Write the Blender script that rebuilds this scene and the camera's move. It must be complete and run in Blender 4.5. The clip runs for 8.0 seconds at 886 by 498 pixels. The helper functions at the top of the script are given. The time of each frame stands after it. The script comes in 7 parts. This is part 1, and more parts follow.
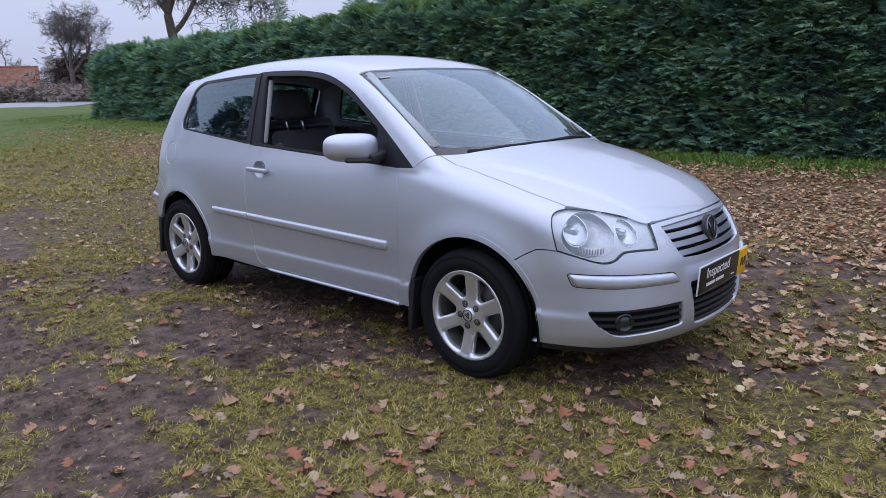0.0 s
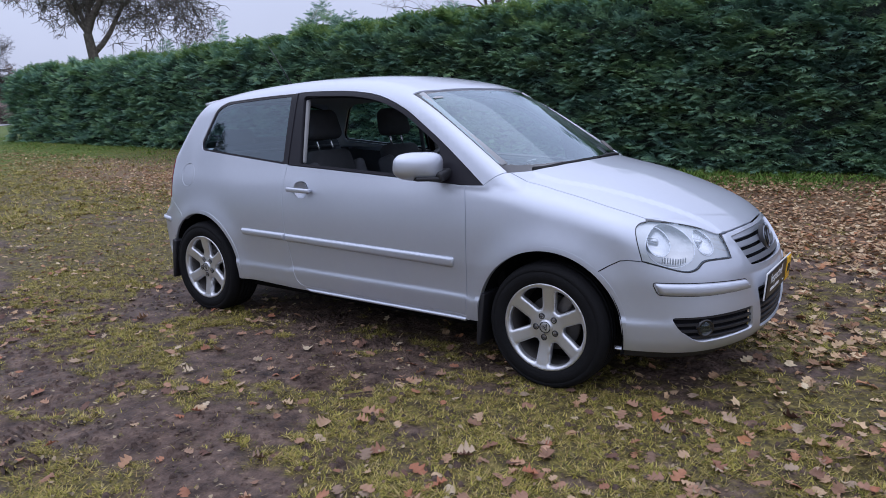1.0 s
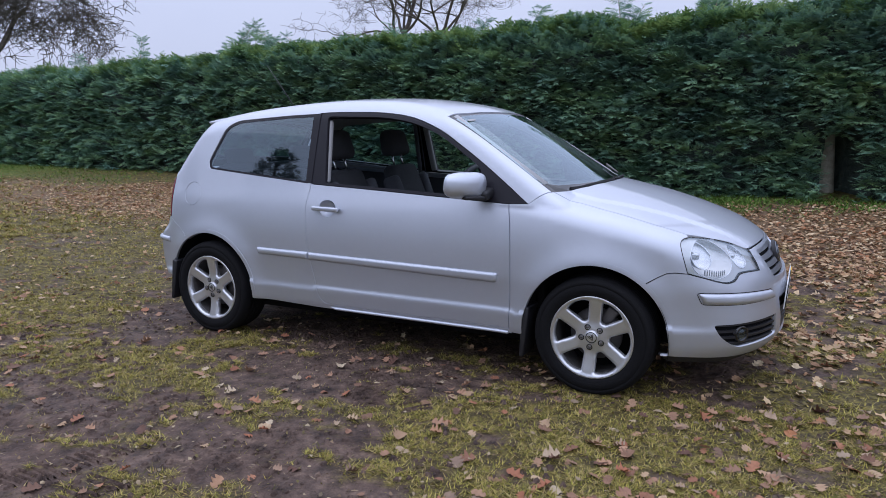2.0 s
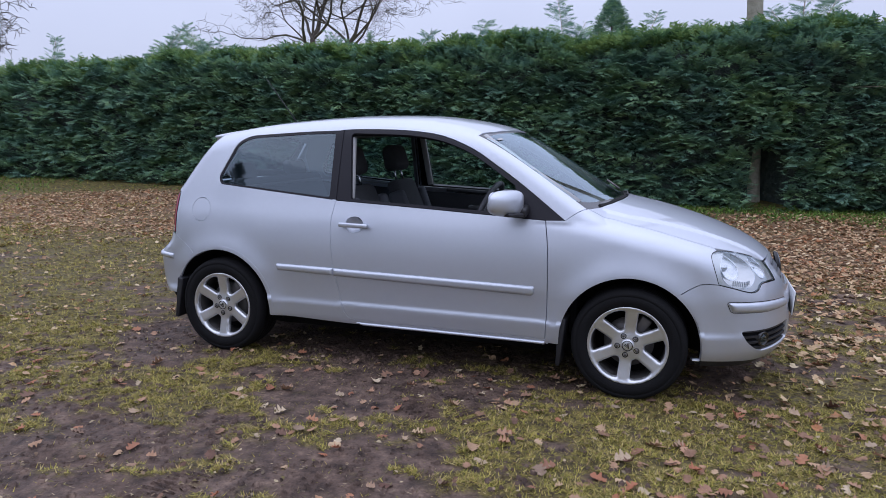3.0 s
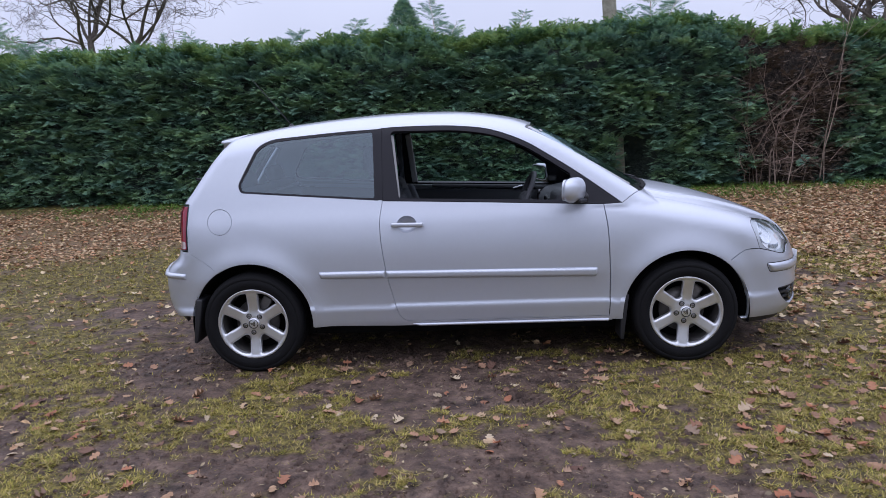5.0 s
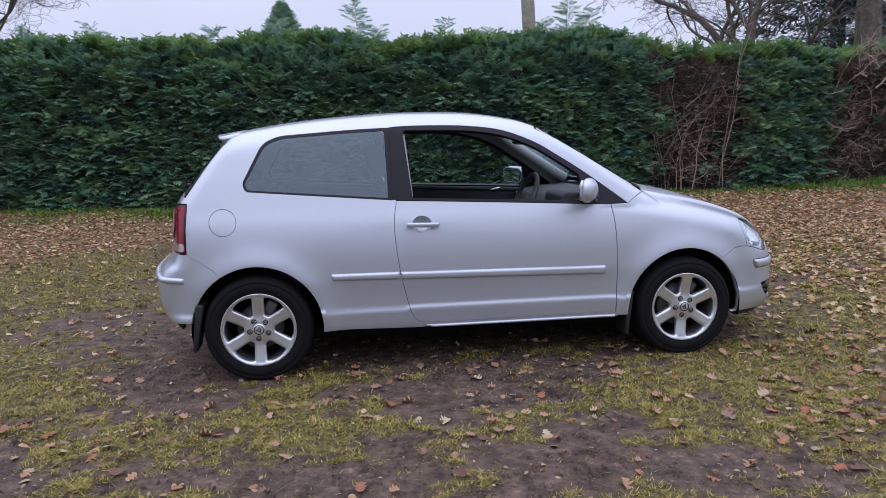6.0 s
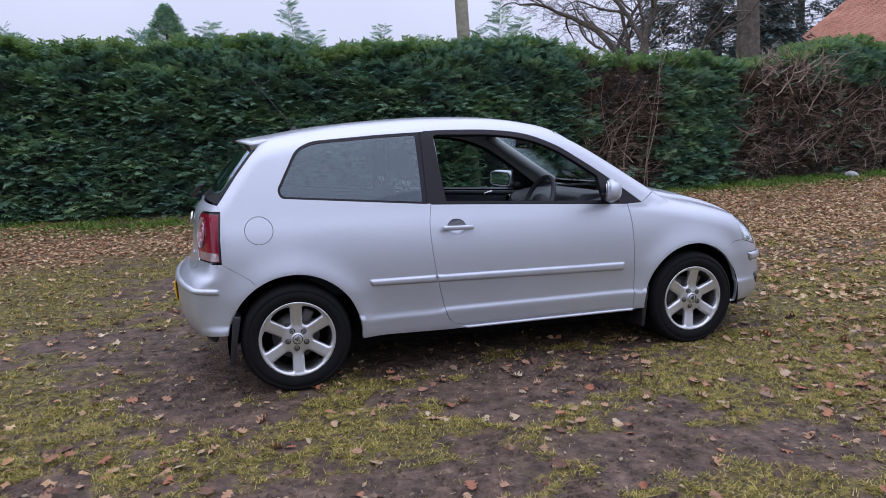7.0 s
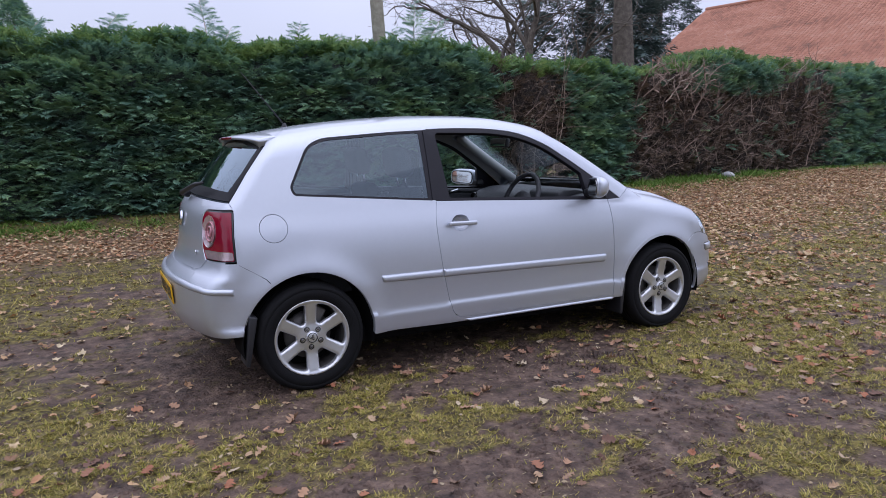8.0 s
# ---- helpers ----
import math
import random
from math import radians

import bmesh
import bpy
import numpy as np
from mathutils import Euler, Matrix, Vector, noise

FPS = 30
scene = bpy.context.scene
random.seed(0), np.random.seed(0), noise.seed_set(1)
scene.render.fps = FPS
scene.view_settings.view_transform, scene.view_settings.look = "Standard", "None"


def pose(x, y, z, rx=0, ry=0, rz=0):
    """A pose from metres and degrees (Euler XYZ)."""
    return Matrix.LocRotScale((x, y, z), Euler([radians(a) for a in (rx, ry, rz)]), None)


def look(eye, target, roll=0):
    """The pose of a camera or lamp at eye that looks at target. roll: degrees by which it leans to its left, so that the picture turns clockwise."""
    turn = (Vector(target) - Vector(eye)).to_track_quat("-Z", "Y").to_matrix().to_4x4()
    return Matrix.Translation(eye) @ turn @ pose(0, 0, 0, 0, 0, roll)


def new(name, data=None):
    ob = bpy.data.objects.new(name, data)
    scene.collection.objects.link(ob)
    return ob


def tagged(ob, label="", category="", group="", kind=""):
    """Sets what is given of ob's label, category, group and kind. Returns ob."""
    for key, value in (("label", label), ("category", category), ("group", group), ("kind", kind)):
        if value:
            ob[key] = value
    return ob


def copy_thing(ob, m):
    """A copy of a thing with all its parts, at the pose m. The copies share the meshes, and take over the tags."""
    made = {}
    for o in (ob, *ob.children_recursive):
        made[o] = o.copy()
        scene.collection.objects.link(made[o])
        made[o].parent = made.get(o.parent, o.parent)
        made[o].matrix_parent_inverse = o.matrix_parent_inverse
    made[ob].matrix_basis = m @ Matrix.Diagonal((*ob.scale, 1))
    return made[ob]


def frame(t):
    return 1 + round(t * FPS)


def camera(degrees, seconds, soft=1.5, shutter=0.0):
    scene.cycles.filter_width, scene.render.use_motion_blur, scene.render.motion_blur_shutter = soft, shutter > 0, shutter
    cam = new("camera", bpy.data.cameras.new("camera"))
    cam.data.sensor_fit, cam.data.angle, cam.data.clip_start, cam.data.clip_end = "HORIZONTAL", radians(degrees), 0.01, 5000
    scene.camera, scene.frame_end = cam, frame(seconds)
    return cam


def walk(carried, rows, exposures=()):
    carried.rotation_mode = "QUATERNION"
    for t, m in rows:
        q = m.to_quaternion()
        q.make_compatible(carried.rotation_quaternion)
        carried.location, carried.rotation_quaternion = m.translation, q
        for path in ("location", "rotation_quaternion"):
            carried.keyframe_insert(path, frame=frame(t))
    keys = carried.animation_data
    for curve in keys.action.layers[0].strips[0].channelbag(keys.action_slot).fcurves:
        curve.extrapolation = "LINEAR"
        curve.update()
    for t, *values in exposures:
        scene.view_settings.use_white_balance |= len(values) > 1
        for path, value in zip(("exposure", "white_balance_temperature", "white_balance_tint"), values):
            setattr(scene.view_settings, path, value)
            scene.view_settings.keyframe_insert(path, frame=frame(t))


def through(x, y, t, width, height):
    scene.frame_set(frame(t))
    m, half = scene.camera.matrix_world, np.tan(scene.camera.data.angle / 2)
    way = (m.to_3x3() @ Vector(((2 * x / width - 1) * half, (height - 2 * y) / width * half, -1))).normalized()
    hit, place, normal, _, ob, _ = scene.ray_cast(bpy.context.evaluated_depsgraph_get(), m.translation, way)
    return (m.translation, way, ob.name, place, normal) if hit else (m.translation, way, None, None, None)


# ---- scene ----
from mathutils.geometry import delaunay_2d_cdt

cam = camera(63.9, 8.0, soft=0.6)
PATH = [
    (0, (3.166, -3.055, 1.279), (1.856, -1.611, 0.832), -1.2),
    (0.5, (2.936, -3.314, 1.311), (1.695, -1.803, 0.895), -1.9),
    (1, (2.658, -3.548, 1.287), (1.518, -1.953, 0.891), -1.3),
    (1.5, (2.422, -3.829, 1.313), (1.464, -2.117, 0.928), -0.6),
    (2, (2.109, -4.033, 1.286), (1.207, -2.279, 0.951), -0.2),
    (2.2, (1.975, -4.097, 1.305), (1.099, -2.327, 0.986), 0.1),
    (3.3, (1.32, -4.476, 1.381), (0.764, -2.583, 1.055), -0.4),
    (3.5, (1.197, -4.501, 1.4), (0.698, -2.593, 1.071), -1.2),
    (4, (0.827, -4.665, 1.381), (0.49, -2.722, 1.051), -1.0),
    (4.5, (0.465, -4.732, 1.364), (0.201, -2.777, 1.035), -1.0),
    (4.7, (0.293, -4.7, 1.352), (0.094, -2.737, 1.025), -1.7),
    (5.8, (-0.532, -4.703, 1.327), (-0.341, -2.738, 1.008), -1.5),
    (6, (-0.729, -4.65, 1.321), (-0.465, -2.692, 1.006), -1.2),
    (6.5, (-1.149, -4.591, 1.32), (-0.724, -2.661, 1.011), -1.1),
    (7, (-1.532, -4.536, 1.322), (-0.966, -2.642, 1.02), -1.6),
    (7.5, (-1.903, -4.403, 1.317), (-1.232, -2.543, 1.014), -2.1),
    (8, (-2.274, -4.348, 1.315), (-1.374, -2.588, 1.011), -1.2),
]
walk(cam, [(t, look(eye, target, roll)) for t, eye, target, roll in PATH], [(0.0, 0.38, 5760, 15.5), (2.2, 0.42, 5760, 15), (4.0, 0.50, 5870, 16.5), (8.0, 0.54, 5940, 17)])

# ---- overcast winter light ----
world = bpy.data.worlds.new("overcast_sky")
scene.world = world
world.use_nodes = True
SUN_HEIGHT, SUN_TURN = 84.0, 200.0
wn, wl = world.node_tree.nodes, world.node_tree.links
wn.clear()
w_out, w_bg, w_sky = wn.new("ShaderNodeOutputWorld"), wn.new("ShaderNodeBackground"), wn.new("ShaderNodeTexSky")
w_sky.sky_type, w_sky.sun_disc = "NISHITA", False
w_sky.sun_elevation, w_sky.sun_rotation = radians(SUN_HEIGHT), radians(SUN_TURN)
w_sky.air_density, w_sky.dust_density, w_sky.ozone_density = 1.0, 4.0, 1.0
w_mix, w_cloud, w_ramp, w_tex, w_gain = wn.new("ShaderNodeMix"), wn.new("ShaderNodeTexNoise"), wn.new("ShaderNodeValToRGB"), wn.new("ShaderNodeTexCoord"), wn.new("ShaderNodeVectorMath")
w_mix.data_type = "RGBA"
w_mix.inputs[0].default_value = 0.9
w_cloud.inputs["Scale"].default_value, w_cloud.inputs["Detail"].default_value = 2.2, 5.0
w_ramp.color_ramp.elements[0].position, w_ramp.color_ramp.elements[0].color = 0.25, (0.585, 0.612, 0.722, 1)
w_ramp.color_ramp.elements[1].position, w_ramp.color_ramp.elements[1].color = 0.75, (0.712, 0.737, 0.850, 1)
w_gain.operation = "SCALE"
# an overcast sky is brighter overhead than at the horizon
w_split, w_up, w_rise = wn.new("ShaderNodeSeparateXYZ"), wn.new("ShaderNodeMath"), wn.new("ShaderNodeMath")
w_up.operation, w_up.inputs[1].default_value = "MAXIMUM", 0.0
w_rise.operation, w_rise.inputs[1].default_value, w_rise.inputs[2].default_value = "MULTIPLY_ADD", 7.4, 6.9
wl.new(w_tex.outputs["Generated"], w_split.inputs[0])
wl.new(w_split.outputs["Z"], w_up.inputs[0])
wl.new(w_up.outputs[0], w_rise.inputs[0])
wl.new(w_rise.outputs[0], w_gain.inputs["Scale"])
wl.new(w_tex.outputs["Generated"], w_cloud.inputs["Vector"])
wl.new(w_cloud.outputs["Fac"], w_ramp.inputs["Fac"])
wl.new(w_ramp.outputs["Color"], w_gain.inputs[0])
wl.new(w_sky.outputs["Color"], w_mix.inputs[6])
wl.new(w_gain.outputs["Vector"], w_mix.inputs[7])
wl.new(w_mix.outputs[2], w_bg.inputs["Color"])
w_bg.inputs["Strength"].default_value = 0.1
wl.new(w_bg.outputs["Background"], w_out.inputs["Surface"])

sun_data = bpy.data.lights.new("sun", "SUN")
sun_data.energy, sun_data.angle, sun_data.color = 0.6, radians(120), (1.0, 0.99, 0.98)
sun = new("sun", sun_data)
sun.matrix_world = pose(0, 0, 12, 90 - SUN_HEIGHT, 0, 180 - SUN_TURN)
tagged(sun, kind="structure")


# ---- materials ----
def material(name, base, rough=0.6, metal=0.0, spread=0.0, scale=8.0, bump=0.0, bump_scale=60.0, fine=0.0, **more):
    """A principled material whose colour wanders at two scales, with fine relief."""
    m = bpy.data.materials.new(name)
    m.use_nodes = True
    n, l = m.node_tree.nodes, m.node_tree.links
    b = n["Principled BSDF"]
    b.inputs["Base Color"].default_value = (*base, 1)
    b.inputs["Roughness"].default_value, b.inputs["Metallic"].default_value = rough, metal
    for key, value in more.items():
        b.inputs[key.replace("_", " ")].default_value = value
    tex = n.new("ShaderNodeTexCoord")
    if spread or fine:
        big, small, add, mul, hsv = n.new("ShaderNodeTexNoise"), n.new("ShaderNodeTexNoise"), n.new("ShaderNodeMath"), n.new("ShaderNodeMath"), n.new("ShaderNodeHueSaturation")
        big.inputs["Scale"].default_value, big.inputs["Detail"].default_value = scale, 4
        small.inputs["Scale"].default_value, small.inputs["Detail"].default_value = scale * 14, 3
        l.new(tex.outputs["Object"], big.inputs["Vector"])
        l.new(tex.outputs["Object"], small.inputs["Vector"])
        mul.operation, mul.inputs[1].default_value = "MULTIPLY", spread * 2
        l.new(big.outputs["Fac"], mul.inputs[0])
        add.operation, add.inputs[1].default_value = "MULTIPLY_ADD", fine * 2
        l.new(small.outputs["Fac"], add.inputs[0])
        l.new(mul.outputs[0], add.inputs[2])
        val = n.new("ShaderNodeMath")
        val.inputs[1].default_value = 1 - spread - fine
        l.new(add.outputs[0], val.inputs[0])
        hsv.inputs["Color"].default_value = (*base, 1)
        l.new(val.outputs[0], hsv.inputs["Value"])
        l.new(hsv.outputs["Color"], b.inputs["Base Color"])
    if bump:
        t, u = n.new("ShaderNodeTexNoise"), n.new("ShaderNodeBump")
        t.inputs["Scale"].default_value, t.inputs["Detail"].default_value = bump_scale, 4
        u.inputs["Strength"].default_value, u.inputs["Distance"].default_value = bump, 0.01
        l.new(tex.outputs["Object"], t.inputs["Vector"])
        l.new(t.outputs["Fac"], u.inputs["Height"])
        l.new(u.outputs["Normal"], b.inputs["Normal"])
    return m


PAINT = material("silver_paint", (0.556, 0.586, 0.648), 0.47, 0.76, spread=0.02, scale=3, fine=0.02, Coat_Weight=0.85, Coat_Roughness=0.045, Coat_IOR=1.52)
BLACK_TRIM = material("black_trim", (0.014, 0.014, 0.017), 0.5, spread=0.15, scale=6, bump=0.15, bump_scale=400)
RUBBER = material("tyre_rubber", (0.009, 0.009, 0.010), 0.8, spread=0.25, scale=9, fine=0.2, bump=0.25, bump_scale=160, Specular_IOR_Level=0.15)
LINER = material("wheel_liner", (0.008, 0.008, 0.009), 0.9, spread=0.2, Specular_IOR_Level=0.1)


def glass(name, tint, gloss_least, steep=4.0):
    """A thin pane, clear or tinted: its gloss rises towards grazing angles, the same from both sides."""
    m = bpy.data.materials.new(name)
    m.use_nodes = True
    n, l = m.node_tree.nodes, m.node_tree.links
    n.clear()
    out, mix, clear, gloss, facing, power, reach = n.new("ShaderNodeOutputMaterial"), n.new("ShaderNodeMixShader"), n.new("ShaderNodeBsdfTransparent"), n.new("ShaderNodeBsdfGlossy"), n.new("ShaderNodeLayerWeight"), n.new("ShaderNodeMath"), n.new("ShaderNodeMapRange")
    clear.inputs["Color"].default_value = (*tint, 1)
    gloss.inputs["Roughness"].default_value = 0.0
    gloss.inputs["Color"].default_value = (0.78, 0.91, 1.0, 1)
    facing.inputs["Blend"].default_value = 0.5
    power.operation, power.inputs[1].default_value = "POWER", steep
    reach.inputs["To Min"].default_value, reach.inputs["To Max"].default_value = gloss_least, 1.0
    l.new(facing.outputs["Facing"], power.inputs[0])
    l.new(power.outputs[0], reach.inputs["Value"])
    l.new(reach.outputs["Result"], mix.inputs[0])
    l.new(clear.outputs[0], mix.inputs[1])
    l.new(gloss.outputs[0], mix.inputs[2])
    l.new(mix.outputs[0], out.inputs[0])
    return m


WINDSCREEN = glass("windscreen_glass", (0.82, 0.89, 0.87), 0.10, 3.0)
TINTED = glass("side_glass", (0.80, 0.86, 0.85), 0.07)
PRIVACY = glass("rear_glass", (0.54, 0.66, 0.73), 0.12, 3.0)
LENS = glass("lamp_lens", (0.95, 0.96, 0.97), 0.13)
RED_LENS = material("red_lens", (0.23, 0.002, 0.022), 0.14, spread=0.25, scale=9, Coat_Weight=0.2)
CLEAR_LENS = material("pale_lens", (0.62, 0.47, 0.50), 0.10, 0.6, spread=0.25, scale=40, bump=0.4, bump_scale=35, Coat_Weight=0.6)
PINK_LENS = material("pink_lens", (0.46, 0.20, 0.23), 0.16, 0.2, spread=0.15, scale=30, Coat_Weight=0.5)
CHROME = material("chrome", (0.78, 0.79, 0.82), 0.12, 1.0, spread=0.03)
BOWL = material("lamp_reflector", (0.60, 0.61, 0.63), 0.20, 0.95, spread=0.18, scale=24)
SATIN = material("satin_reflector", (0.56, 0.56, 0.56), 0.30, 0.9, spread=0.16, scale=26, bump=0.25, bump_scale=45)
FASCIA = material("lamp_fascia", (0.60, 0.60, 0.60), 0.42, 0.7, spread=0.06, scale=30)
SLAT = material("grille_slat", (0.40, 0.42, 0.47), 0.3, 0.7, spread=0.05)
DARK_CHROME = material("dark_chrome", (0.16, 0.17, 0.19), 0.16, 0.9, spread=0.05)
ALLOY = material("alloy", (0.68, 0.69, 0.71), 0.34, 0.82, spread=0.08, scale=14, fine=0.06)
ALLOY_DIRTY = material("brake_steel", (0.16, 0.15, 0.145), 0.5, 0.6, spread=0.3, scale=20, fine=0.2)
SEAT = material("seat_cloth", (0.055, 0.057, 0.064), 0.95, spread=0.2, scale=20, bump=0.3, bump_scale=500)
SEAT_SIDE = material("seat_side_cloth", (0.10, 0.105, 0.12), 0.95, spread=0.2, scale=20, bump=0.3, bump_scale=500)
CABIN = material("cabin_plastic", (0.060, 0.062, 0.070), 0.6, spread=0.15, scale=8, bump=0.2, bump_scale=300)
PILLAR = material("grey_pillar_trim", (0.46, 0.47, 0.48), 0.8, spread=0.08, scale=6, bump=0.15, bump_scale=300)
LINING = material("pale_lining", (0.40, 0.40, 0.40), 0.85, spread=0.08, scale=6)
GLOSS_BLACK = material("gloss_black", (0.012, 0.012, 0.014), 0.18, spread=0.1, scale=5, Coat_Weight=0.4)
SASH = material("window_frame_black", (0.014, 0.013, 0.018), 0.34, spread=0.1, scale=8, bump=0.08, bump_scale=500, Specular_IOR_Level=0.28)
FRIT = material("glass_border", (0.010, 0.010, 0.012), 0.45, spread=0.1, scale=8, Specular_IOR_Level=0.10)
MIRROR = material("mirror_glass", (0.86, 0.88, 0.9), 0.02, 1.0, spread=0.02)
PLATE_BLACK = material("plate_black", (0.012, 0.012, 0.014), 0.3, spread=0.1)
PLATE_YELLOW = material("plate_yellow", (0.75, 0.42, 0.01), 0.35, spread=0.06)
LETTER = material("white_letter", (0.8, 0.8, 0.8), 0.4, spread=0.03)


def mix_chain(m, stops, coord_scale, detail=6.0, rough=0.9, attribute="", bump=0.6, bump_scale=60.0, distance=0.02, wet=0.0):
    """A ground or bark material: a ramp of colours over noise; a point attribute may blend to a second ramp."""
    m.use_nodes = True
    n, l = m.node_tree.nodes, m.node_tree.links
    b = n["Principled BSDF"]
    tex = n.new("ShaderNodeTexCoord")
    colours = []
    for ramp_stops in stops:
        noise_node, ramp = n.new("ShaderNodeTexNoise"), n.new("ShaderNodeValToRGB")
        noise_node.inputs["Scale"].default_value, noise_node.inputs["Detail"].default_value, noise_node.inputs["Roughness"].default_value = coord_scale, detail, 0.7
        l.new(tex.outputs["Object"], noise_node.inputs["Vector"])
        r = ramp.color_ramp
        r.elements[0].position, r.elements[0].color = ramp_stops[0][0], (*ramp_stops[0][1], 1)
        r.elements[1].position, r.elements[1].color = ramp_stops[-1][0], (*ramp_stops[-1][1], 1)
        for pos, col in ramp_stops[1:-1]:
            e = r.elements.new(pos)
            e.color = (*col, 1)
        l.new(noise_node.outputs["Fac"], ramp.inputs["Fac"])
        colours.append(ramp.outputs["Color"])
        coord_scale *= 2.4
    out = colours[0]
    for i, second in enumerate(colours[1:]):
        blend, attr = n.new("ShaderNodeMix"), n.new("ShaderNodeAttribute")
        blend.data_type = "RGBA"
        attr.attribute_name = attribute.split()[i]
        l.new(attr.outputs["Fac"], blend.inputs[0])
        l.new(out, blend.inputs[6])
        l.new(second, blend.inputs[7])
        out = blend.outputs[2]
    l.new(out, b.inputs["Base Color"])
    b.inputs["Roughness"].default_value = rough
    b.inputs["Specular IOR Level"].default_value = 0.28
    if wet:
        wn2, wr = n.new("ShaderNodeTexNoise"), n.new("ShaderNodeMapRange")
        wn2.inputs["Scale"].default_value, wn2.inputs["Detail"].default_value = 2.5, 4
        l.new(tex.outputs["Object"], wn2.inputs["Vector"])
        wr.inputs["From Min"].default_value, wr.inputs["From Max"].default_value = 0.40, 0.62
        wr.inputs["To Min"].default_value, wr.inputs["To Max"].default_value = rough, rough - wet
        l.new(wn2.outputs["Fac"], wr.inputs["Value"])
        l.new(wr.outputs["Result"], b.inputs["Roughness"])
    a, c, add, bp = n.new("ShaderNodeTexNoise"), n.new("ShaderNodeTexNoise"), n.new("ShaderNodeMath"), n.new("ShaderNodeBump")
    a.inputs["Scale"].default_value, c.inputs["Scale"].default_value = bump_scale, bump_scale * 4
    a.inputs["Detail"].default_value = c.inputs["Detail"].default_value = 4
    l.new(tex.outputs["Object"], a.inputs["Vector"])
    l.new(tex.outputs["Object"], c.inputs["Vector"])
    add.operation, add.inputs[1].default_value = "MULTIPLY_ADD", 0.4
    l.new(c.outputs["Fac"], add.inputs[0])
    l.new(a.outputs["Fac"], add.inputs[2])
    l.new(add.outputs[0], bp.inputs["Height"])
    bp.inputs["Strength"].default_value, bp.inputs["Distance"].default_value = bump, distance
    l.new(bp.outputs["Normal"], b.inputs["Normal"])
    return m


def pieces(name, colours, rough=0.7, by="island", through=0.0, spec=0.3):
    """A material whose colour differs from piece to piece: by mesh island, or by object."""
    m = bpy.data.materials.new(name)
    m.use_nodes = True
    n, l = m.node_tree.nodes, m.node_tree.links
    b = n["Principled BSDF"]
    src = n.new("ShaderNodeNewGeometry" if by == "island" else "ShaderNodeObjectInfo")
    ramp, tex, grain, hsv, rng = n.new("ShaderNodeValToRGB"), n.new("ShaderNodeTexCoord"), n.new("ShaderNodeTexNoise"), n.new("ShaderNodeHueSaturation"), n.new("ShaderNodeMapRange")
    r = ramp.color_ramp
    while len(r.elements) < len(colours):
        r.elements.new(0.5)
    for i, c in enumerate(colours):
        r.elements[i].position, r.elements[i].color = i / (len(colours) - 1), (*c, 1)
    l.new(src.outputs["Random Per Island" if by == "island" else "Random"], ramp.inputs["Fac"])
    grain.inputs["Scale"].default_value, grain.inputs["Detail"].default_value = 35.0, 3
    l.new(tex.outputs["Object"], grain.inputs["Vector"])
    rng.inputs["To Min"].default_value, rng.inputs["To Max"].default_value = 0.65, 1.35
    l.new(grain.outputs["Fac"], rng.inputs["Value"])
    l.new(rng.outputs["Result"], hsv.inputs["Value"])
    l.new(ramp.outputs["Color"], hsv.inputs["Color"])
    l.new(hsv.outputs["Color"], b.inputs["Base Color"])
    b.inputs["Roughness"].default_value = rough
    b.inputs["Specular IOR Level"].default_value = spec
    if through:
        out, mix, tr = n["Material Output"], n.new("ShaderNodeMixShader"), n.new("ShaderNodeBsdfTranslucent")
        mix.inputs[0].default_value = through
        l.new(hsv.outputs["Color"], tr.inputs["Color"])
        l.new(b.outputs[0], mix.inputs[1])
        l.new(tr.outputs[0], mix.inputs[2])
        l.new(mix.outputs[0], out.inputs["Surface"])
    return m


def foliage(name, colours, drift=2.0, rough=0.6, through=0.34, spec=0.2):
    """Green sprays whose colour wanders in long drifts, and a little from blade to blade."""
    m = pieces(name, colours, rough, through=through, spec=spec)
    n, l = m.node_tree.nodes, m.node_tree.links
    tex = next(k for k in n if k.bl_idname == "ShaderNodeTexCoord")
    ramp = next(k for k in n if k.bl_idname == "ShaderNodeValToRGB")
    geo = next(k for k in n if k.bl_idname == "ShaderNodeNewGeometry")
    squash, wander, spread, mixed = n.new("ShaderNodeMapping"), n.new("ShaderNodeTexNoise"), n.new("ShaderNodeMapRange"), n.new("ShaderNodeMix")
    squash.inputs["Scale"].default_value = (1.0, 1.0, 3.2)
    wander.inputs["Scale"].default_value, wander.inputs["Detail"].default_value = drift, 4
    spread.inputs["From Min"].default_value, spread.inputs["From Max"].default_value = 0.3, 0.7
    mixed.data_type = "FLOAT"
    mixed.inputs[0].default_value = 0.35
    l.new(tex.outputs["Object"], squash.inputs["Vector"])
    l.new(squash.outputs["Vector"], wander.inputs["Vector"])
    l.new(wander.outputs["Fac"], spread.inputs["Value"])
    l.new(spread.outputs["Result"], mixed.inputs[2])
    l.new(geo.outputs["Random Per Island"], mixed.inputs[3])
    l.new(mixed.outputs[0], ramp.inputs["Fac"])
    return m


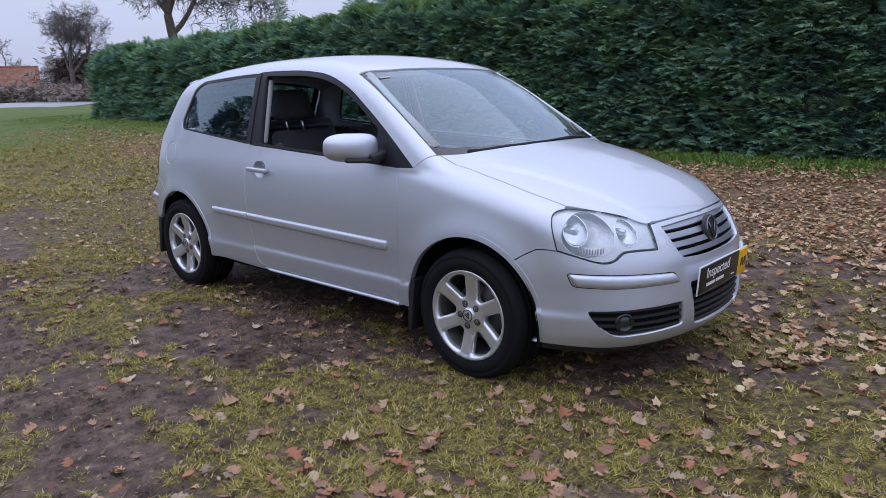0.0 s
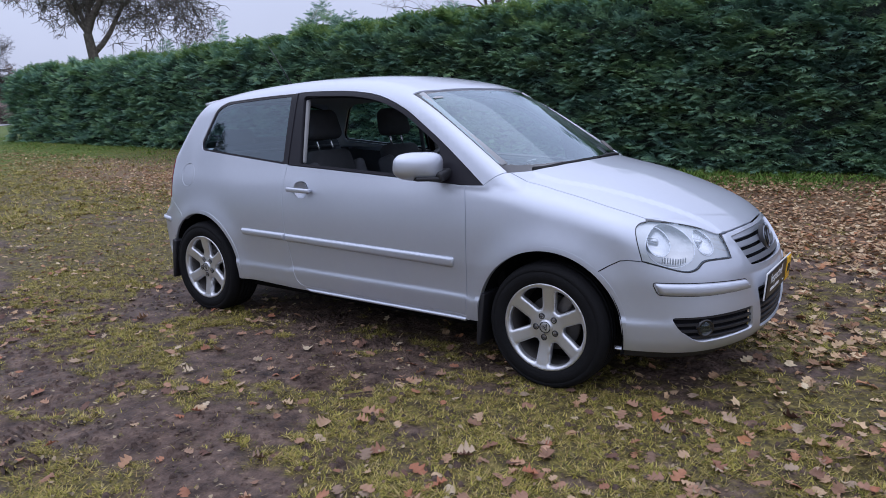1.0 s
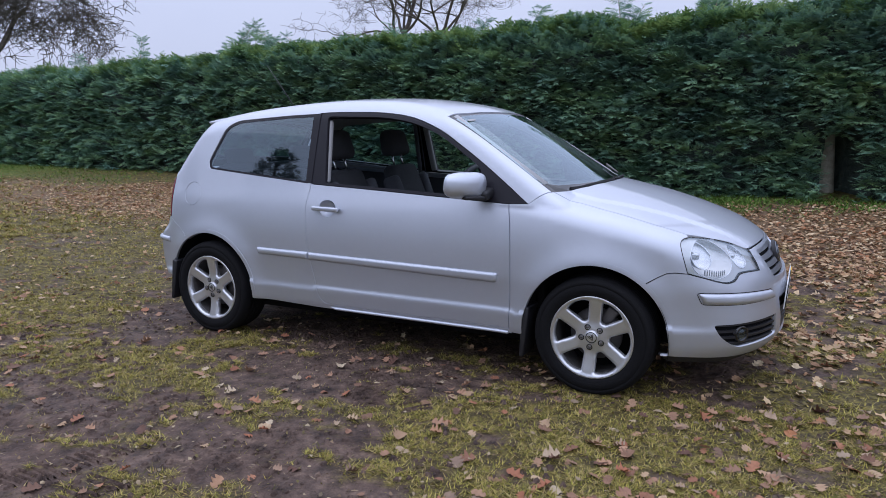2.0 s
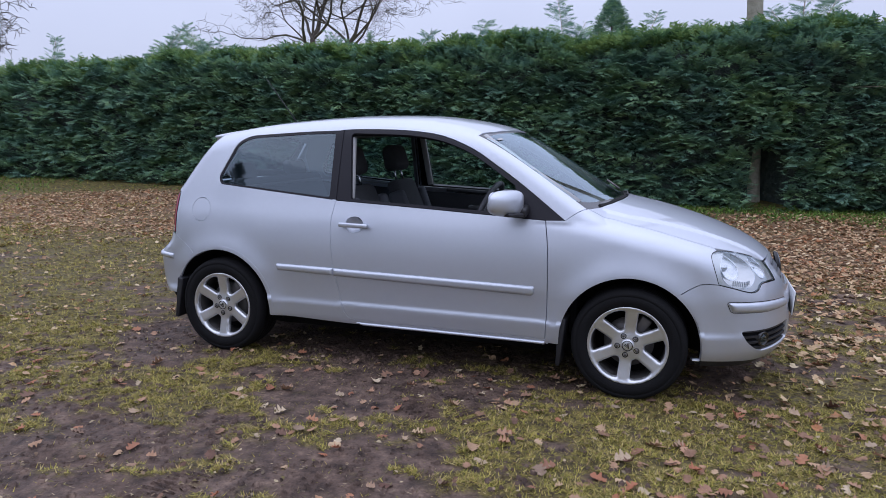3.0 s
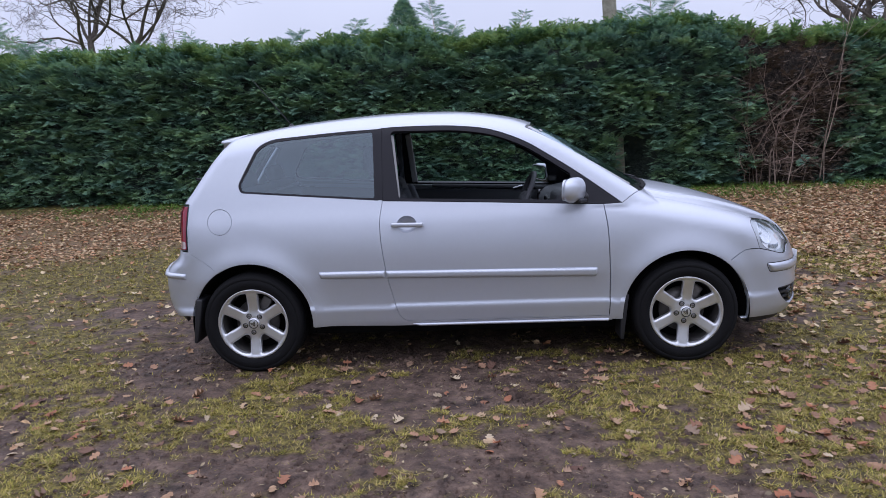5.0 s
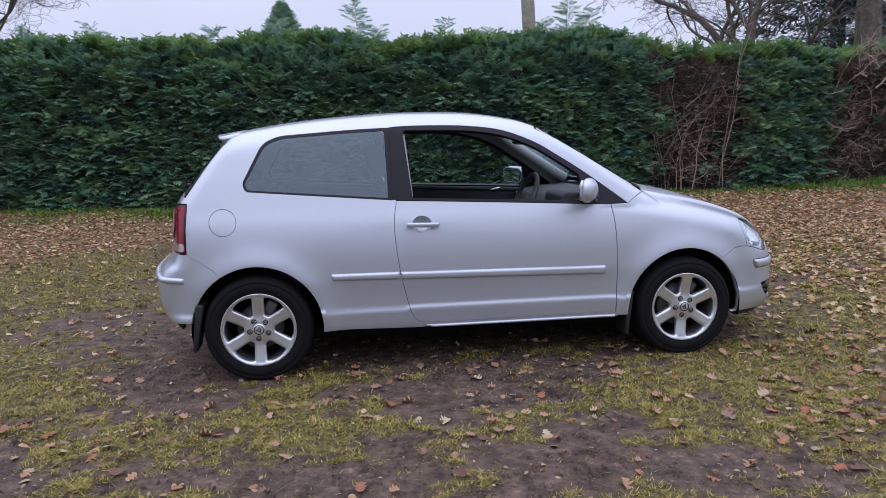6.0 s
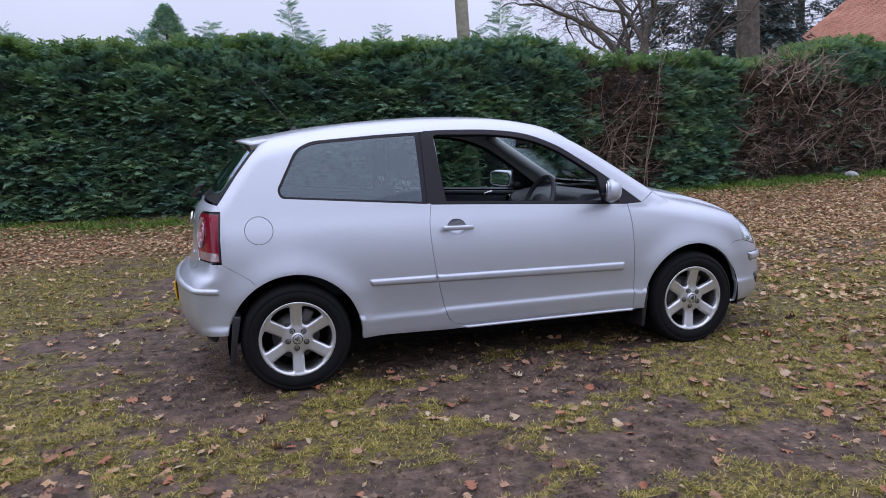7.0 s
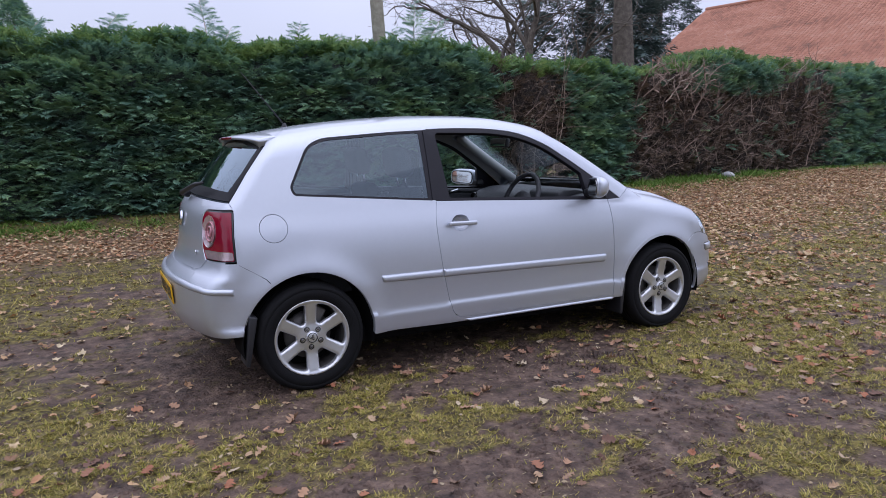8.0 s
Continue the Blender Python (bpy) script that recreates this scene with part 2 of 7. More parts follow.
MUD_STOPS = [(0.30, (0.018, 0.012, 0.010)), (0.44, (0.074, 0.049, 0.038)), (0.58, (0.136, 0.091, 0.069)), (0.74, (0.265, 0.185, 0.132))]
# the darkest moss and litter stops stand for shade between blades and leaves
MOSS_SHADE_STOPS = [(0.32, (0.014, 0.010, 0.006)), (0.46, (0.072, 0.057, 0.016)), (0.58, (0.180, 0.147, 0.031)), (0.72, (0.36, 0.285, 0.075))]
LITTER_SHADE_STOPS = [(0.32, (0.055, 0.036, 0.025)), (0.5, (0.21, 0.13, 0.08)), (0.7, (0.38, 0.265, 0.17))]
FIELD_STOPS = [(0.30, (0.028, 0.050, 0.005)), (0.5, (0.085, 0.135, 0.011)), (0.7, (0.16, 0.21, 0.022))]
GROUND = mix_chain(bpy.data.materials.new("muddy_grass"), [MUD_STOPS, MOSS_SHADE_STOPS, LITTER_SHADE_STOPS, FIELD_STOPS], 9.0, attribute="grass litter field", rough=0.85, wet=0.22, bump=0.8, bump_scale=13, distance=0.035)
ROAD = mix_chain(bpy.data.materials.new("wet_tarmac"), [[(0.3, (0.26, 0.26, 0.27)), (0.7, (0.36, 0.36, 0.37))]], 3.0, rough=0.4, bump_scale=90)
BARK = mix_chain(bpy.data.materials.new("bark"), [[(0.3, (0.06, 0.052, 0.046)), (0.55, (0.14, 0.120, 0.098)), (0.75, (0.22, 0.195, 0.155))]], 7.0, rough=0.9, bump=0.8, bump_scale=20, distance=0.025)
POLE_WOOD = mix_chain(bpy.data.materials.new("pole_wood"), [[(0.3, (0.24, 0.22, 0.17)), (0.5, (0.33, 0.31, 0.245)), (0.7, (0.42, 0.395, 0.32))]], 12.0, rough=0.85, bump=0.7, bump_scale=40)
FAR_BARK = mix_chain(bpy.data.materials.new("far_bark"), [[(0.3, (0.09, 0.075, 0.07)), (0.7, (0.17, 0.15, 0.135))]], 5.0, rough=0.9, bump=0.5, bump_scale=20)
BRICKWORK = mix_chain(bpy.data.materials.new("far_brick"), [[(0.3, (0.16, 0.07, 0.05)), (0.7, (0.28, 0.13, 0.09))]], 8.0, rough=0.9, bump_scale=50)
# dark colours stand for shade behind the sprays, browner where the hedge is dead
HEDGE_SHADE = mix_chain(bpy.data.materials.new("hedge_heart"), [[(0.3, (0.035, 0.050, 0.050)), (0.55, (0.075, 0.100, 0.085)), (0.75, (0.11, 0.115, 0.085))], [(0.3, (0.016, 0.014, 0.013)), (0.5, (0.050, 0.042, 0.036)), (0.7, (0.14, 0.105, 0.085))]], 9.0, attribute="dead", rough=0.95, bump=1.0, bump_scale=14, distance=0.08)
FROND = foliage("conifer_spray", [(0.100, 0.186, 0.164), (0.149, 0.271, 0.212), (0.207, 0.350, 0.228), (0.281, 0.430, 0.223), (0.37, 0.51, 0.212)])
FROND_TOP = foliage("conifer_top_spray", [(0.075, 0.150, 0.085), (0.105, 0.200, 0.090), (0.15, 0.25, 0.085), (0.21, 0.31, 0.10), (0.28, 0.37, 0.12)])
CEDAR = pieces("cedar_spray", [(0.058, 0.090, 0.088), (0.095, 0.138, 0.128), (0.14, 0.18, 0.16)], 0.7, through=0.1)
BLADE = pieces("grass_blade", [(0.065, 0.066, 0.016), (0.22, 0.21, 0.034), (0.44, 0.365, 0.078), (0.52, 0.415, 0.19), (0.12, 0.125, 0.022), (0.37, 0.25, 0.11), (0.31, 0.295, 0.048), (0.58, 0.48, 0.13)], 0.7, through=0.2)
VERGE = pieces("verge_blade", [(0.08, 0.16, 0.025), (0.13, 0.23, 0.04), (0.20, 0.29, 0.06)], 0.65, through=0.25)
LEAF_COLOURS = [(0.22, 0.105, 0.056), (0.46, 0.285, 0.150), (0.60, 0.45, 0.265), (0.42, 0.185, 0.085), (0.68, 0.56, 0.36), (0.32, 0.18, 0.095), (0.55, 0.39, 0.225), (0.16, 0.09, 0.055), (0.40, 0.24, 0.13)]
LITTER = pieces("leaf_litter", LEAF_COLOURS, 0.75, through=0.1)
NEAR_COLOURS = [(0.12, 0.062, 0.046), (0.36, 0.215, 0.130), (0.50, 0.36, 0.22), (0.37, 0.15, 0.08), (0.26, 0.135, 0.085), (0.58, 0.47, 0.32), (0.15, 0.080, 0.056), (0.45, 0.27, 0.165), (0.31, 0.17, 0.11)]
LEAF = pieces("oak_leaf", NEAR_COLOURS, 0.7, by="object", through=0.1)
NEAR_LITTER = pieces("near_leaf_litter", NEAR_COLOURS, 0.75, through=0.1)
TWIG = pieces("dead_twig", [(0.16, 0.110, 0.092), (0.33, 0.24, 0.195), (0.52, 0.41, 0.33), (0.21, 0.15, 0.125), (0.42, 0.315, 0.255)], 0.85)
TILE = foliage("pantile", [(0.22, 0.12, 0.085), (0.33, 0.155, 0.105), (0.43, 0.20, 0.13), (0.46, 0.235, 0.16), (0.52, 0.29, 0.20)], 0.55, 0.85, 0.0)
BROWN_LEAF = pieces("dead_foliage", [(0.10, 0.072, 0.056), (0.20, 0.148, 0.112), (0.14, 0.112, 0.078), (0.27, 0.20, 0.15)], 0.85)
HAZE_TWIG = pieces("winter_bush", [(0.15, 0.12, 0.105), (0.22, 0.18, 0.155), (0.28, 0.235, 0.20), (0.20, 0.155, 0.12)], 0.9)
OLD_TILE = pieces("old_tile", [(0.17, 0.085, 0.06), (0.23, 0.11, 0.075), (0.27, 0.135, 0.095)], 0.85)
STRAW = pieces("straw_bits", [(0.03, 0.02, 0.015), (0.10, 0.065, 0.045), (0.22, 0.15, 0.09), (0.40, 0.32, 0.20), (0.06, 0.042, 0.03), (0.16, 0.13, 0.05)], 0.85)


# ---- the car's outer skin: half width, roof, bonnet, nose and tail as smooth functions, blended ----
def curve(*pairs):
    """A smooth curve through (x, y) pairs (cubic, with limited slopes)."""
    xs, ys = np.array([p[0] for p in pairs], float), np.array([p[1] for p in pairs], float)
    d = np.diff(ys) / np.diff(xs)
    m = np.concatenate(([d[0]], (d[1:] + d[:-1]) / 2, [d[-1]]))
    m[1:-1] = np.where(d[1:] * d[:-1] <= 0, 0, np.sign(m[1:-1]) * np.minimum(np.abs(m[1:-1]), 3 * np.minimum(np.abs(d[1:]), np.abs(d[:-1]))))

    def value(x):
        x = np.asarray(x, float)
        i = np.clip(np.searchsorted(xs, x) - 1, 0, len(d) - 1)
        h = xs[i + 1] - xs[i]
        t = (np.clip(x, xs[0], xs[-1]) - xs[i]) / h
        v = (2 * t ** 3 - 3 * t ** 2 + 1) * ys[i] + (t ** 3 - 2 * t ** 2 + t) * h * m[i] + (3 * t ** 2 - 2 * t ** 3) * ys[i + 1] + (t ** 3 - t ** 2) * h * m[i + 1]
        return v + m[0] * np.minimum(x - xs[0], 0) + m[-1] * np.maximum(x - xs[-1], 0)
    return value


def smax(a, b, k):
    h = np.maximum(k - np.abs(a - b), 0) / k
    return np.maximum(a, b) + h * h * k / 4


AXLE, WHEEL_Z, WHEEL_R, ARCH_R = 1.2325, 0.29, 0.296, 0.345
side_profile = curve((0.15, 0.72), (0.26, 0.7645), (0.32, 0.7718), (0.362, 0.7752), (0.392, 0.7676), (0.45, 0.7695), (0.56, 0.776), (0.72, 0.770), (0.84, 0.752), (0.95, 0.722), (1.12, 0.676), (1.30, 0.624), (1.40, 0.592), (1.5, 0.55))
side_plan = curve((-1.95, -0.115), (-1.7, -0.060), (-1.5, -0.030), (-1.2, -0.008), (-0.7, 0.0), (0.8, 0.0), (1.2, -0.006), (1.5, -0.032), (1.7, -0.062), (1.9, -0.10), (2.1, -0.15))
roof_line = curve((-1.6, 1.30), (-1.4, 1.36), (-1.1, 1.415), (-0.7, 1.455), (-0.3, 1.472), (0.0, 1.465), (0.25, 1.432), (0.5, 1.37), (0.8, 1.28))
bonnet_line = curve((0.8, 1.05), (1.05, 1.005), (1.18, 0.977), (1.36, 0.937), (1.64, 0.85), (1.87, 0.752), (1.97, 0.70), (2.1, 0.62))
nose_line = curve((0.10, 1.84), (0.16, 1.93), (0.21, 1.995), (0.275, 2.048), (0.36, 2.06), (0.47, 2.05), (0.56, 2.035), (0.62, 2.012), (0.70, 1.982), (0.76, 1.95), (0.85, 1.88))
tail_line = curve((0.10, 1.62), (0.20, 1.70), (0.27, 1.77), (0.34, 1.825), (0.43, 1.858), (0.56, 1.864), (0.62, 1.838), (0.66, 1.792), (0.72, 1.768), (0.85, 1.75), (0.97, 1.725), (1.05, 1.665), (1.2, 1.545), (1.34, 1.425), (1.4, 1.375))


def skin(x, y, z):
    """Below nothing inside the car's skin, above it outside; nearly a distance."""
    w = np.abs(y)
    swell = 0
    for cx in (AXLE, -AXLE):
        r = np.hypot(x - cx, z - WHEEL_Z)
        swell = swell + 0.017 * np.exp(-((r - ARCH_R) / 0.085) ** 2)
    side = (w - side_profile(z) - side_plan(x) - np.where(z < 0.75, swell, swell * np.exp(-((z - 0.75) / 0.08) ** 2))) * 0.985
    nose = (x - nose_line(z) + 0.35 * w ** 2 + 0.45 * w ** 4) * 0.9
    tail = (-x - tail_line(z) + 0.20 * w ** 2 + 0.22 * w ** 6) * 0.9
    ridge = 0.56 - 0.19 * np.clip((x - 1.2) / 0.65, 0, 1)
    step = np.clip((ridge - w) / 0.022 + 0.5, 0, 1)
    bonnet = (z - bonnet_line(np.maximum(x, 0.3)) + 0.006 - 0.014 * step * step * (3 - 2 * step) + 0.10 * w ** 2 + 0.12 * w ** 4) * 0.93
    lower = smax(smax(side, bonnet, 0.075), nose, 0.11)
    screen = (x - (1.115 - (z - 0.985) * 1.62) + 0.30 * w ** 2) * 0.52
    cabin = smax(smax(side, (z - roof_line(x) + 0.085 * w ** 2 + 0.10 * w ** 4) * 0.98, 0.085), screen, 0.05)
    both = np.minimum(lower, np.maximum(cabin, 0.9 - z))
    return smax(both, tail, 0.05)


def on_skin(origin, way, reach, inset=0.0):
    """Where rays from origin (outside) along way first sink inset below the skin, found by halving between 0 and reach."""
    lo, hi = np.zeros(len(origin)), np.full(len(origin), float(reach))
    for _ in range(34):
        mid = (lo + hi) / 2
        p = origin + way * mid[:, None]
        out = skin(p[:, 0], p[:, 1], p[:, 2]) > -inset
        lo, hi = np.where(out, mid, lo), np.where(out, hi, mid)
    return origin + way * hi[:, None]


def skin_normal(p):
    e, g = 2e-3, []
    for i in range(3):
        d = np.zeros(3)
        d[i] = e
        a, b = p + d, p - d
        g.append(skin(a[:, 0], a[:, 1], a[:, 2]) - skin(b[:, 0], b[:, 1], b[:, 2]))
    g = np.stack(g, 1)
    g = g / np.linalg.norm(g, axis=1)[:, None]
    # the flanks below the waistline never face the ground
    waist = (p[:, 2] > 0.84) & (p[:, 2] < 0.95) & (np.abs(p[:, 0]) < 1.2)
    g[waist, 2] = np.maximum(g[waist, 2], 0.10)
    return g / np.linalg.norm(g, axis=1)[:, None]


# Ways of laying a flat outline onto the skin: from the side, from above, round the car's length, round nose or tail.
AXIS_Z, NOSE_X, TAIL_X = 0.6, 0.95, -0.85


def from_side(q, inset=0.0, right=True):
    s = -1.0 if right else 1.0
    o = np.stack([q[:, 0], np.full(len(q), 1.3 * s), q[:, 1]], 1)
    return on_skin(o, np.tile((0.0, -s, 0.0), (len(q), 1)), 1.3, inset)


def from_above(q, inset=0.0):
    o = np.stack([q[:, 0], q[:, 1], np.full(len(q), 1.9)], 1)
    return on_skin(o, np.tile((0.0, 0.0, -1.0), (len(q), 1)), 1.5, inset)


def around(q, inset=0.0):
    """q: x and the angle over the right-hand side, in units of 0.8 m, from 0 (right) to pi (left)."""
    a = q[:, 1] / 0.8
    way = np.stack([np.zeros(len(q)), np.cos(a), -np.sin(a)], 1)
    o = np.stack([q[:, 0], np.zeros(len(q)), np.full(len(q), AXIS_Z)], 1) - way * 1.4
    return on_skin(o, way, 1.4, inset)


def round_nose(q, inset=0.0):
    """q: the angle to the left from straight ahead, in units of 1.05 m, and the height."""
    a = q[:, 0] / 1.05
    way = np.stack([-np.cos(a), -np.sin(a), np.zeros(len(q))], 1)
    o = np.stack([np.full(len(q), NOSE_X), np.zeros(len(q)), q[:, 1]], 1) - way * 1.6
    return on_skin(o, way, 1.6, inset)


def round_tail(q, inset=0.0):
    """q: the angle to the left from straight back, in units of 1 m, and the height."""
    a = q[:, 0]
    way = np.stack([np.cos(a), -np.sin(a), np.zeros(len(q))], 1)
    o = np.stack([np.full(len(q), TAIL_X), np.zeros(len(q)), q[:, 1]], 1) - way * 1.6
    return on_skin(o, way, 1.6, inset)


def to_around(p):
    return np.stack([p[:, 0], 0.8 * np.arctan2(p[:, 2] - AXIS_Z, -p[:, 1])], 1)


def to_nose(p):
    return np.stack([1.05 * np.arctan2(p[:, 1], p[:, 0] - NOSE_X), p[:, 2]], 1)


def to_tail(p):
    return np.stack([np.arctan2(p[:, 1], TAIL_X - p[:, 0]), p[:, 2]], 1)


def inside(q, ring):
    """Which points of q lie in the closed outline ring (even and odd crossings)."""
    x, y, hit = q[:, 0], q[:, 1], np.zeros(len(q), bool)
    for (ax, ay), (bx, by) in zip(ring, np.roll(ring, -1, 0)):
        if ay != by:
            hit ^= ((ay > y) != (by > y)) & (x < (bx - ax) * (y - ay) / (by - ay) + ax)
    return hit


def rounded(points, radius=0.02, steps=5):
    """A closed outline with its corners cut round."""
    p, out = [np.array(c[:2], float) for c in points], []
    for i, c in enumerate(p):
        r = points[i][2] if len(points[i]) > 2 else radius
        a, b = p[i - 1] - c, p[(i + 1) % len(p)] - c
        la, lb = np.linalg.norm(a), np.linalg.norm(b)
        d = min(r, la * 0.45, lb * 0.45)
        s, e = c + a / la * d, c + b / lb * d
        for k in range(steps + 1):
            t = k / steps
            out.append((1 - t) ** 2 * s + 2 * t * (1 - t) * c + t * t * e)
    return np.array(out)


def dense(ring, step=0.02):
    """The closed outline with points no further apart than step."""
    out = []
    for a, b in zip(ring, np.roll(ring, -1, 0)):
        k = max(1, int(np.ceil(np.linalg.norm(b - a) / step)))
        out += [a + (b - a) * j / k for j in range(k)]
    out = np.array(out)
    keep = np.linalg.norm(out - np.roll(out, 1, 0), axis=1) > 5e-4
    return out[keep]


def shrunk(ring, by):
    """The outline drawn in by a few millimetres (out, if by is negative)."""
    area = np.sum(ring[:, 0] * np.roll(ring[:, 1], -1) - np.roll(ring[:, 0], -1) * ring[:, 1])
    e = np.roll(ring, -1, 0) - ring
    n = np.stack([-e[:, 1], e[:, 0]], 1) / np.maximum(np.linalg.norm(e, axis=1), 1e-9)[:, None] * np.sign(area)
    m = n + np.roll(n, 1, 0)
    m /= np.maximum(np.linalg.norm(m, axis=1), 0.5)[:, None]
    return ring + m * by


def fill(ring, holes, step):
    """Triangles that fill an outline with holes: points, triangles, boundary edges."""
    from_ring, edges, start = [], [], 0
    for r in (ring, *holes):
        k = len(r)
        from_ring += [tuple(c) for c in r]
        edges += [(start + i, start + (i + 1) % k) for i in range(k)]
        start += k
    lo, hi = ring.min(0), ring.max(0)
    gx, gy = np.meshgrid(np.arange(lo[0] + step / 2, hi[0], step), np.arange(lo[1] + step / 2, hi[1], step * 0.9))
    gx = gx + (np.arange(gx.shape[0]) % 2)[:, None] * step / 2
    g = np.stack([gx.ravel(), gy.ravel()], 1)
    ok = inside(g, ring)
    for h in holes:
        ok &= ~inside(g, h)
    g = g[ok]
    b = np.array(from_ring)
    far = np.ones(len(g), bool)
    for k in range(0, len(b), 64):
        far &= (np.linalg.norm(g[:, None] - b[None, k:k + 64], axis=2) > step * 0.5).all(1)
    pts = from_ring + [tuple(c) for c in g[far]]
    v, e, f, *_ = delaunay_2d_cdt([Vector(c) for c in pts], edges, [], 0, 1e-6)
    v = np.array([(c.x, c.y) for c in v])
    f = np.array([t for t in f if len(t) == 3])
    c = v[f].mean(1)
    ok = inside(c, ring)
    for h in holes:
        ok &= ~inside(c, h)
    # slivers between points on one straight edge are left out
    sides_of = np.stack([v[f[:, 1]] - v[f[:, 0]], v[f[:, 2]] - v[f[:, 1]], v[f[:, 0]] - v[f[:, 2]]], 1)
    area2 = np.abs(sides_of[:, 0, 0] * sides_of[:, 1, 1] - sides_of[:, 0, 1] * sides_of[:, 1, 0])
    ok &= area2 / np.linalg.norm(sides_of, axis=2).max(1) > 1.5e-4
    f = f[ok]
    count = {}
    for t in f:
        for i in range(3):
            key = (int(t[i]), int(t[(i + 1) % 3]))
            count[key] = count.get(key, 0) + 1
    rim = [k for k in count if (k[1], k[0]) not in count]
    return v, f, rim


def mesh_of(name, verts, faces, mat, normals=None, smooth=True):
    me = bpy.data.meshes.new(name)
    me.from_pydata([tuple(map(float, c)) for c in verts], [], [tuple(map(int, c)) for c in faces])
    me.polygons.foreach_set("use_smooth", [smooth] * len(me.polygons))
    for one in mat if isinstance(mat, (list, tuple)) else [mat]:
        me.materials.append(one)
    if normals is not None:
        me.normals_split_custom_set([tuple(map(float, c)) for c in normals])
    me.update()
    return me


def panel(name, ring, holes, lay, mat, parent, step=0.03, inset=0.0, depth=0.014, gap=0.0025, hole_gap=0.0, label="", edge=0.02, puff=0.0, puff_width=0.01):
    """A sheet that follows the skin inside an outline, with edges turned inwards; an object under parent."""
    ring = shrunk(dense(np.asarray(ring), edge), gap)
    holes = [shrunk(dense(np.asarray(h), edge), -hole_gap) for h in holes]
    v, f, rim = fill(ring, holes, step)
    p = lay(v, inset)
    nrm = skin_normal(p)
    if puff:
        rim_pts = np.concatenate([ring, *holes])
        far = np.sqrt(((v[:, None] - rim_pts[None]) ** 2).sum(2)).min(1)
        p = p - nrm * (puff * (1 - np.clip(far / puff_width, 0, 1)) ** 2)[:, None]
    a, b, c = p[f[:, 0]], p[f[:, 1]], p[f[:, 2]]
    flip = np.einsum("ij,ij->i", np.cross(b - a, c - a), nrm[f].mean(1)) < 0
    f[flip] = f[flip][:, ::-1]
    if flip.mean() > 0.5:
        rim = [(j, i) for i, j in rim]
    faces, loops = [tuple(t) for t in f], [nrm[i] for t in f for i in t]
    if depth:
        used = sorted({i for e in rim for i in e})
        low = {i: len(p) + k for k, i in enumerate(used)}
        p = np.concatenate([p, p[used] - nrm[used] * depth])
        for i, j in rim:
            faces.append((j, i, low[i], low[j]))
            w = np.cross(p[i] - p[j], p[low[i]] - p[i])
            w /= max(np.linalg.norm(w), 1e-9)
            loops += [w * 0.6 + nrm[j] * 0.4, w * 0.6 + nrm[i] * 0.4, w, w]
    return part(name, mesh_of(name, p, faces, mat, None if puff or not depth else loops), parent, label)


def part(name, me, parent, label=""):
    ob = new(name, me)
    ob.parent = parent
    return tagged(ob, label)


def side_ring(points, radius=0.02, right=True):
    """An outline given as seen from the side, turned into the outline that around() takes."""
    q = dense(rounded(points, radius), 0.02)
    return to_around(from_side(q, right=right))


def flip_around(ring):
    return np.stack([ring[:, 0], 0.8 * np.pi - ring[:, 1]], 1)[::-1]


def flip_u(ring):
    return ring[::-1] * np.array((-1.0, 1.0))


def arc(cx, cz, r, a0, a1, n=24):
    return [(cx + r * math.cos(radians(a)), cz + r * math.sin(radians(a))) for a in np.linspace(a0, a1, n)]


# ---- the car ----
car = tagged(new("car"), "silver three-door hatchback parked on muddy grass, driver's window open", "car")


def S(*pts):
    return to_around(from_side(np.array(pts, float)))


def T(*pts):
    return to_around(round_tail(np.array(pts, float)))


def N(*pts):
    return to_around(round_nose(np.array(pts, float)))


def A(*pts):
    return to_around(from_above(np.array(pts, float)))


def smooth_line(pts, n=8):
    """Points along a smooth open line through pts."""
    p = [np.array(c, float) for c in pts]
    p = [2 * p[0] - p[1], *p, 2 * p[-1] - p[-2]]
    out = []
    for a, b, c, d in zip(p, p[1:], p[2:], p[3:]):
        for t in np.arange(n) / n:
            out.append(0.5 * (2 * b + (c - a) * t + (2 * a - 5 * b + 4 * c - d) * t * t + (3 * b - a - 3 * c + d) * t ** 3))
    return [*out, p[-2]]


def sides(name, ring, holes, lay, mat, flip, **more):
    """The same panel on the right-hand and the left-hand side."""
    a = panel(name, ring, holes, lay, mat, car, **more)
    b = panel(name, flip(np.asarray(ring)), [flip(np.asarray(h)) for h in holes], lay, mat, car, **more)
    return a, b


screen_side = smooth_line([(0.365, -0.578), (0.56, -0.612), (0.78, -0.648), (0.985, -0.682)], 4)
frame_top = smooth_line([(0.885, 0.917), (0.75, 1.018), (0.61, 1.118), (0.48, 1.202), (0.35, 1.279), (0.17, 1.347), (-0.02, 1.374), (-0.2, 1.381), (-0.36, 1.381), (-0.455, 1.377)], 3)
door_rear = smooth_line([(-0.455, 0.972), (-0.474, 0.83), (-0.452, 0.60), (-0.408, 0.395)], 5)
door_foot = smooth_line([(-0.408, 0.395), (-0.385, 0.325), (-0.352, 0.290), (-0.30, 0.279)], 4)
door_front = smooth_line([(0.783, 0.913), (0.803, 0.77), (0.811, 0.55), (0.809, 0.36), (0.805, 0.279)], 5)
shutline = smooth_line([(0.995, -0.672), (1.12, -0.640), (1.26, -0.645), (1.46, -0.640), (1.625, -0.612)], 5)
bonnet_front = smooth_line([(1.625, -0.612), (1.712, -0.541), (1.794, -0.457), (1.878, -0.372), (1.912, -0.185), (1.924, 0.0)], 4)
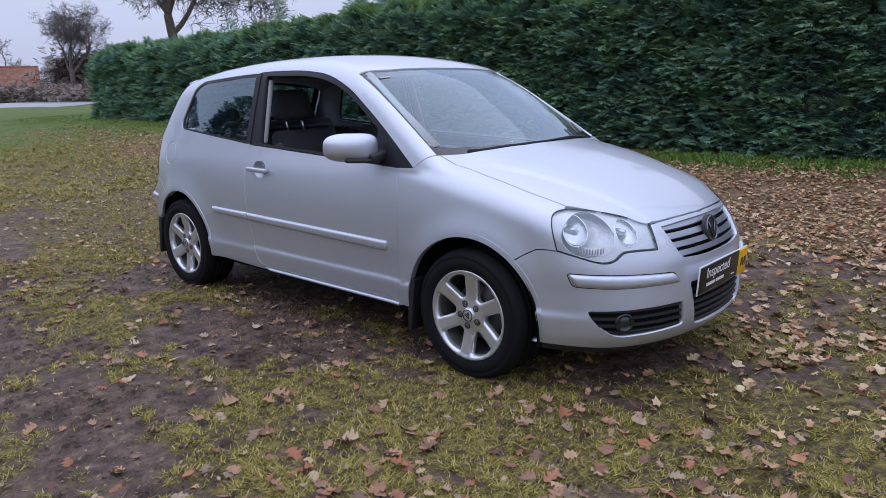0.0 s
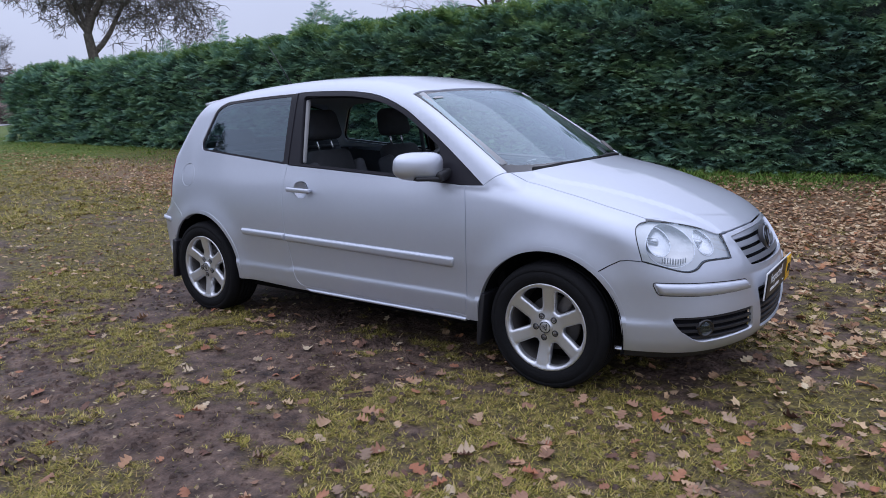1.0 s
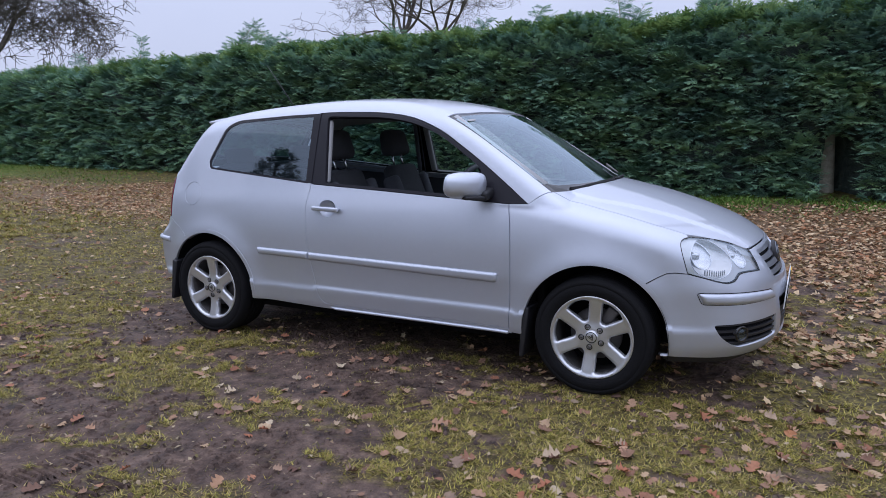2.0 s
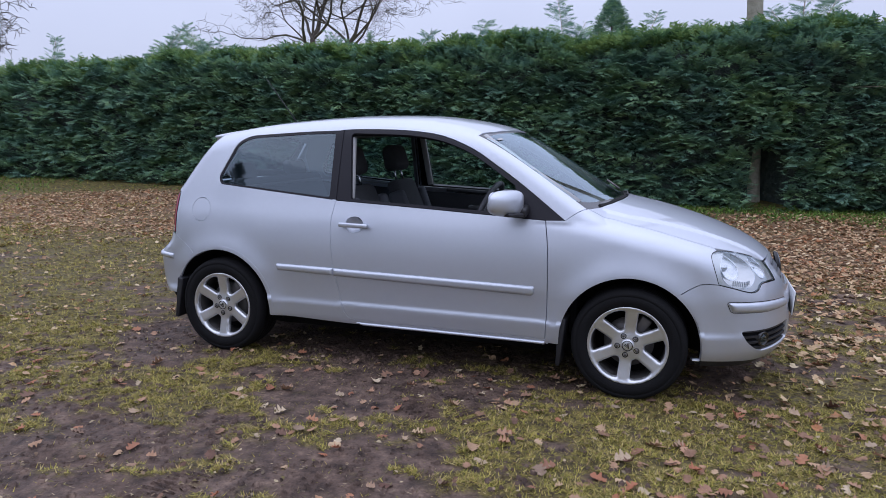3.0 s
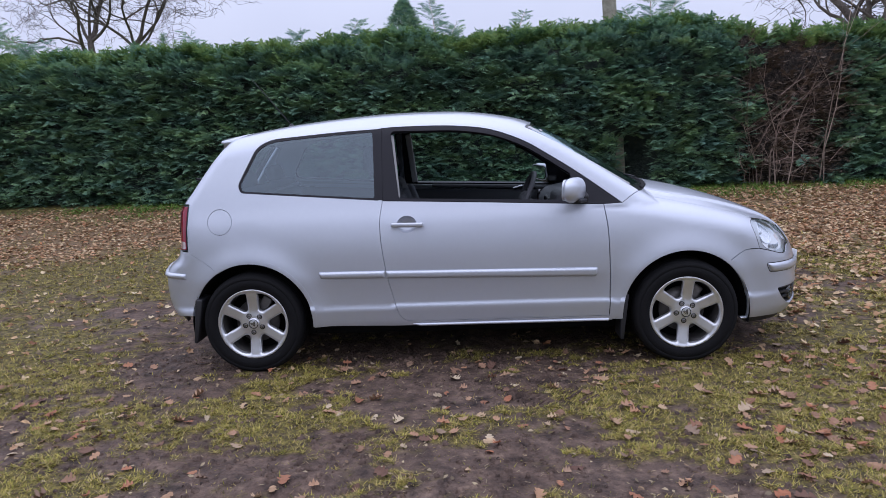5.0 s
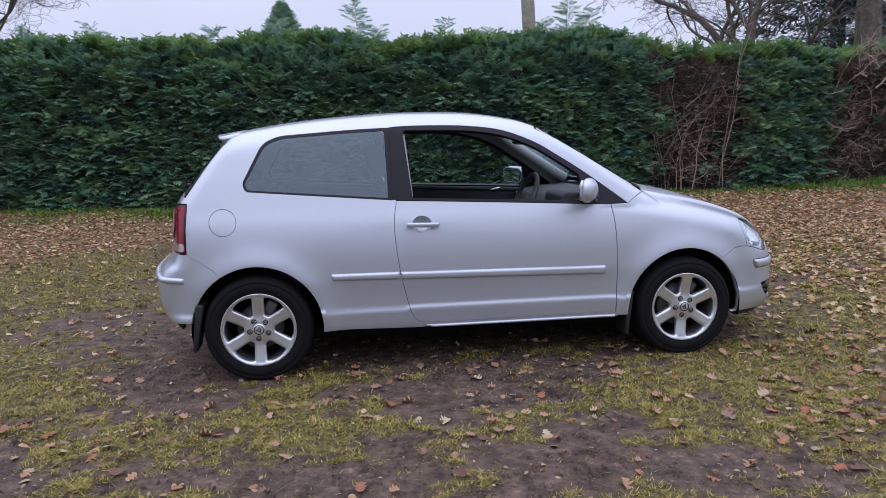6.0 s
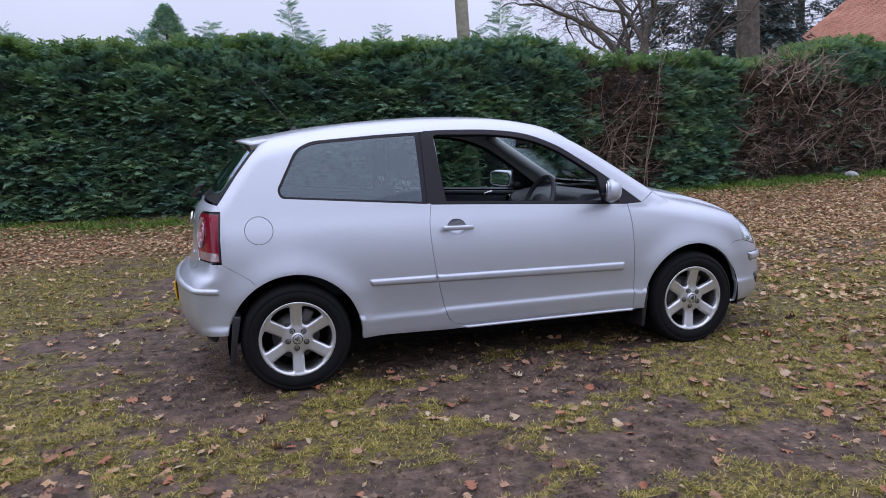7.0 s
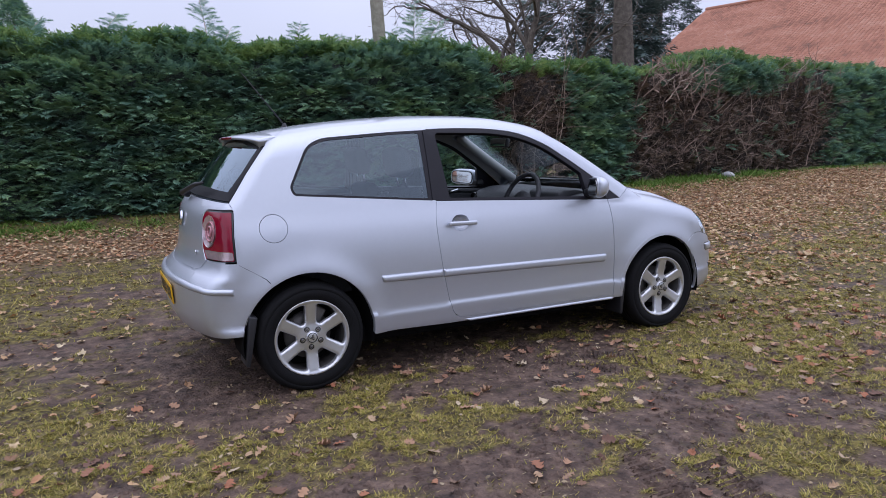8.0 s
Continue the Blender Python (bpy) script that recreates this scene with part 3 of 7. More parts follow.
lamp_top = [(-0.764, 0.794), (-0.62, 0.773), (-0.474, 0.738), (-0.403, 0.717)]
lamp_out = smooth_line([(-0.764, 0.788), (-0.820, 0.780), (-0.847, 0.757), (-0.849, 0.706), (-0.833, 0.629)], 4)
lamp_low = smooth_line([(-0.833, 0.629), (-0.758, 0.609), (-0.705, 0.593), (-0.655, 0.584), (-0.612, 0.592), (-0.572, 0.618), (-0.52, 0.622), (-0.412, 0.619)], 4)
ARCH = ARCH_R + 0.008
rear_arch = arc(-AXLE, WHEEL_Z, ARCH, -4, 122)
front_arch = arc(AXLE, WHEEL_Z, ARCH, 52, 184)
quarter_glass = [(-1.288, 1.085, 0.03), (-1.272, 1.040, 0.03), (-0.468, 0.972, 0.015), (-0.468, 1.373, 0.01), (-0.69, 1.365, 0.1), (-1.09, 1.338, 0.06), (-1.175, 1.298, 0.05)]


def circle(cx, cy, rx, ry, n=32):
    return np.array([(cx + rx * math.cos(a), cy + ry * math.sin(a)) for a in np.linspace(0, 2 * math.pi, n, endpoint=False)])


# roof, pillars, rear quarters and sills in one pressing
half = np.concatenate([
    A((0.44, 0.0), (0.43, -0.2), (0.41, -0.4)), A(*screen_side), S(*frame_top), S(*door_rear), S(*door_foot[1:]),
    S((0.0, 0.279), (0.4, 0.279), (0.805, 0.279), (0.82, 0.258), (0.4, 0.256), (0.0, 0.255), (-0.4, 0.256), (-0.87, 0.262)),
    S(*rear_arch), S((-1.455, 0.628), (-1.55, 0.689), (-1.59, 0.714)), T((-0.775, 0.722), (-0.760, 0.85), (-0.742, 0.978), (-0.705, 1.016), (-0.752, 1.16), (-0.812, 1.305)),
    A((-1.36, -0.52), (-1.385, -0.25), (-1.39, 0.0))])
shell_ring = np.concatenate([half, flip_around(half)[1:-1]])
fuel_hole = S(*circle(-1.395, 0.881, 0.0735, 0.0735))
glass_hole = side_ring(quarter_glass)
panel("body_shell", shell_ring, [glass_hole, flip_around(glass_hole), fuel_hole], around, PAINT, car, step=0.026, gap=0.0, depth=0.03)
panel("fuel_flap", S(*circle(-1.395, 0.881, 0.0705, 0.0705)), [], around, PAINT, car, step=0.02, gap=0.0, inset=0.0005, label="round fuel filler flap")

# doors: skin below the window line, black frame above
door_ring = np.concatenate([S(*door_front), S((0.4, 0.279), (0.0, 0.279)), S(*door_foot[::-1]), S(*door_rear[::-1][1:]), S((-0.2, 0.961), (0.1, 0.947), (0.4, 0.932))])
handle_hole = S(*circle(-0.318, 0.838, 0.054, 0.047))
doors = sides("door", door_ring, [handle_hole], around, PAINT, flip_around, step=0.018, gap=0.0032, depth=0.035)
frame_ring = np.concatenate([S(*frame_top), S((-0.455, 1.2)), S((-0.455, 0.972), (-0.2, 0.961), (0.1, 0.947), (0.4, 0.932), (0.783, 0.913))])
window_open = side_ring([(-0.362, 0.983, 0.01), (-0.403, 1.360, 0.03), (-0.02, 1.352, 0.15), (0.17, 1.324, 0.1), (0.35, 1.254, 0.1), (0.50, 1.158, 0.05), (0.604, 1.088, 0.008), (0.632, 0.940, 0.008)])

# wings, bonnet, bumpers, tailgate
wing_ring = np.concatenate([S(*door_front[::-1]), S((0.885, 0.917)), A(*shutline), N(*lamp_out[1:]), S((1.60, 0.632), (1.565, 0.628), (1.52, 0.604), (1.46, 0.565)), S(*front_arch), S((0.872, 0.262), (0.812, 0.262))])
sides("wing", wing_ring, [], around, PAINT, flip_around, step=0.024, gap=0.0022, depth=0.03)
bonnet_half = np.array([*shutline, *bonnet_front[1:]])
bonnet_rear = np.array([(1.135, 0.0), (1.125, -0.2), (1.09, -0.4), (1.03, -0.58)])
bonnet_ring = np.concatenate([bonnet_rear, bonnet_half, (bonnet_half * (1, -1))[::-1][1:], (bonnet_rear * (1, -1))[::-1][:-1]])
panel("bonnet", bonnet_ring, [], from_above, PAINT, car, step=0.013, gap=0.004, depth=0.03)


def nose_of(ring):
    return to_nose(from_above(np.array(ring)))


low_edge = smooth_line([(-0.93, 0.236), (-0.80, 0.232), (-0.5, 0.226), (-0.25, 0.228), (0.0, 0.230)], 5)
seam = to_nose(from_side(np.array([(1.60, 0.632), (1.565, 0.628), (1.52, 0.604), (1.46, 0.565)])))
arch_nose = to_nose(from_side(np.array(arc(AXLE, WHEEL_Z, ARCH, 51, -9, 14))))
bumper_half = np.concatenate([nose_of(bonnet_front[-9:])[::-1], np.array(lamp_low)[::-1], seam, arch_nose, np.array(low_edge)])
bumper_ring = np.concatenate([bumper_half, flip_u(bumper_half)[1:-1]])
grille_ring = rounded([(-0.355, 0.699, 0.01), (-0.298, 0.575, 0.02), (-0.15, 0.567, 0.05), (0.15, 0.567, 0.05), (0.298, 0.575, 0.02), (0.355, 0.699, 0.01), (0.19, 0.705, 0.05), (-0.19, 0.705, 0.05)])
vent_ring = rounded([(-0.722, 0.392, 0.02), (-0.312, 0.400, 0.01), (-0.300, 0.296, 0.02), (-0.46, 0.284, 0.06), (-0.612, 0.280, 0.06), (-0.690, 0.335, 0.05)])
lower_ring = rounded([(-0.262, 0.470, 0.01), (0.262, 0.470, 0.01), (0.228, 0.276, 0.03), (0.0, 0.270, 0.1), (-0.228, 0.276, 0.03)])
front_bumper = panel("front_bumper", bumper_ring, [grille_ring, vent_ring, flip_u(vent_ring), lower_ring], round_nose, PAINT, car, step=0.028, gap=0.0025, depth=0.02)
tail_seam = to_tail(from_side(np.array([(-1.59, 0.714), (-1.55, 0.689), (-1.455, 0.628)])))
arch_tail = to_tail(from_side(np.array(arc(-AXLE, WHEEL_Z, ARCH, 122, 172, 14))))
rear_top = [(0.0, 0.655), (-0.25, 0.654), (-0.44, 0.656), (-0.50, 0.668), (-0.545, 0.712), (-0.60, 0.716), (-0.775, 0.718)]
rear_half = np.concatenate([np.array(rear_top), tail_seam[1:], arch_tail, np.array([(-0.72, 0.335), (-0.5, 0.33), (-0.25, 0.33), (0.0, 0.33)])])
rear_bumper = panel("rear_bumper", np.concatenate([rear_half, flip_u(rear_half)[1:-1]]), [], round_tail, PAINT, car, step=0.03, gap=0.0025)
hatch_half = np.array([(0.0, 1.030), (-0.4, 1.025), (-0.705, 1.018), (-0.742, 0.985), (-0.520, 0.978), (-0.480, 0.955), (-0.472, 0.90), (-0.495, 0.773), (-0.54, 0.718), (-0.50, 0.674), (-0.44, 0.662), (-0.25, 0.660), (0.0, 0.661)])
panel("tailgate", np.concatenate([hatch_half, flip_u(hatch_half)[1:-1]]), [], round_tail, PAINT, car, step=0.03, gap=0.0025)


# ---- small makers ----
def done(bm, name, mat, parent=None, m=None, label="", smooth=True):
    """A bmesh as one object under a thing or a part."""
    me = bpy.data.meshes.new(name)
    bmesh.ops.recalc_face_normals(bm, faces=bm.faces)
    bm.to_mesh(me)
    bm.free()
    me.polygons.foreach_set("use_smooth", [smooth] * len(me.polygons))
    me.materials.append(mat)
    ob = new(name, me)
    if parent:
        ob.parent = parent
    if m is not None:
        ob.matrix_basis = m
    return tagged(ob, label)


def block(sx, sy, sz, bevel=0.01, seg=3, taper=(1.0, 1.0), shift=(0.0, 0.0)):
    """A box with rounded edges; its top may be narrower and shifted."""
    bm = bmesh.new()
    bmesh.ops.create_cube(bm, size=1)
    for v in bm.verts:
        k = v.co.z + 0.5
        v.co = Vector((v.co.x * sx * (1 + (taper[0] - 1) * k) + shift[0] * k, v.co.y * sy * (1 + (taper[1] - 1) * k) + shift[1] * k, v.co.z * sz))
    if bevel:
        bmesh.ops.bevel(bm, geom=bm.edges[:], offset=bevel, segments=seg, profile=0.5, affect="EDGES", clamp_overlap=True)
    return bm


def lathe(profile, n=48, a0=0.0, a1=2 * math.pi):
    """A profile of (radius, height) turned about z."""
    bm = bmesh.new()
    full = abs(a1 - a0 - 2 * math.pi) < 1e-6
    k = n if full else n + 1
    rows = [[bm.verts.new((r * math.cos(a0 + (a1 - a0) * i / n), r * math.sin(a0 + (a1 - a0) * i / n), h)) for i in range(k)] for r, h in profile]
    for p, q in zip(rows, rows[1:]):
        for i in range(n):
            j = (i + 1) % k
            bm.faces.new((p[i], p[j], q[j], q[i]))
    bmesh.ops.remove_doubles(bm, verts=bm.verts[:], dist=1e-6)
    return bm


def tube(path, radius, n=10):
    """A round bar along a path; radius a number or one for each point."""
    bm = bmesh.new()
    p = [Vector(c) for c in path]
    rad = radius if isinstance(radius, (list, tuple)) else [radius] * len(p)
    rows, side = [], None
    for i, c in enumerate(p):
        d = (p[min(i + 1, len(p) - 1)] - p[max(i - 1, 0)]).normalized()
        if side is None:
            side = d.orthogonal().normalized()
        side = (side - d * side.dot(d)).normalized()
        up = d.cross(side)
        rows.append([bm.verts.new(c + (side * math.cos(a) + up * math.sin(a)) * rad[i]) for a in np.linspace(0, 2 * math.pi, n, endpoint=False)])
    for r, s in zip(rows, rows[1:]):
        for i in range(n):
            bm.faces.new((r[i], r[(i + 1) % n], s[(i + 1) % n], s[i]))
    for r in (rows[0], rows[-1]):
        bm.faces.new(r)
    return bm


# ---- window frames and glass ----
for side, ring, hole in (("right", frame_ring, window_open), ("left", flip_around(frame_ring), flip_around(window_open))):
    panel("door_frame", ring, [hole], around, SASH, car, step=0.03, gap=0.002, inset=0.003, depth=0.035, label="black window frame")
pillar_trim = S((-0.4530, 0.974), (-0.4530, 1.2), (-0.4530, 1.374), (-0.475, 1.372), (-0.475, 1.2), (-0.475, 0.975))
sides("pillar_trim", pillar_trim, [], around, SASH, flip_around, step=0.02, gap=0.0, inset=-0.0015, depth=0.006)
sail = S((0.792, 0.912), (0.80, 0.965), (0.862, 0.925), (0.882, 0.913))
sides("sail_panel", sail, [], around, SASH, flip_around, step=0.02, gap=0.001, inset=0.002, depth=0.012)
left_pane = flip_around(window_open)
panel("door_window", left_pane, [], around, TINTED, car, step=0.04, gap=-0.004, inset=0.018, depth=0.0)
glass_in = side_ring([(-1.274, 1.084, 0.03), (-1.260, 1.052, 0.03), (-0.498, 0.988, 0.015), (-0.505, 1.360, 0.012), (-0.69, 1.353, 0.1), (-1.08, 1.327, 0.06), (-1.163, 1.291, 0.05)])
for ring, hole in ((glass_hole, glass_in), (flip_around(glass_hole), flip_around(glass_in))):
    panel("quarter_surround", ring, [hole], around, SASH, car, step=0.03, gap=0.001, inset=0.004, depth=0.012, label="black border of the fixed rear side window")
    panel("quarter_window", hole, [], around, PRIVACY, car, step=0.04, gap=-0.003, inset=0.007, depth=0.0)
screen_edge = np.array(screen_side)
screen_half = np.concatenate([np.array([(0.44, 0.0), (0.43, -0.2), (0.41, -0.4)]), screen_edge, np.array([(1.03, -0.585), (1.09, -0.4), (1.125, -0.2), (1.135, 0.0)])])
screen_ring = np.concatenate([screen_half, (screen_half * (1, -1))[::-1][1:-1]])
inner = np.concatenate([np.array([(0.460, 0.0), (0.450, -0.2), (0.431, -0.38), (0.407, -0.563)]), np.array([(0.585, -0.600), (0.79, -0.635), (0.925, -0.660)]), np.array([(0.985, -0.56), (1.038, -0.4), (1.074, -0.2), (1.086, 0.0)])])
inner_ring = np.concatenate([inner, (inner * (1, -1))[::-1][1:-1]])
panel("windscreen_border", screen_ring, [inner_ring], from_above, GLOSS_BLACK, car, step=0.035, gap=0.001, inset=0.006, depth=0.01, label="black border of the windscreen")
panel("windscreen", inner_ring, [], from_above, WINDSCREEN, car, step=0.045, gap=-0.003, inset=0.006, depth=0.0)
sticker = rounded([(0.452, -0.52), (0.462, -0.455), (0.478, -0.456), (0.468, -0.524)], 0.004)
panel("tax_disc", sticker, [], from_above, LINING, car, step=0.03, gap=0.0, inset=0.003, depth=0.0, label="small white paper sticker on the glass")
hatch_glass_half = np.array([(0.0, 1.036), (-0.4, 1.031), (-0.700, 1.024), (-0.748, 1.16), (-0.806, 1.303), (-0.4, 1.338), (0.0, 1.345)])
hatch_glass = np.concatenate([hatch_glass_half, flip_u(hatch_glass_half)[1:-1]])
hatch_in_half = np.array([(0.0, 1.085), (-0.35, 1.08), (-0.645, 1.068), (-0.700, 1.17), (-0.748, 1.288), (-0.37, 1.322), (0.0, 1.328)])
hatch_in = np.concatenate([hatch_in_half, flip_u(hatch_in_half)[1:-1]])
panel("rear_window_border", hatch_glass, [hatch_in], round_tail, FRIT, car, step=0.035, gap=0.002, inset=0.003, depth=0.012, label="black border of the tailgate glass")
panel("rear_window", hatch_in, [], round_tail, PRIVACY, car, step=0.045, gap=-0.003, inset=0.004, depth=0.0)

# lining inside roof and pillars, trim inside doors and quarters
lining_half = np.concatenate([A((0.42, 0.0), (0.41, -0.2), (0.39, -0.4)), A(*[(x - 0.02, y) for x, y in screen_side[:-2]]), S((0.84, 0.955)), S(*frame_top[1:]), S((-0.46, 0.96), (-1.40, 1.0)), T((-0.83, 1.2), (-0.84, 1.30)), A((-1.36, -0.5), (-1.385, 0.0))])
lining_ring = np.concatenate([lining_half, flip_around(lining_half)[1:-1]])
panel("roof_lining", lining_ring, [glass_hole, flip_around(glass_hole)], around, LINING, car, step=0.05, gap=0.012, hole_gap=0.002, inset=0.035, depth=0.0, label="pale grey lining of roof and pillars")
inner_trim = np.concatenate([S((0.86, 0.40), (0.84, 0.90)), S((0.4, 0.926), (0.0, 0.945), (-0.455, 0.965), (-1.38, 1.03), (-1.45, 0.75), (-1.40, 0.68), (-0.86, 0.66), (-0.80, 0.30), (0.0, 0.30))])
trims = sides("door_trim", inner_trim, [], around, CABIN, flip_around, step=0.06, gap=0.0, inset=0.075, depth=0.0, label="dark plastic inner trim")
for s in (-1, 1):
    done(block(0.9, 0.05, 0.025, 0.008), "window_ledge", CABIN, car, pose(0.2, 0.685 * s, 0.925, 0, 2.6))
    done(block(0.50, 0.06, 0.05, 0.02), "armrest", CABIN, car, pose(0.18, 0.645 * s, 0.80, 0, 3))
    done(block(0.075, 0.016, 0.018, 0.006), "inner_door_handle", CHROME, car, pose(0.395, 0.650 * s, 0.912, 0, -15), "chrome inner door handle")

# ---- floor pan, wheel housings, dark inner structure ----
done(block(2.75, 1.24, 0.10, 0.03), "floor_pan", LINER, car, pose(0.12, 0, 0.222))
done(block(1.66, 1.40, 0.06, 0.02), "sill_underside", LINER, car, pose(-0.02, 0, 0.262))
done(block(0.75, 0.95, 0.40, 0.04), "engine_block", LINER, car, pose(1.40, 0, 0.48))
done(block(0.04, 1.30, 0.62, 0.01), "bulkhead", LINER, car, pose(0.93, 0, 0.60))
done(block(0.04, 1.20, 0.40, 0.01), "boot_wall", LINER, car, pose(-1.60, 0, 0.52))
for sx in (AXLE, -AXLE):
    for s in (-1, 1):
        bm = lathe([(0.30, -0.24), (ARCH + 0.002, -0.235), (ARCH + 0.006, 0.0), (ARCH + 0.006, 0.040)], 40, radians(-12), radians(192))
        done(bm, "wheel_arch_liner", LINER, car, pose(sx, 0.715 * s, WHEEL_Z, 90 * -s, 0, 0) if s > 0 else pose(sx, 0.715 * s, WHEEL_Z, 90, 0, 0), "black plastic wheel arch liner")
        bm = lathe([(0.02, 0), (ARCH + 0.002, 0)], 40, radians(-12), radians(192))
        done(bm, "wheel_housing", LINER, car, pose(sx, 0.48 * s, WHEEL_Z, 90 if s < 0 else -90, 0, 0) if s < 0 else pose(sx, 0.48 * s, WHEEL_Z, 90, 0, 0))


# ---- wheels: tyre, six-spoke alloy rim, centre cap, five bolts, brake disc ----
def rim_mesh():
    holes = []
    for k in range(6):
        c = 30 + 60 * k
        pts = [(0.084, -8.5, 0.012), (0.180, -19.5, 0.008), (0.186, -10, 0.03), (0.187, 0, 0.03), (0.186, 10, 0.03), (0.180, 19.5, 0.008), (0.084, 8.5, 0.012)]
        holes.append(rounded([(r * math.cos(radians(c + a)), r * math.sin(radians(c + a)), rr) for r, a, rr in pts], steps=3))
    outer = circle(0, 0, 0.2045, 0.2045, 120)
    rings = [dense(h, 0.008) for h in holes]
    v, f, rim = fill(outer, rings, 0.0085)
    r = np.hypot(v[:, 0], v[:, 1])
    edge = np.full(len(v), 1.0)
    for h in rings:
        edge = np.minimum(edge, np.sqrt(((v[:, None] - h[None]) ** 2).sum(2)).min(1))
    k = np.clip(edge / 0.009, 0, 1)
    face = curve((0.0, -0.006), (0.035, -0.006), (0.075, -0.010), (0.13, -0.004), (0.175, 0.004), (0.188, 0.006), (0.194, 0.010), (0.2045, 0.011))
    h = face(r) - 0.007 * (1 - k) ** 2
    p = np.concatenate([v, h[:, None]], 1)
    a, b, c = p[f[:, 0]], p[f[:, 1]], p[f[:, 2]]
    flip = np.cross(b - a, c - a)[:, 2] < 0
    f[flip] = f[flip][:, ::-1]
    faces = [tuple(t) for t in f]
    used = sorted({i for e in rim for i in e})
    low = {i: len(p) + j for j, i in enumerate(used)}
    p = np.concatenate([p, p[used] + np.where(r[used] > 0.2, 0, 1)[:, None] * np.array((0, 0, -0.022)) + np.where(r[used] > 0.2, 1, 0)[:, None] * np.array((0, 0, -0.02))])
    for i, j in rim:
        faces.append((j, i, low[i], low[j]))
    return mesh_of("rim", p, faces, ALLOY)


wheel = tagged(new("wheel"), "six-spoke silver alloy wheel with a black road tyre")
wheel.parent = car
part("rim", rim_mesh(), wheel, "six-spoke alloy rim")
done(lathe([(0.200, -0.01), (0.188, -0.03), (0.180, -0.16), (0.198, -0.175)], 64), "rim_barrel", ALLOY_DIRTY, wheel)
tyre_profile = [(0.197, -0.012), (0.203, 0.006), (0.212, 0.014), (0.232, 0.019), (0.256, 0.020), (0.258, 0.0175), (0.262, 0.0175), (0.264, 0.0195), (0.276, 0.014), (0.284, 0.006), (0.2895, -0.006), (0.2935, -0.022)]
for k in range(5):
    a = -0.030 - 0.030 * k
    tyre_profile += [(0.2955, a), (0.2958, a - 0.021), (0.288, a - 0.0225), (0.288, a - 0.0285)]
tyre_profile += [(0.2935, -0.183), (0.284, -0.197), (0.25, -0.208), (0.20, -0.19)]
done(lathe(tyre_profile, 96), "tyre", RUBBER, wheel, None, "black rubber tyre with grooved tread")
done(lathe([(0.0, 0.004), (0.026, 0.003), (0.0325, 0.0), (0.034, -0.006), (0.034, -0.012)], 32), "centre_cap", ALLOY, wheel, pose(0, 0, 0.001), "centre cap with a plain round badge")
done(lathe([(0.0235, 0.0), (0.0275, 0.0012), (0.0275, 0.0)], 32), "cap_ring", GLOSS_BLACK, wheel, pose(0, 0, 0.0045))
bm = bmesh.new()
for x0, y0, x1, y1 in ((-0.014, 0.012, 0.0, -0.015), (0.0, -0.015, 0.014, 0.012), (-0.007, 0.012, 0.0, -0.003), (0.0, -0.003, 0.007, 0.012)):
    d = Vector((y0 - y1, x1 - x0, 0)).normalized() * 0.0018
    q = [bm.verts.new(Vector((x, y, 0.0055)) + s * d) for x, y, s in ((x0, y0, 1), (x1, y1, 1), (x1, y1, -1), (x0, y0, -1))]
    bm.faces.new(q)
done(bm, "cap_badge", GLOSS_BLACK, wheel, None, "plain dark chevrons")
for k in range(5):
    a = radians(90 + 72 * k)
    done(lathe([(0.0, 0.0), (0.0075, 0.0), (0.009, -0.003), (0.009, -0.02)], 6), "wheel_bolt", ALLOY_DIRTY, wheel, pose(0.052 * math.cos(a), 0.052 * math.sin(a), -0.005))
    done(lathe([(0.0100, 0.0006), (0.0150, 0.0008), (0.0150, -0.003)], 20), "bolt_seat", GLOSS_BLACK, wheel, pose(0.052 * math.cos(a), 0.052 * math.sin(a), -0.0062))
done(lathe([(0.055, -0.085), (0.128, -0.085), (0.128, -0.105)], 48), "brake_disc", ALLOY_DIRTY, wheel, None, "grey steel brake disc")
done(lathe([(0.0, -0.07), (0.052, -0.07), (0.055, -0.12), (0.19, -0.15)], 48), "hub_backing", LINER, wheel)
done(block(0.09, 0.06, 0.06, 0.01), "brake_caliper", ALLOY_DIRTY, wheel, pose(0.10, 0.06, -0.09, 0, 0, 30))
right_face = pose(0, 0, 0, 90, 0, 0)
wheel.matrix_basis = pose(AXLE, -0.768, WHEEL_Z) @ right_face @ pose(0, 0, 0, 0, 0, 25)
for x, y, turn, spin in ((-AXLE, -0.764, 0, 30), (AXLE, 0.768, 180, 20), (-AXLE, 0.764, 180, 40)):
    copy_thing(wheel, pose(x, y, WHEEL_Z, 0, 0, turn) @ right_face @ pose(0, 0, 0, 0, 0, spin))

# ---- side mouldings, door handles, mud flaps ----
moulding = rounded([(0.742, 0.564, 0.012), (0.738, 0.514, 0.02), (-0.444, 0.538, 0.004), (-0.446, 0.580, 0.004)], 0.004)
sides("side_moulding", S(*dense(moulding)), [], around, PAINT, flip_around, step=0.0075, gap=0.0, inset=-0.014, depth=0.012, edge=0.01, puff=0.010, puff_width=0.013, label="silver protective side moulding")
moulding = rounded([(-0.452, 0.581, 0.004), (-0.450, 0.539, 0.004), (-0.820, 0.546, 0.01), (-0.832, 0.584, 0.012)], 0.004)
sides("side_moulding", S(*dense(moulding)), [], around, PAINT, flip_around, step=0.0075, gap=0.0, inset=-0.014, depth=0.012, edge=0.01, puff=0.010, puff_width=0.013, label="silver protective side moulding")
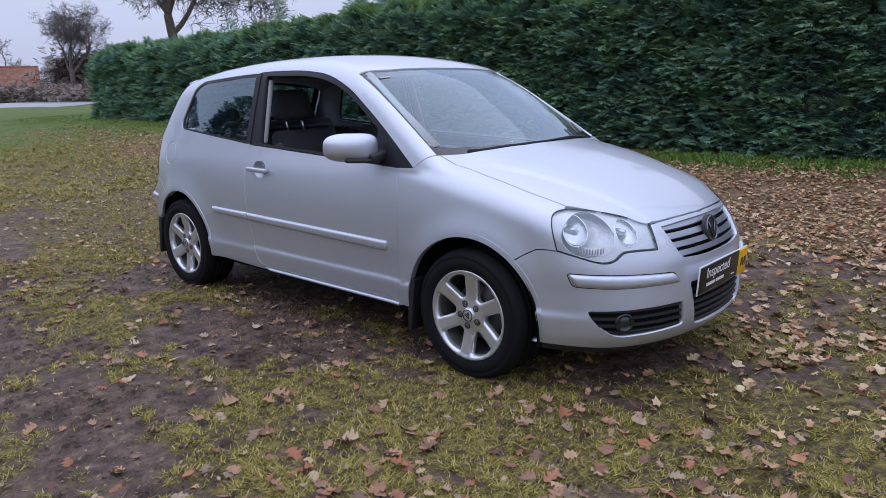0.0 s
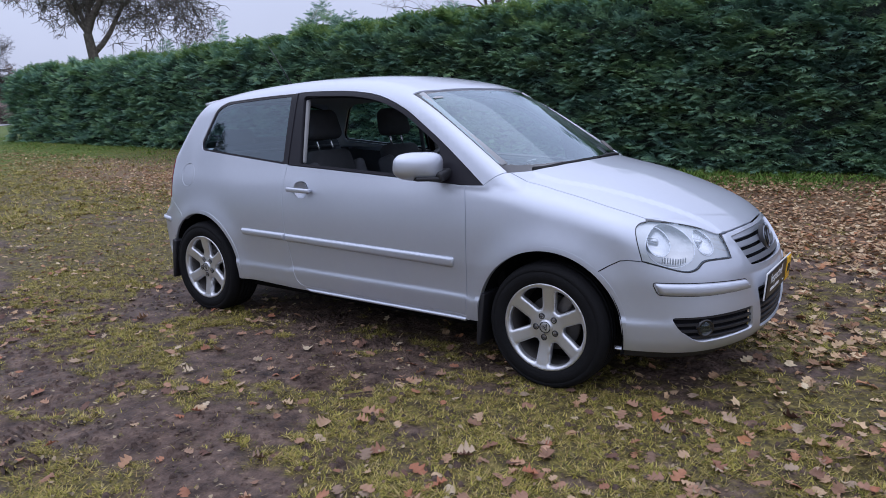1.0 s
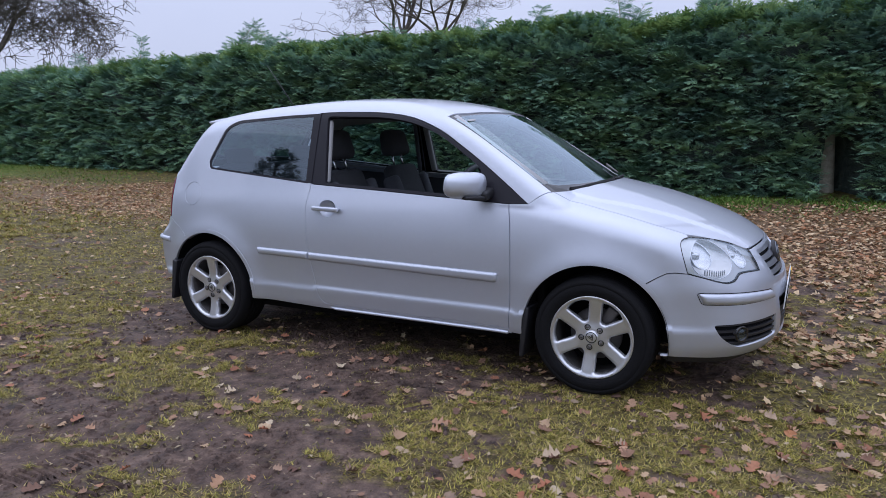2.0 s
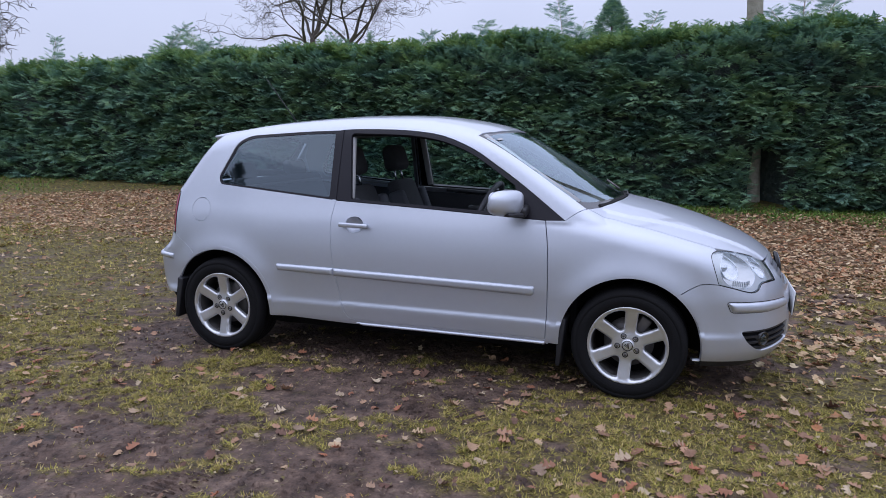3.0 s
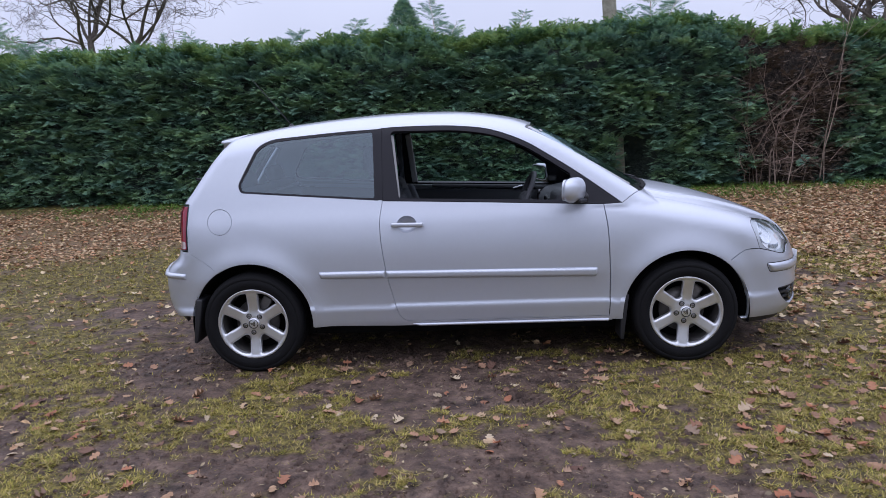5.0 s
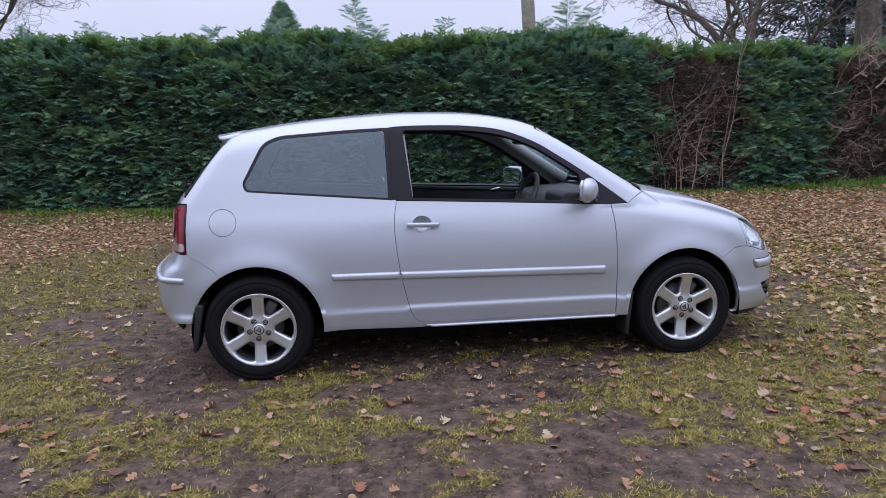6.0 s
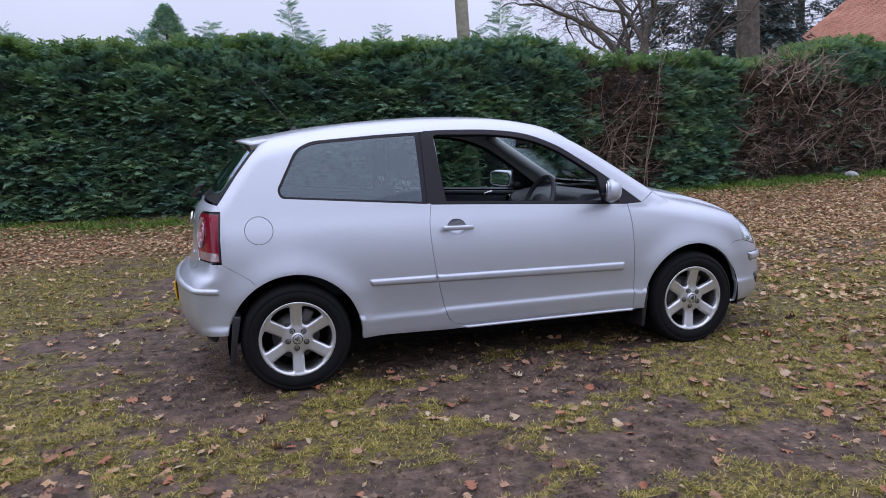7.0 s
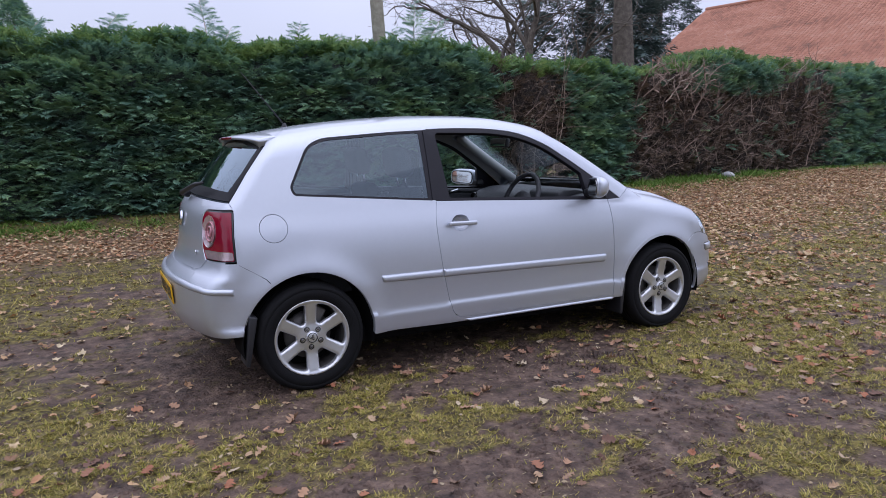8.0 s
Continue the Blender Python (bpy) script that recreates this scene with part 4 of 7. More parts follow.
for cx, a0, a1 in ((AXLE, 3, 178), (-AXLE, 4, 162)):
    lip_ring = [*arc(cx, WHEEL_Z, ARCH + 0.024, a0, a1, 60), *arc(cx, WHEEL_Z, ARCH + 0.001, a1, a0, 60)]
    sides("arch_lip", S(*lip_ring), [], around, PAINT, flip_around, step=0.010, gap=0.0, inset=-0.0024, depth=0.009, edge=0.012, label="rolled silver wheel arch lip")
sill_line = rounded([(0.803, 0.2700, 0.004), (0.803, 0.2530, 0.004), (-0.27, 0.2530, 0.004), (-0.31, 0.2690, 0.006)], 0.004)
sides("sill_edge", S(*dense(sill_line)), [], around, PAINT, flip_around, step=0.006, gap=0.0, inset=-0.012, depth=0.010, edge=0.01, puff=0.009, puff_width=0.012, label="bright rounded sill edge")
for s in (-1, 1):
    dish = lathe([(0.0, -0.030), (0.025, -0.028), (0.045, -0.018), (0.054, 0.0)], 32)
    done(dish, "handle_recess", PAINT, doors[0 if s < 0 else 1], pose(-0.318, 0.757 * s, 0.838, 90 if s < 0 else -90) @ Matrix.Diagonal((1.02, 0.89, 1, 1)))
    bar = block(0.182, 0.020, 0.026, 0.009, 4)
    done(bar, "door_handle", PAINT, doors[0 if s < 0 else 1], pose(-0.315, 0.783 * s, 0.8375, 0, 1), "silver pull handle")
    done(block(0.030, 0.024, 0.020, 0.006), "handle_foot", PAINT, doors[0 if s < 0 else 1], pose(-0.385, 0.768 * s, 0.8375))
    done(block(0.030, 0.024, 0.020, 0.006), "handle_foot", PAINT, doors[0 if s < 0 else 1], pose(-0.245, 0.768 * s, 0.8375))
for x0, z1, lean in ((0.885, 0.385, 4), (-1.556, 0.425, 9)):
    for s in (-1, 1):
        flap = block(0.022, 0.155, 0.262, 0.008, 3, taper=(1.9, 1.0))
        done(flap, "mud_flap", BLACK_TRIM, car, pose(x0, 0.703 * s, z1 - 0.111, 0, lean), "black rubber mud flap")

# ---- mirrors ----
def plate_shape(wide, tall, thick, radius):
    """A plate across x with rounded corners."""
    ring = rounded([(-wide / 2, -tall / 2), (wide / 2, -tall / 2), (wide / 2, tall / 2), (-wide / 2, tall / 2)], radius, 6)
    bm = bmesh.new()
    front = [bm.verts.new((-thick / 2, y, z)) for y, z in ring]
    back = [bm.verts.new((thick / 2, y, z)) for y, z in ring]
    bm.faces.new(front)
    bm.faces.new(back[::-1])
    for i in range(len(ring)):
        j = (i + 1) % len(ring)
        bm.faces.new((front[i], front[j], back[j], back[i]))
    return bm


def door_mirror(s):
    bm = bmesh.new()
    bmesh.ops.create_uvsphere(bm, u_segments=32, v_segments=20, radius=1)
    for v in bm.verts:
        x, y, z = v.co
        e = lambda a, k: math.copysign(abs(a) ** k, a)
        sx = 0.066 if x > 0 else 0.034
        slim = 1 - 0.30 * max(x, 0) ** 1.5
        v.co = Vector((e(x, 0.85) * sx * (1 - 0.10 * y * -s), e(y, 0.60) * 0.126 * slim, e(z, 0.62) * 0.071 * slim * (1 - 0.12 * y * s)))
    body = done(bm, "door_mirror", PAINT, car, pose(0.600, 0.855 * s, 1.005, 3 * s, 2.2, 25 * s) @ Matrix.Diagonal((0.86, 1.06, 0.96, 1)), "silver door mirror housing")
    done(plate_shape(0.212, 0.118, 0.012, 0.045), "mirror_rim", PAINT, body, pose(-0.029, 0, 0), smooth=False)
    done(plate_shape(0.200, 0.104, 0.006, 0.040), "mirror_surround", GLOSS_BLACK, body, pose(-0.0355, 0, 0), smooth=False)
    done(plate_shape(0.186, 0.092, 0.004, 0.036), "mirror_pane", MIRROR, body, pose(-0.0395, 0, 0), "mirror glass", smooth=False)
    done(block(0.085, 0.15, 0.022, 0.010), "mirror_underside", BLACK_TRIM, body, pose(0.020, -0.04 * s, -0.058))
    done(block(0.075, 0.115, 0.05, 0.016), "mirror_arm", BLACK_TRIM, car, pose(0.655, 0.745 * s, 0.958, 8 * -s), "black mirror foot")


door_mirror(-1)
door_mirror(1)

# ---- nose: lamps, grilles, badge, plate, mouldings ----
lamp_ring = np.concatenate([np.array(lamp_out), np.array(lamp_low)[1:], np.array(lamp_top)[::-1][:-1]])
MAIN, HIGH, DIP = (-0.703, 0.687), (-0.533, 0.688), (-0.752, 0.704)


def headlight(flip):
    turn = (lambda r: flip_u(np.asarray(r))) if flip else (lambda r: np.asarray(r))
    s = -1 if flip else 1
    lamp = panel("headlight", turn(lamp_ring), [], round_nose, LENS, car, step=0.03, gap=0.003, inset=0.003, depth=0.0, label="clear twin-reflector headlight")
    panel("lamp_gasket", turn(shrunk(dense(lamp_ring, 0.015), -0.0015)), [turn(shrunk(dense(lamp_ring, 0.015), 0.0025))], round_nose, GLOSS_BLACK, lamp, step=0.03, gap=0.0, inset=0.0015, depth=0.008, edge=0.015)
    main_hole, high_hole = circle(*MAIN, 0.110, 0.084, 44), circle(*HIGH, 0.049, 0.049, 32)
    panel("lamp_fascia", turn(shrunk(dense(lamp_ring, 0.015), 0.004)), [turn(main_hole), turn(high_hole)], round_nose, FASCIA, lamp, step=0.02, gap=0.0, inset=0.010, depth=0.0, edge=0.012, label="silver lamp surround")
    for (u, z), rx, rz, deep, sunk, mat in ((MAIN, 0.110, 0.084, 0.120, 0.010, SATIN), (HIGH, 0.049, 0.049, 0.050, 0.010, BOWL), (DIP, 0.050, 0.058, 0.046, 0.016, BOWL)):
        verts, faces, n, rows = [], [], 36, 9
        ring0 = round_nose(turn(circle(u, z, rx, rz, n)), sunk)
        mid = ring0.mean(0)
        back = mid + np.array((-deep, 0.012 * s, 0.0))
        for k in range(rows):
            t = k / (rows - 1)
            verts.append(back + (ring0 - mid) * (1 - t ** 2.2 * 0.96) + (mid - back) * (1 - t) ** 1.6)
        verts = np.concatenate(verts)
        for k in range(rows - 1):
            for i in range(n):
                j = (i + 1) % n
                faces.append((k * n + i, k * n + j, (k + 1) * n + j, (k + 1) * n + i))
        part("reflector", mesh_of("reflector", verts, faces, mat), lamp, "bright reflector bowl")
        hoop = [tuple(c) for c in np.concatenate([ring0, ring0[:1]])]
        done(tube(hoop, 0.0016 if mat is SATIN else 0.0024, 8), "reflector_ring", CHROME, lamp)
        if mat is BOWL:
            done(lathe([(0.0, 0.045), (0.010, 0.043), (0.013, 0.034), (0.013, 0.0)], 20), "bulb_shield", BOWL, lamp, Matrix.Translation(back) @ pose(0, 0, 0, 0, 90, 0))
    ribs = round_nose(turn(np.array([(-0.745 + 0.011 * k, 0.627 + 0.004 * math.cos(k * 0.5)) for k in range(10)])), 0.020)
    for c in ribs:
        done(block(0.006, 0.007, 0.030, 0.003, 2), "indicator_rib", BOWL, lamp, Matrix.Translation(c))
    return lamp


headlight(False)
headlight(True)


def grille(name, ring, count, inset, label, lip=0.016, only=None):
    """A dark backing behind an opening of the nose, with proud bars across it."""
    ring = np.asarray(ring)
    back = panel(name, shrunk(ring, -0.004), [], round_nose, LINER, car, step=0.035, gap=0.0, inset=inset, depth=0.0, label=label)
    lo, hi = ring[:, 1].min(), ring[:, 1].max()
    for k in range(count):
        z = lo + (hi - lo) * (k + 0.6) / count
        us = ring[:, 0]
        cross = []
        for (ax, az), (bx, bz) in zip(ring, np.roll(ring, -1, 0)):
            if (az > z) != (bz > z):
                cross.append(ax + (bx - ax) * (z - az) / (bz - az))
        if len(cross) < 2:
            continue
        u0, u1 = min(cross) + 0.002, max(cross) - 0.002
        bar = np.array([(u0, z - lip / 2), (u1, z - lip / 2), (u1, z + lip / 2), (u0, z + lip / 2)])
        panel("grille_bar", bar, [], round_nose, only or BLACK_TRIM, back, step=0.02, gap=0.0, inset=inset * 0.35, depth=inset * 0.6, edge=0.03)
    return back


main_grille = grille("radiator_grille", grille_ring, 4, 0.030, "black radiator grille with four slats", 0.021, SLAT)
grille("lower_grille", lower_ring, 7, 0.028, "black lower air intake", 0.011)
for flip in (False, True):
    r = flip_u(vent_ring) if flip else vent_ring
    vent = grille("fog_lamp_vent", r, 4, 0.026, "black side air intake with a fog lamp", 0.010)
    c = round_nose(np.array([(0.575 if flip else -0.575, 0.340)]), 0.012)[0]
    n = skin_normal(round_nose(np.array([(0.575 if flip else -0.575, 0.340)])))[0]
    turn = Vector(n).to_track_quat("Z", "Y").to_matrix().to_4x4()
    done(lathe([(0.0, -0.004), (0.032, -0.002), (0.036, 0.004), (0.044, 0.004), (0.048, -0.02)], 32), "fog_lamp", GLOSS_BLACK, vent, Matrix.Translation(c) @ turn @ Matrix.Diagonal((0.86, 0.86, 1, 1)), "round fog lamp")
    done(lathe([(0.0, 0.008), (0.02, 0.006), (0.033, 0.0)], 32), "fog_lens", TINTED, vent, Matrix.Translation(c) @ turn @ Matrix.Diagonal((0.80, 0.80, 1, 1)))
strip = rounded([(-0.795, 0.541, 0.014), (-0.600, 0.536, 0.05), (-0.357, 0.524, 0.012), (-0.325, 0.484, 0.010), (-0.600, 0.485, 0.05), (-0.772, 0.491, 0.014)], 0.01)
strip2 = shrunk(strip, -0.0035)
for r, r2 in ((strip, strip2), (flip_u(strip), flip_u(strip2))):
    panel("bumper_groove", r2, [r], round_nose, GLOSS_BLACK, front_bumper, step=0.03, gap=0.0, inset=-0.0012, depth=0.0, edge=0.01)
    panel("bumper_strip", r, [], round_nose, PAINT, front_bumper, step=0.0085, gap=0.0, inset=-0.016, depth=0.014, edge=0.01, puff=0.010, puff_width=0.016, label="silver protective strip")
done(lathe([(0.0465, 0.008), (0.0500, 0.013), (0.0545, 0.011), (0.056, 0.0)], 40), "badge", DARK_CHROME, main_grille, pose(1.983, 0.0, 0.648, 0, 76, 0) @ Matrix.Diagonal((1.0, 1.0, 1, 1)), "round dark badge with plain strokes")
done(lathe([(0.0, 0.0085), (0.057, 0.0085), (0.062, 0.004), (0.063, -0.010)], 40), "badge_field", BLACK_TRIM, main_grille, pose(1.982, 0.0, 0.648, 0, 76, 0))
for y0, y1 in ((-0.030, -0.004), (0.030, 0.004)):
    done(tube([(0.030, y0 * 1.1, 0.0105), (-0.036, y1, 0.0105)], 0.0038, 6), "badge_stroke", DARK_CHROME, main_grille, pose(1.983, 0.0, 0.648, 0, 76 + 180 * 0, 0) @ pose(0, 0, 0, 0, 0, 180))
plate = done(block(0.008, 0.525, 0.118, 0.004, 2), "front_plate", PLATE_BLACK, car, pose(2.054, 0.0, 0.470, 0, 4, 0), "black show plate with white lettering and a yellow end")
done(block(0.006, 0.535, 0.128, 0.005, 2), "plate_holder", LETTER, plate, pose(-0.004, 0, 0))
done(block(0.010, 0.105, 0.118, 0.003, 2), "plate_end", PLATE_YELLOW, plate, pose(0.0005, 0.21, 0.0))
for y, lean in ((0.190, 14), (0.206, -14), (0.224, 14), (0.240, -14)):
    done(block(0.002, 0.008, 0.042, 0.0), "end_mark", PLATE_BLACK, plate, pose(0.0062, y, 0.0, lean * -1), smooth=False)


def words(text, size, mat, parent, m, name="lettering"):
    data = bpy.data.curves.new(name, "FONT")
    data.body, data.size, data.extrude = text, size, 0.0006
    ob = new(name, data)
    bpy.context.view_layer.update()
    me = bpy.data.meshes.new_from_object(ob.evaluated_get(bpy.context.evaluated_depsgraph_get()))
    bpy.data.objects.remove(ob)
    me.materials.append(mat)
    ob = new(name, me)
    ob.parent, ob.matrix_basis = parent, m
    return ob


words("Inspected", 0.066, LETTER, plate, pose(0.0050, -0.205, 0.004, 90, 0, 90))
for y, w in ((-0.150, 0.09), (-0.050, 0.085)):
    done(block(0.002, w, 0.013, 0.0), "small_print", LETTER, plate, pose(0.0048, y, -0.026), smooth=False)
done(block(0.002, 0.035, 0.004, 0.0), "small_print", LETTER, plate, pose(0.0048, 0.10, -0.036), smooth=False)
lip_half = np.array([(-0.93, 0.238), (-0.80, 0.234), (-0.5, 0.228), (-0.25, 0.230), (0.0, 0.232), (0.0, 0.196), (-0.3, 0.192), (-0.6, 0.196), (-0.88, 0.205)])
lip = np.concatenate([lip_half[:5], flip_u(lip_half[:4]), flip_u(lip_half[5:])[0:3], lip_half[5:]])
panel("front_lip", lip, [], round_nose, BLACK_TRIM, car, step=0.03, gap=0.0, inset=0.012, depth=0.02, label="black lower lip of the bumper")

# ---- tail: lamps, spoiler, strip, plate, wiper ----
tail_ring = rounded([(-0.474, 0.934, 0.03), (-0.506, 0.974, 0.03), (-0.739, 0.977, 0.012), (-0.771, 0.725, 0.012), (-0.546, 0.722, 0.02), (-0.497, 0.775, 0.04)])
for flip in (False, True):
    t = (lambda r: flip_u(np.asarray(r))) if flip else (lambda r: np.asarray(r))
    low_ring = rounded([(-0.515, 0.772), (-0.552, 0.7275), (-0.7635, 0.7315), (-0.7575, 0.775)], 0.012)
    lamp = panel("tail_light", t(tail_ring), [t(circle(-0.572, 0.868, 0.070, 0.082, 36)), t(low_ring)], round_tail, RED_LENS, car, step=0.025, gap=0.005, hole_gap=0.0, inset=-0.002, depth=0.015, label="red tail light with pale round reversing lamp")
    bowl = panel("reversing_lamp", t(circle(-0.572, 0.868, 0.0695, 0.0815, 36)), [], round_tail, CLEAR_LENS, lamp, step=0.010, gap=0.0, inset=0.004, depth=0.0, puff=-0.012, puff_width=0.05)
    for rx, rz, thick, deep in ((0.066, 0.078, 0.0035, 0.001), (0.042, 0.049, 0.0050, 0.001), (0.020, 0.024, 0.006, 0.001)):
        hoop = round_tail(t(circle(-0.572, 0.868, rx, rz, 30)), deep)
        done(tube([tuple(c) for c in np.concatenate([hoop, hoop[:1]])], thick, 8), "lamp_ring", PINK_LENS, bowl, None, "pink inner ring")
    panel("indicator", t(shrunk(dense(low_ring, 0.01), 0.001)), [], round_tail, CLEAR_LENS, lamp, step=0.02, gap=0.0, inset=0.0, depth=0.0)
    panel("lamp_gasket", t(shrunk(dense(tail_ring, 0.012), -0.001)), [t(shrunk(dense(tail_ring, 0.012), 0.006))], round_tail, GLOSS_BLACK, lamp, step=0.02, gap=0.0, inset=0.001, depth=0.02, edge=0.012)
rebate = np.array([(0.0, 0.640), (-0.4, 0.640), (-0.70, 0.655), (-0.715, 0.735), (-0.4, 0.745), (0.0, 0.745)])
panel("boot_rebate", np.concatenate([rebate, flip_u(rebate)[1:-1]]), [], round_tail, PAINT, car, step=0.04, gap=0.0, inset=0.009, depth=0.0)
rear_strip = np.concatenate([np.array([(-0.770, 0.588), (-0.60, 0.606), (-0.40, 0.614), (0.0, 0.617)]), flip_u(np.array([(-0.770, 0.588), (-0.60, 0.606), (-0.40, 0.614)])), flip_u(np.array([(0.0, 0.583), (-0.40, 0.580), (-0.60, 0.574), (-0.770, 0.556)]))[0:3], np.array([(0.0, 0.583), (-0.40, 0.580), (-0.60, 0.574), (-0.770, 0.556)])])
panel("bumper_strip", rear_strip, [], round_tail, PAINT, rear_bumper, step=0.008, gap=0.0, inset=-0.014, depth=0.012, edge=0.012, puff=0.009, puff_width=0.014, label="silver protective strip")
# an added black strip stands for the shadow under the rear bumper
lower_half = np.array([(0.0, 0.332), (-0.4, 0.332), (-0.74, 0.338), (-0.70, 0.292), (-0.4, 0.280), (0.0, 0.280)])
panel("rear_shade_strip", np.concatenate([lower_half, flip_u(lower_half)[1:-1]]), [], round_tail, BLACK_TRIM, car, step=0.04, gap=0.0, inset=0.02, depth=0.02, label="black strip standing for the shade below the rear bumper")
rear_plate = done(block(0.008, 0.52, 0.111, 0.004, 2), "rear_plate", PLATE_YELLOW, car, pose(-1.861, 0.0, 0.505, 0, 5, 180), "yellow rear plate with black bars")
for k in range(7):
    done(block(0.002, 0.038, 0.072, 0.0), "plate_bar", PLATE_BLACK, rear_plate, pose(0.0048, -0.20 + 0.065 * k + (0.02 if k > 3 else 0), 0), smooth=False)


def spoiler():
    """A wing that carries the roof on past the tailgate glass."""
    verts, faces, n = [], [], 25
    for i in range(n):
        y = -0.530 + 1.06 * i / (n - 1)
        w = abs(y) / 0.530
        crown = float(from_above(np.array([(-1.30, y)]), -0.003)[0, 2])
        tip = -1.468 + 0.060 * w ** 2.5
        for x, drop in ((-1.298, 0.010), (-1.315, 0.0), (-1.39, 0.0), (tip, 0.0), (tip - 0.004, 0.009), (tip + 0.012, 0.018), (-1.40, 0.034 + 0.014 * w ** 3), (-1.34, 0.05 + 0.035 * w ** 3)):
            z = crown - 0.16 * (-1.30 - x) - drop
            verts.append((x, y, z))
    for i in range(n - 1):
        for j in range(8):
            faces.append((i * 8 + j, i * 8 + (j + 1) % 8, (i + 1) * 8 + (j + 1) % 8, (i + 1) * 8 + j))
    faces += [tuple(range(8))[::-1], tuple((n - 1) * 8 + j for j in range(8))]
    return part("roof_spoiler", mesh_of("roof_spoiler", verts, faces, PAINT), car, "silver roof spoiler")


wing_top = spoiler()
done(block(0.012, 0.30, 0.014, 0.004), "brake_light", RED_LENS, wing_top, pose(-1.468, 0, float(from_above(np.array([(-1.30, 0.0)]))[0, 2]) - 0.034), "red high-level brake light")
done(tube([(-1.70, 0.02, 1.035), (-1.735, 0.0, 1.045), (-1.69, -0.16, 1.095), (-1.665, -0.3, 1.11)], [0.022, 0.018, 0.012, 0.008], 8), "rear_wiper", BLACK_TRIM, car, None, "black rear wiper")
done(lathe([(0.0, 0.010), (0.04, 0.010), (0.045, 0.0)], 32), "tail_badge", CHROME, car, pose(-1.752, 0, 0.90, 0, -82, 0), "round chrome badge")
done(block(0.003, 0.05, 0.022, 0.0), "trim_badge", CHROME, car, pose(-1.735, -0.36, 0.745, 0, 0, -10), "small chrome lettering bar")
done(tube([(-1.45, -0.40, 0.268), (-1.70, -0.40, 0.258)], 0.021, 16), "exhaust_pipe", CHROME, car, None, "short steel exhaust tip")
aerial = done(lathe([(0.0, 0.03), (0.010, 0.028), (0.016, 0.012), (0.022, 0.0)], 16), "aerial", BLACK_TRIM, car, pose(-1.12, 0, 1.405), "thin black roof aerial")
done(tube([(0, 0, 0.02), (-0.24, 0, 0.325)], [0.004, 0.0022], 6), "aerial_rod", BLACK_TRIM, aerial)

# ---- wipers and scuttle ----
panel("scuttle", np.array([(1.132, 0.0), (1.122, -0.2), (1.088, -0.4), (1.045, -0.53), (1.030, -0.515), (1.066, -0.4), (1.101, -0.2), (1.111, 0.0), (1.101, 0.2), (1.066, 0.4), (1.030, 0.515), (1.045, 0.53), (1.088, 0.4), (1.122, 0.2)]), [], from_above, RUBBER, car, step=0.03, gap=0.0, inset=-0.001, depth=0.01, label="black plastic below the windscreen")
for ya, yb in ((0.46, 0.03),):
    pts = []
    for k in range(7):
        t = k / 6
        y = ya + (yb - ya) * t
        q = from_above(np.array([(1.134 - 0.30 * y * y - 0.006 * t, y)]), -0.004 - 0.006 * math.sin(t * math.pi))[0]
        pts.append(tuple(q))
    done(tube(pts, [0.007, 0.006, 0.006, 0.005, 0.005, 0.004, 0.004], 8), "wiper", BLACK_TRIM, car, None, "black windscreen wiper arm and blade")
for y in (0.42, 0.47):
    a = from_above(np.array([(1.10 - 0.30 * y * y, y)]), -0.012)[0]
    done(tube([tuple(a), (a[0] - 0.08, a[1] + 0.03, a[2] + 0.050)], 0.006, 8), "wiper_link", ALLOY_DIRTY, car)


# ---- cabin: seats, dashboard, steering wheel, mirror ----
def cushion(name, sx, sy, sz, m, parent, mat=SEAT, bevel=0.05, taper=(1, 1), label=""):
    return done(block(sx, sy, sz, bevel, 5, taper), name, mat, parent, m, label)


def front_seat(s):
    seat = cushion("front_seat", 0.50, 0.46, 0.16, pose(-0.12, 0.35 * s, 0.470, 0, -6), car, bevel=0.06, label="dark cloth front seat with headrest")
    cushion("seat_back", 0.13, 0.42, 0.55, pose(-0.252, 0, 0.332, 0, -14), seat, bevel=0.055, taper=(0.75, 0.86))
    for k in (-1, 1):
        cushion("side_bolster", 0.15, 0.075, 0.46, pose(-0.215, 0.195 * k, 0.30, 0, -14, -12 * k), seat, SEAT_SIDE, 0.035, (0.8, 0.8))
    cushion("headrest", 0.105, 0.295, 0.185, pose(-0.335, 0, 0.755, 0, -8), seat, bevel=0.045, taper=(0.9, 0.85))
    for k in (-1, 1):
        done(tube([(-0.312, 0.06 * k, 0.56), (-0.335, 0.06 * k, 0.72)], 0.0075, 8), "headrest_post", CHROME, seat, None, "chrome headrest post")
    return seat


front_seat(-1)
front_seat(1)
bench = cushion("rear_seat", 0.46, 1.20, 0.18, pose(-0.92, 0, 0.56, 0, -6), car, bevel=0.06, label="dark cloth rear bench")
cushion("bench_back", 0.14, 1.16, 0.52, pose(-0.28, 0, 0.28, 0, -18), bench, bevel=0.05)
for y in (-0.33, 0.33):
    cushion("rear_headrest", 0.08, 0.24, 0.12, pose(-0.37, y, 0.58, 0, -12), bench, bevel=0.035)
done(block(0.42, 1.02, 0.02, 0.008), "parcel_shelf", CABIN, car, pose(-1.42, 0, 1.00, 0, -2), "dark parcel shelf")


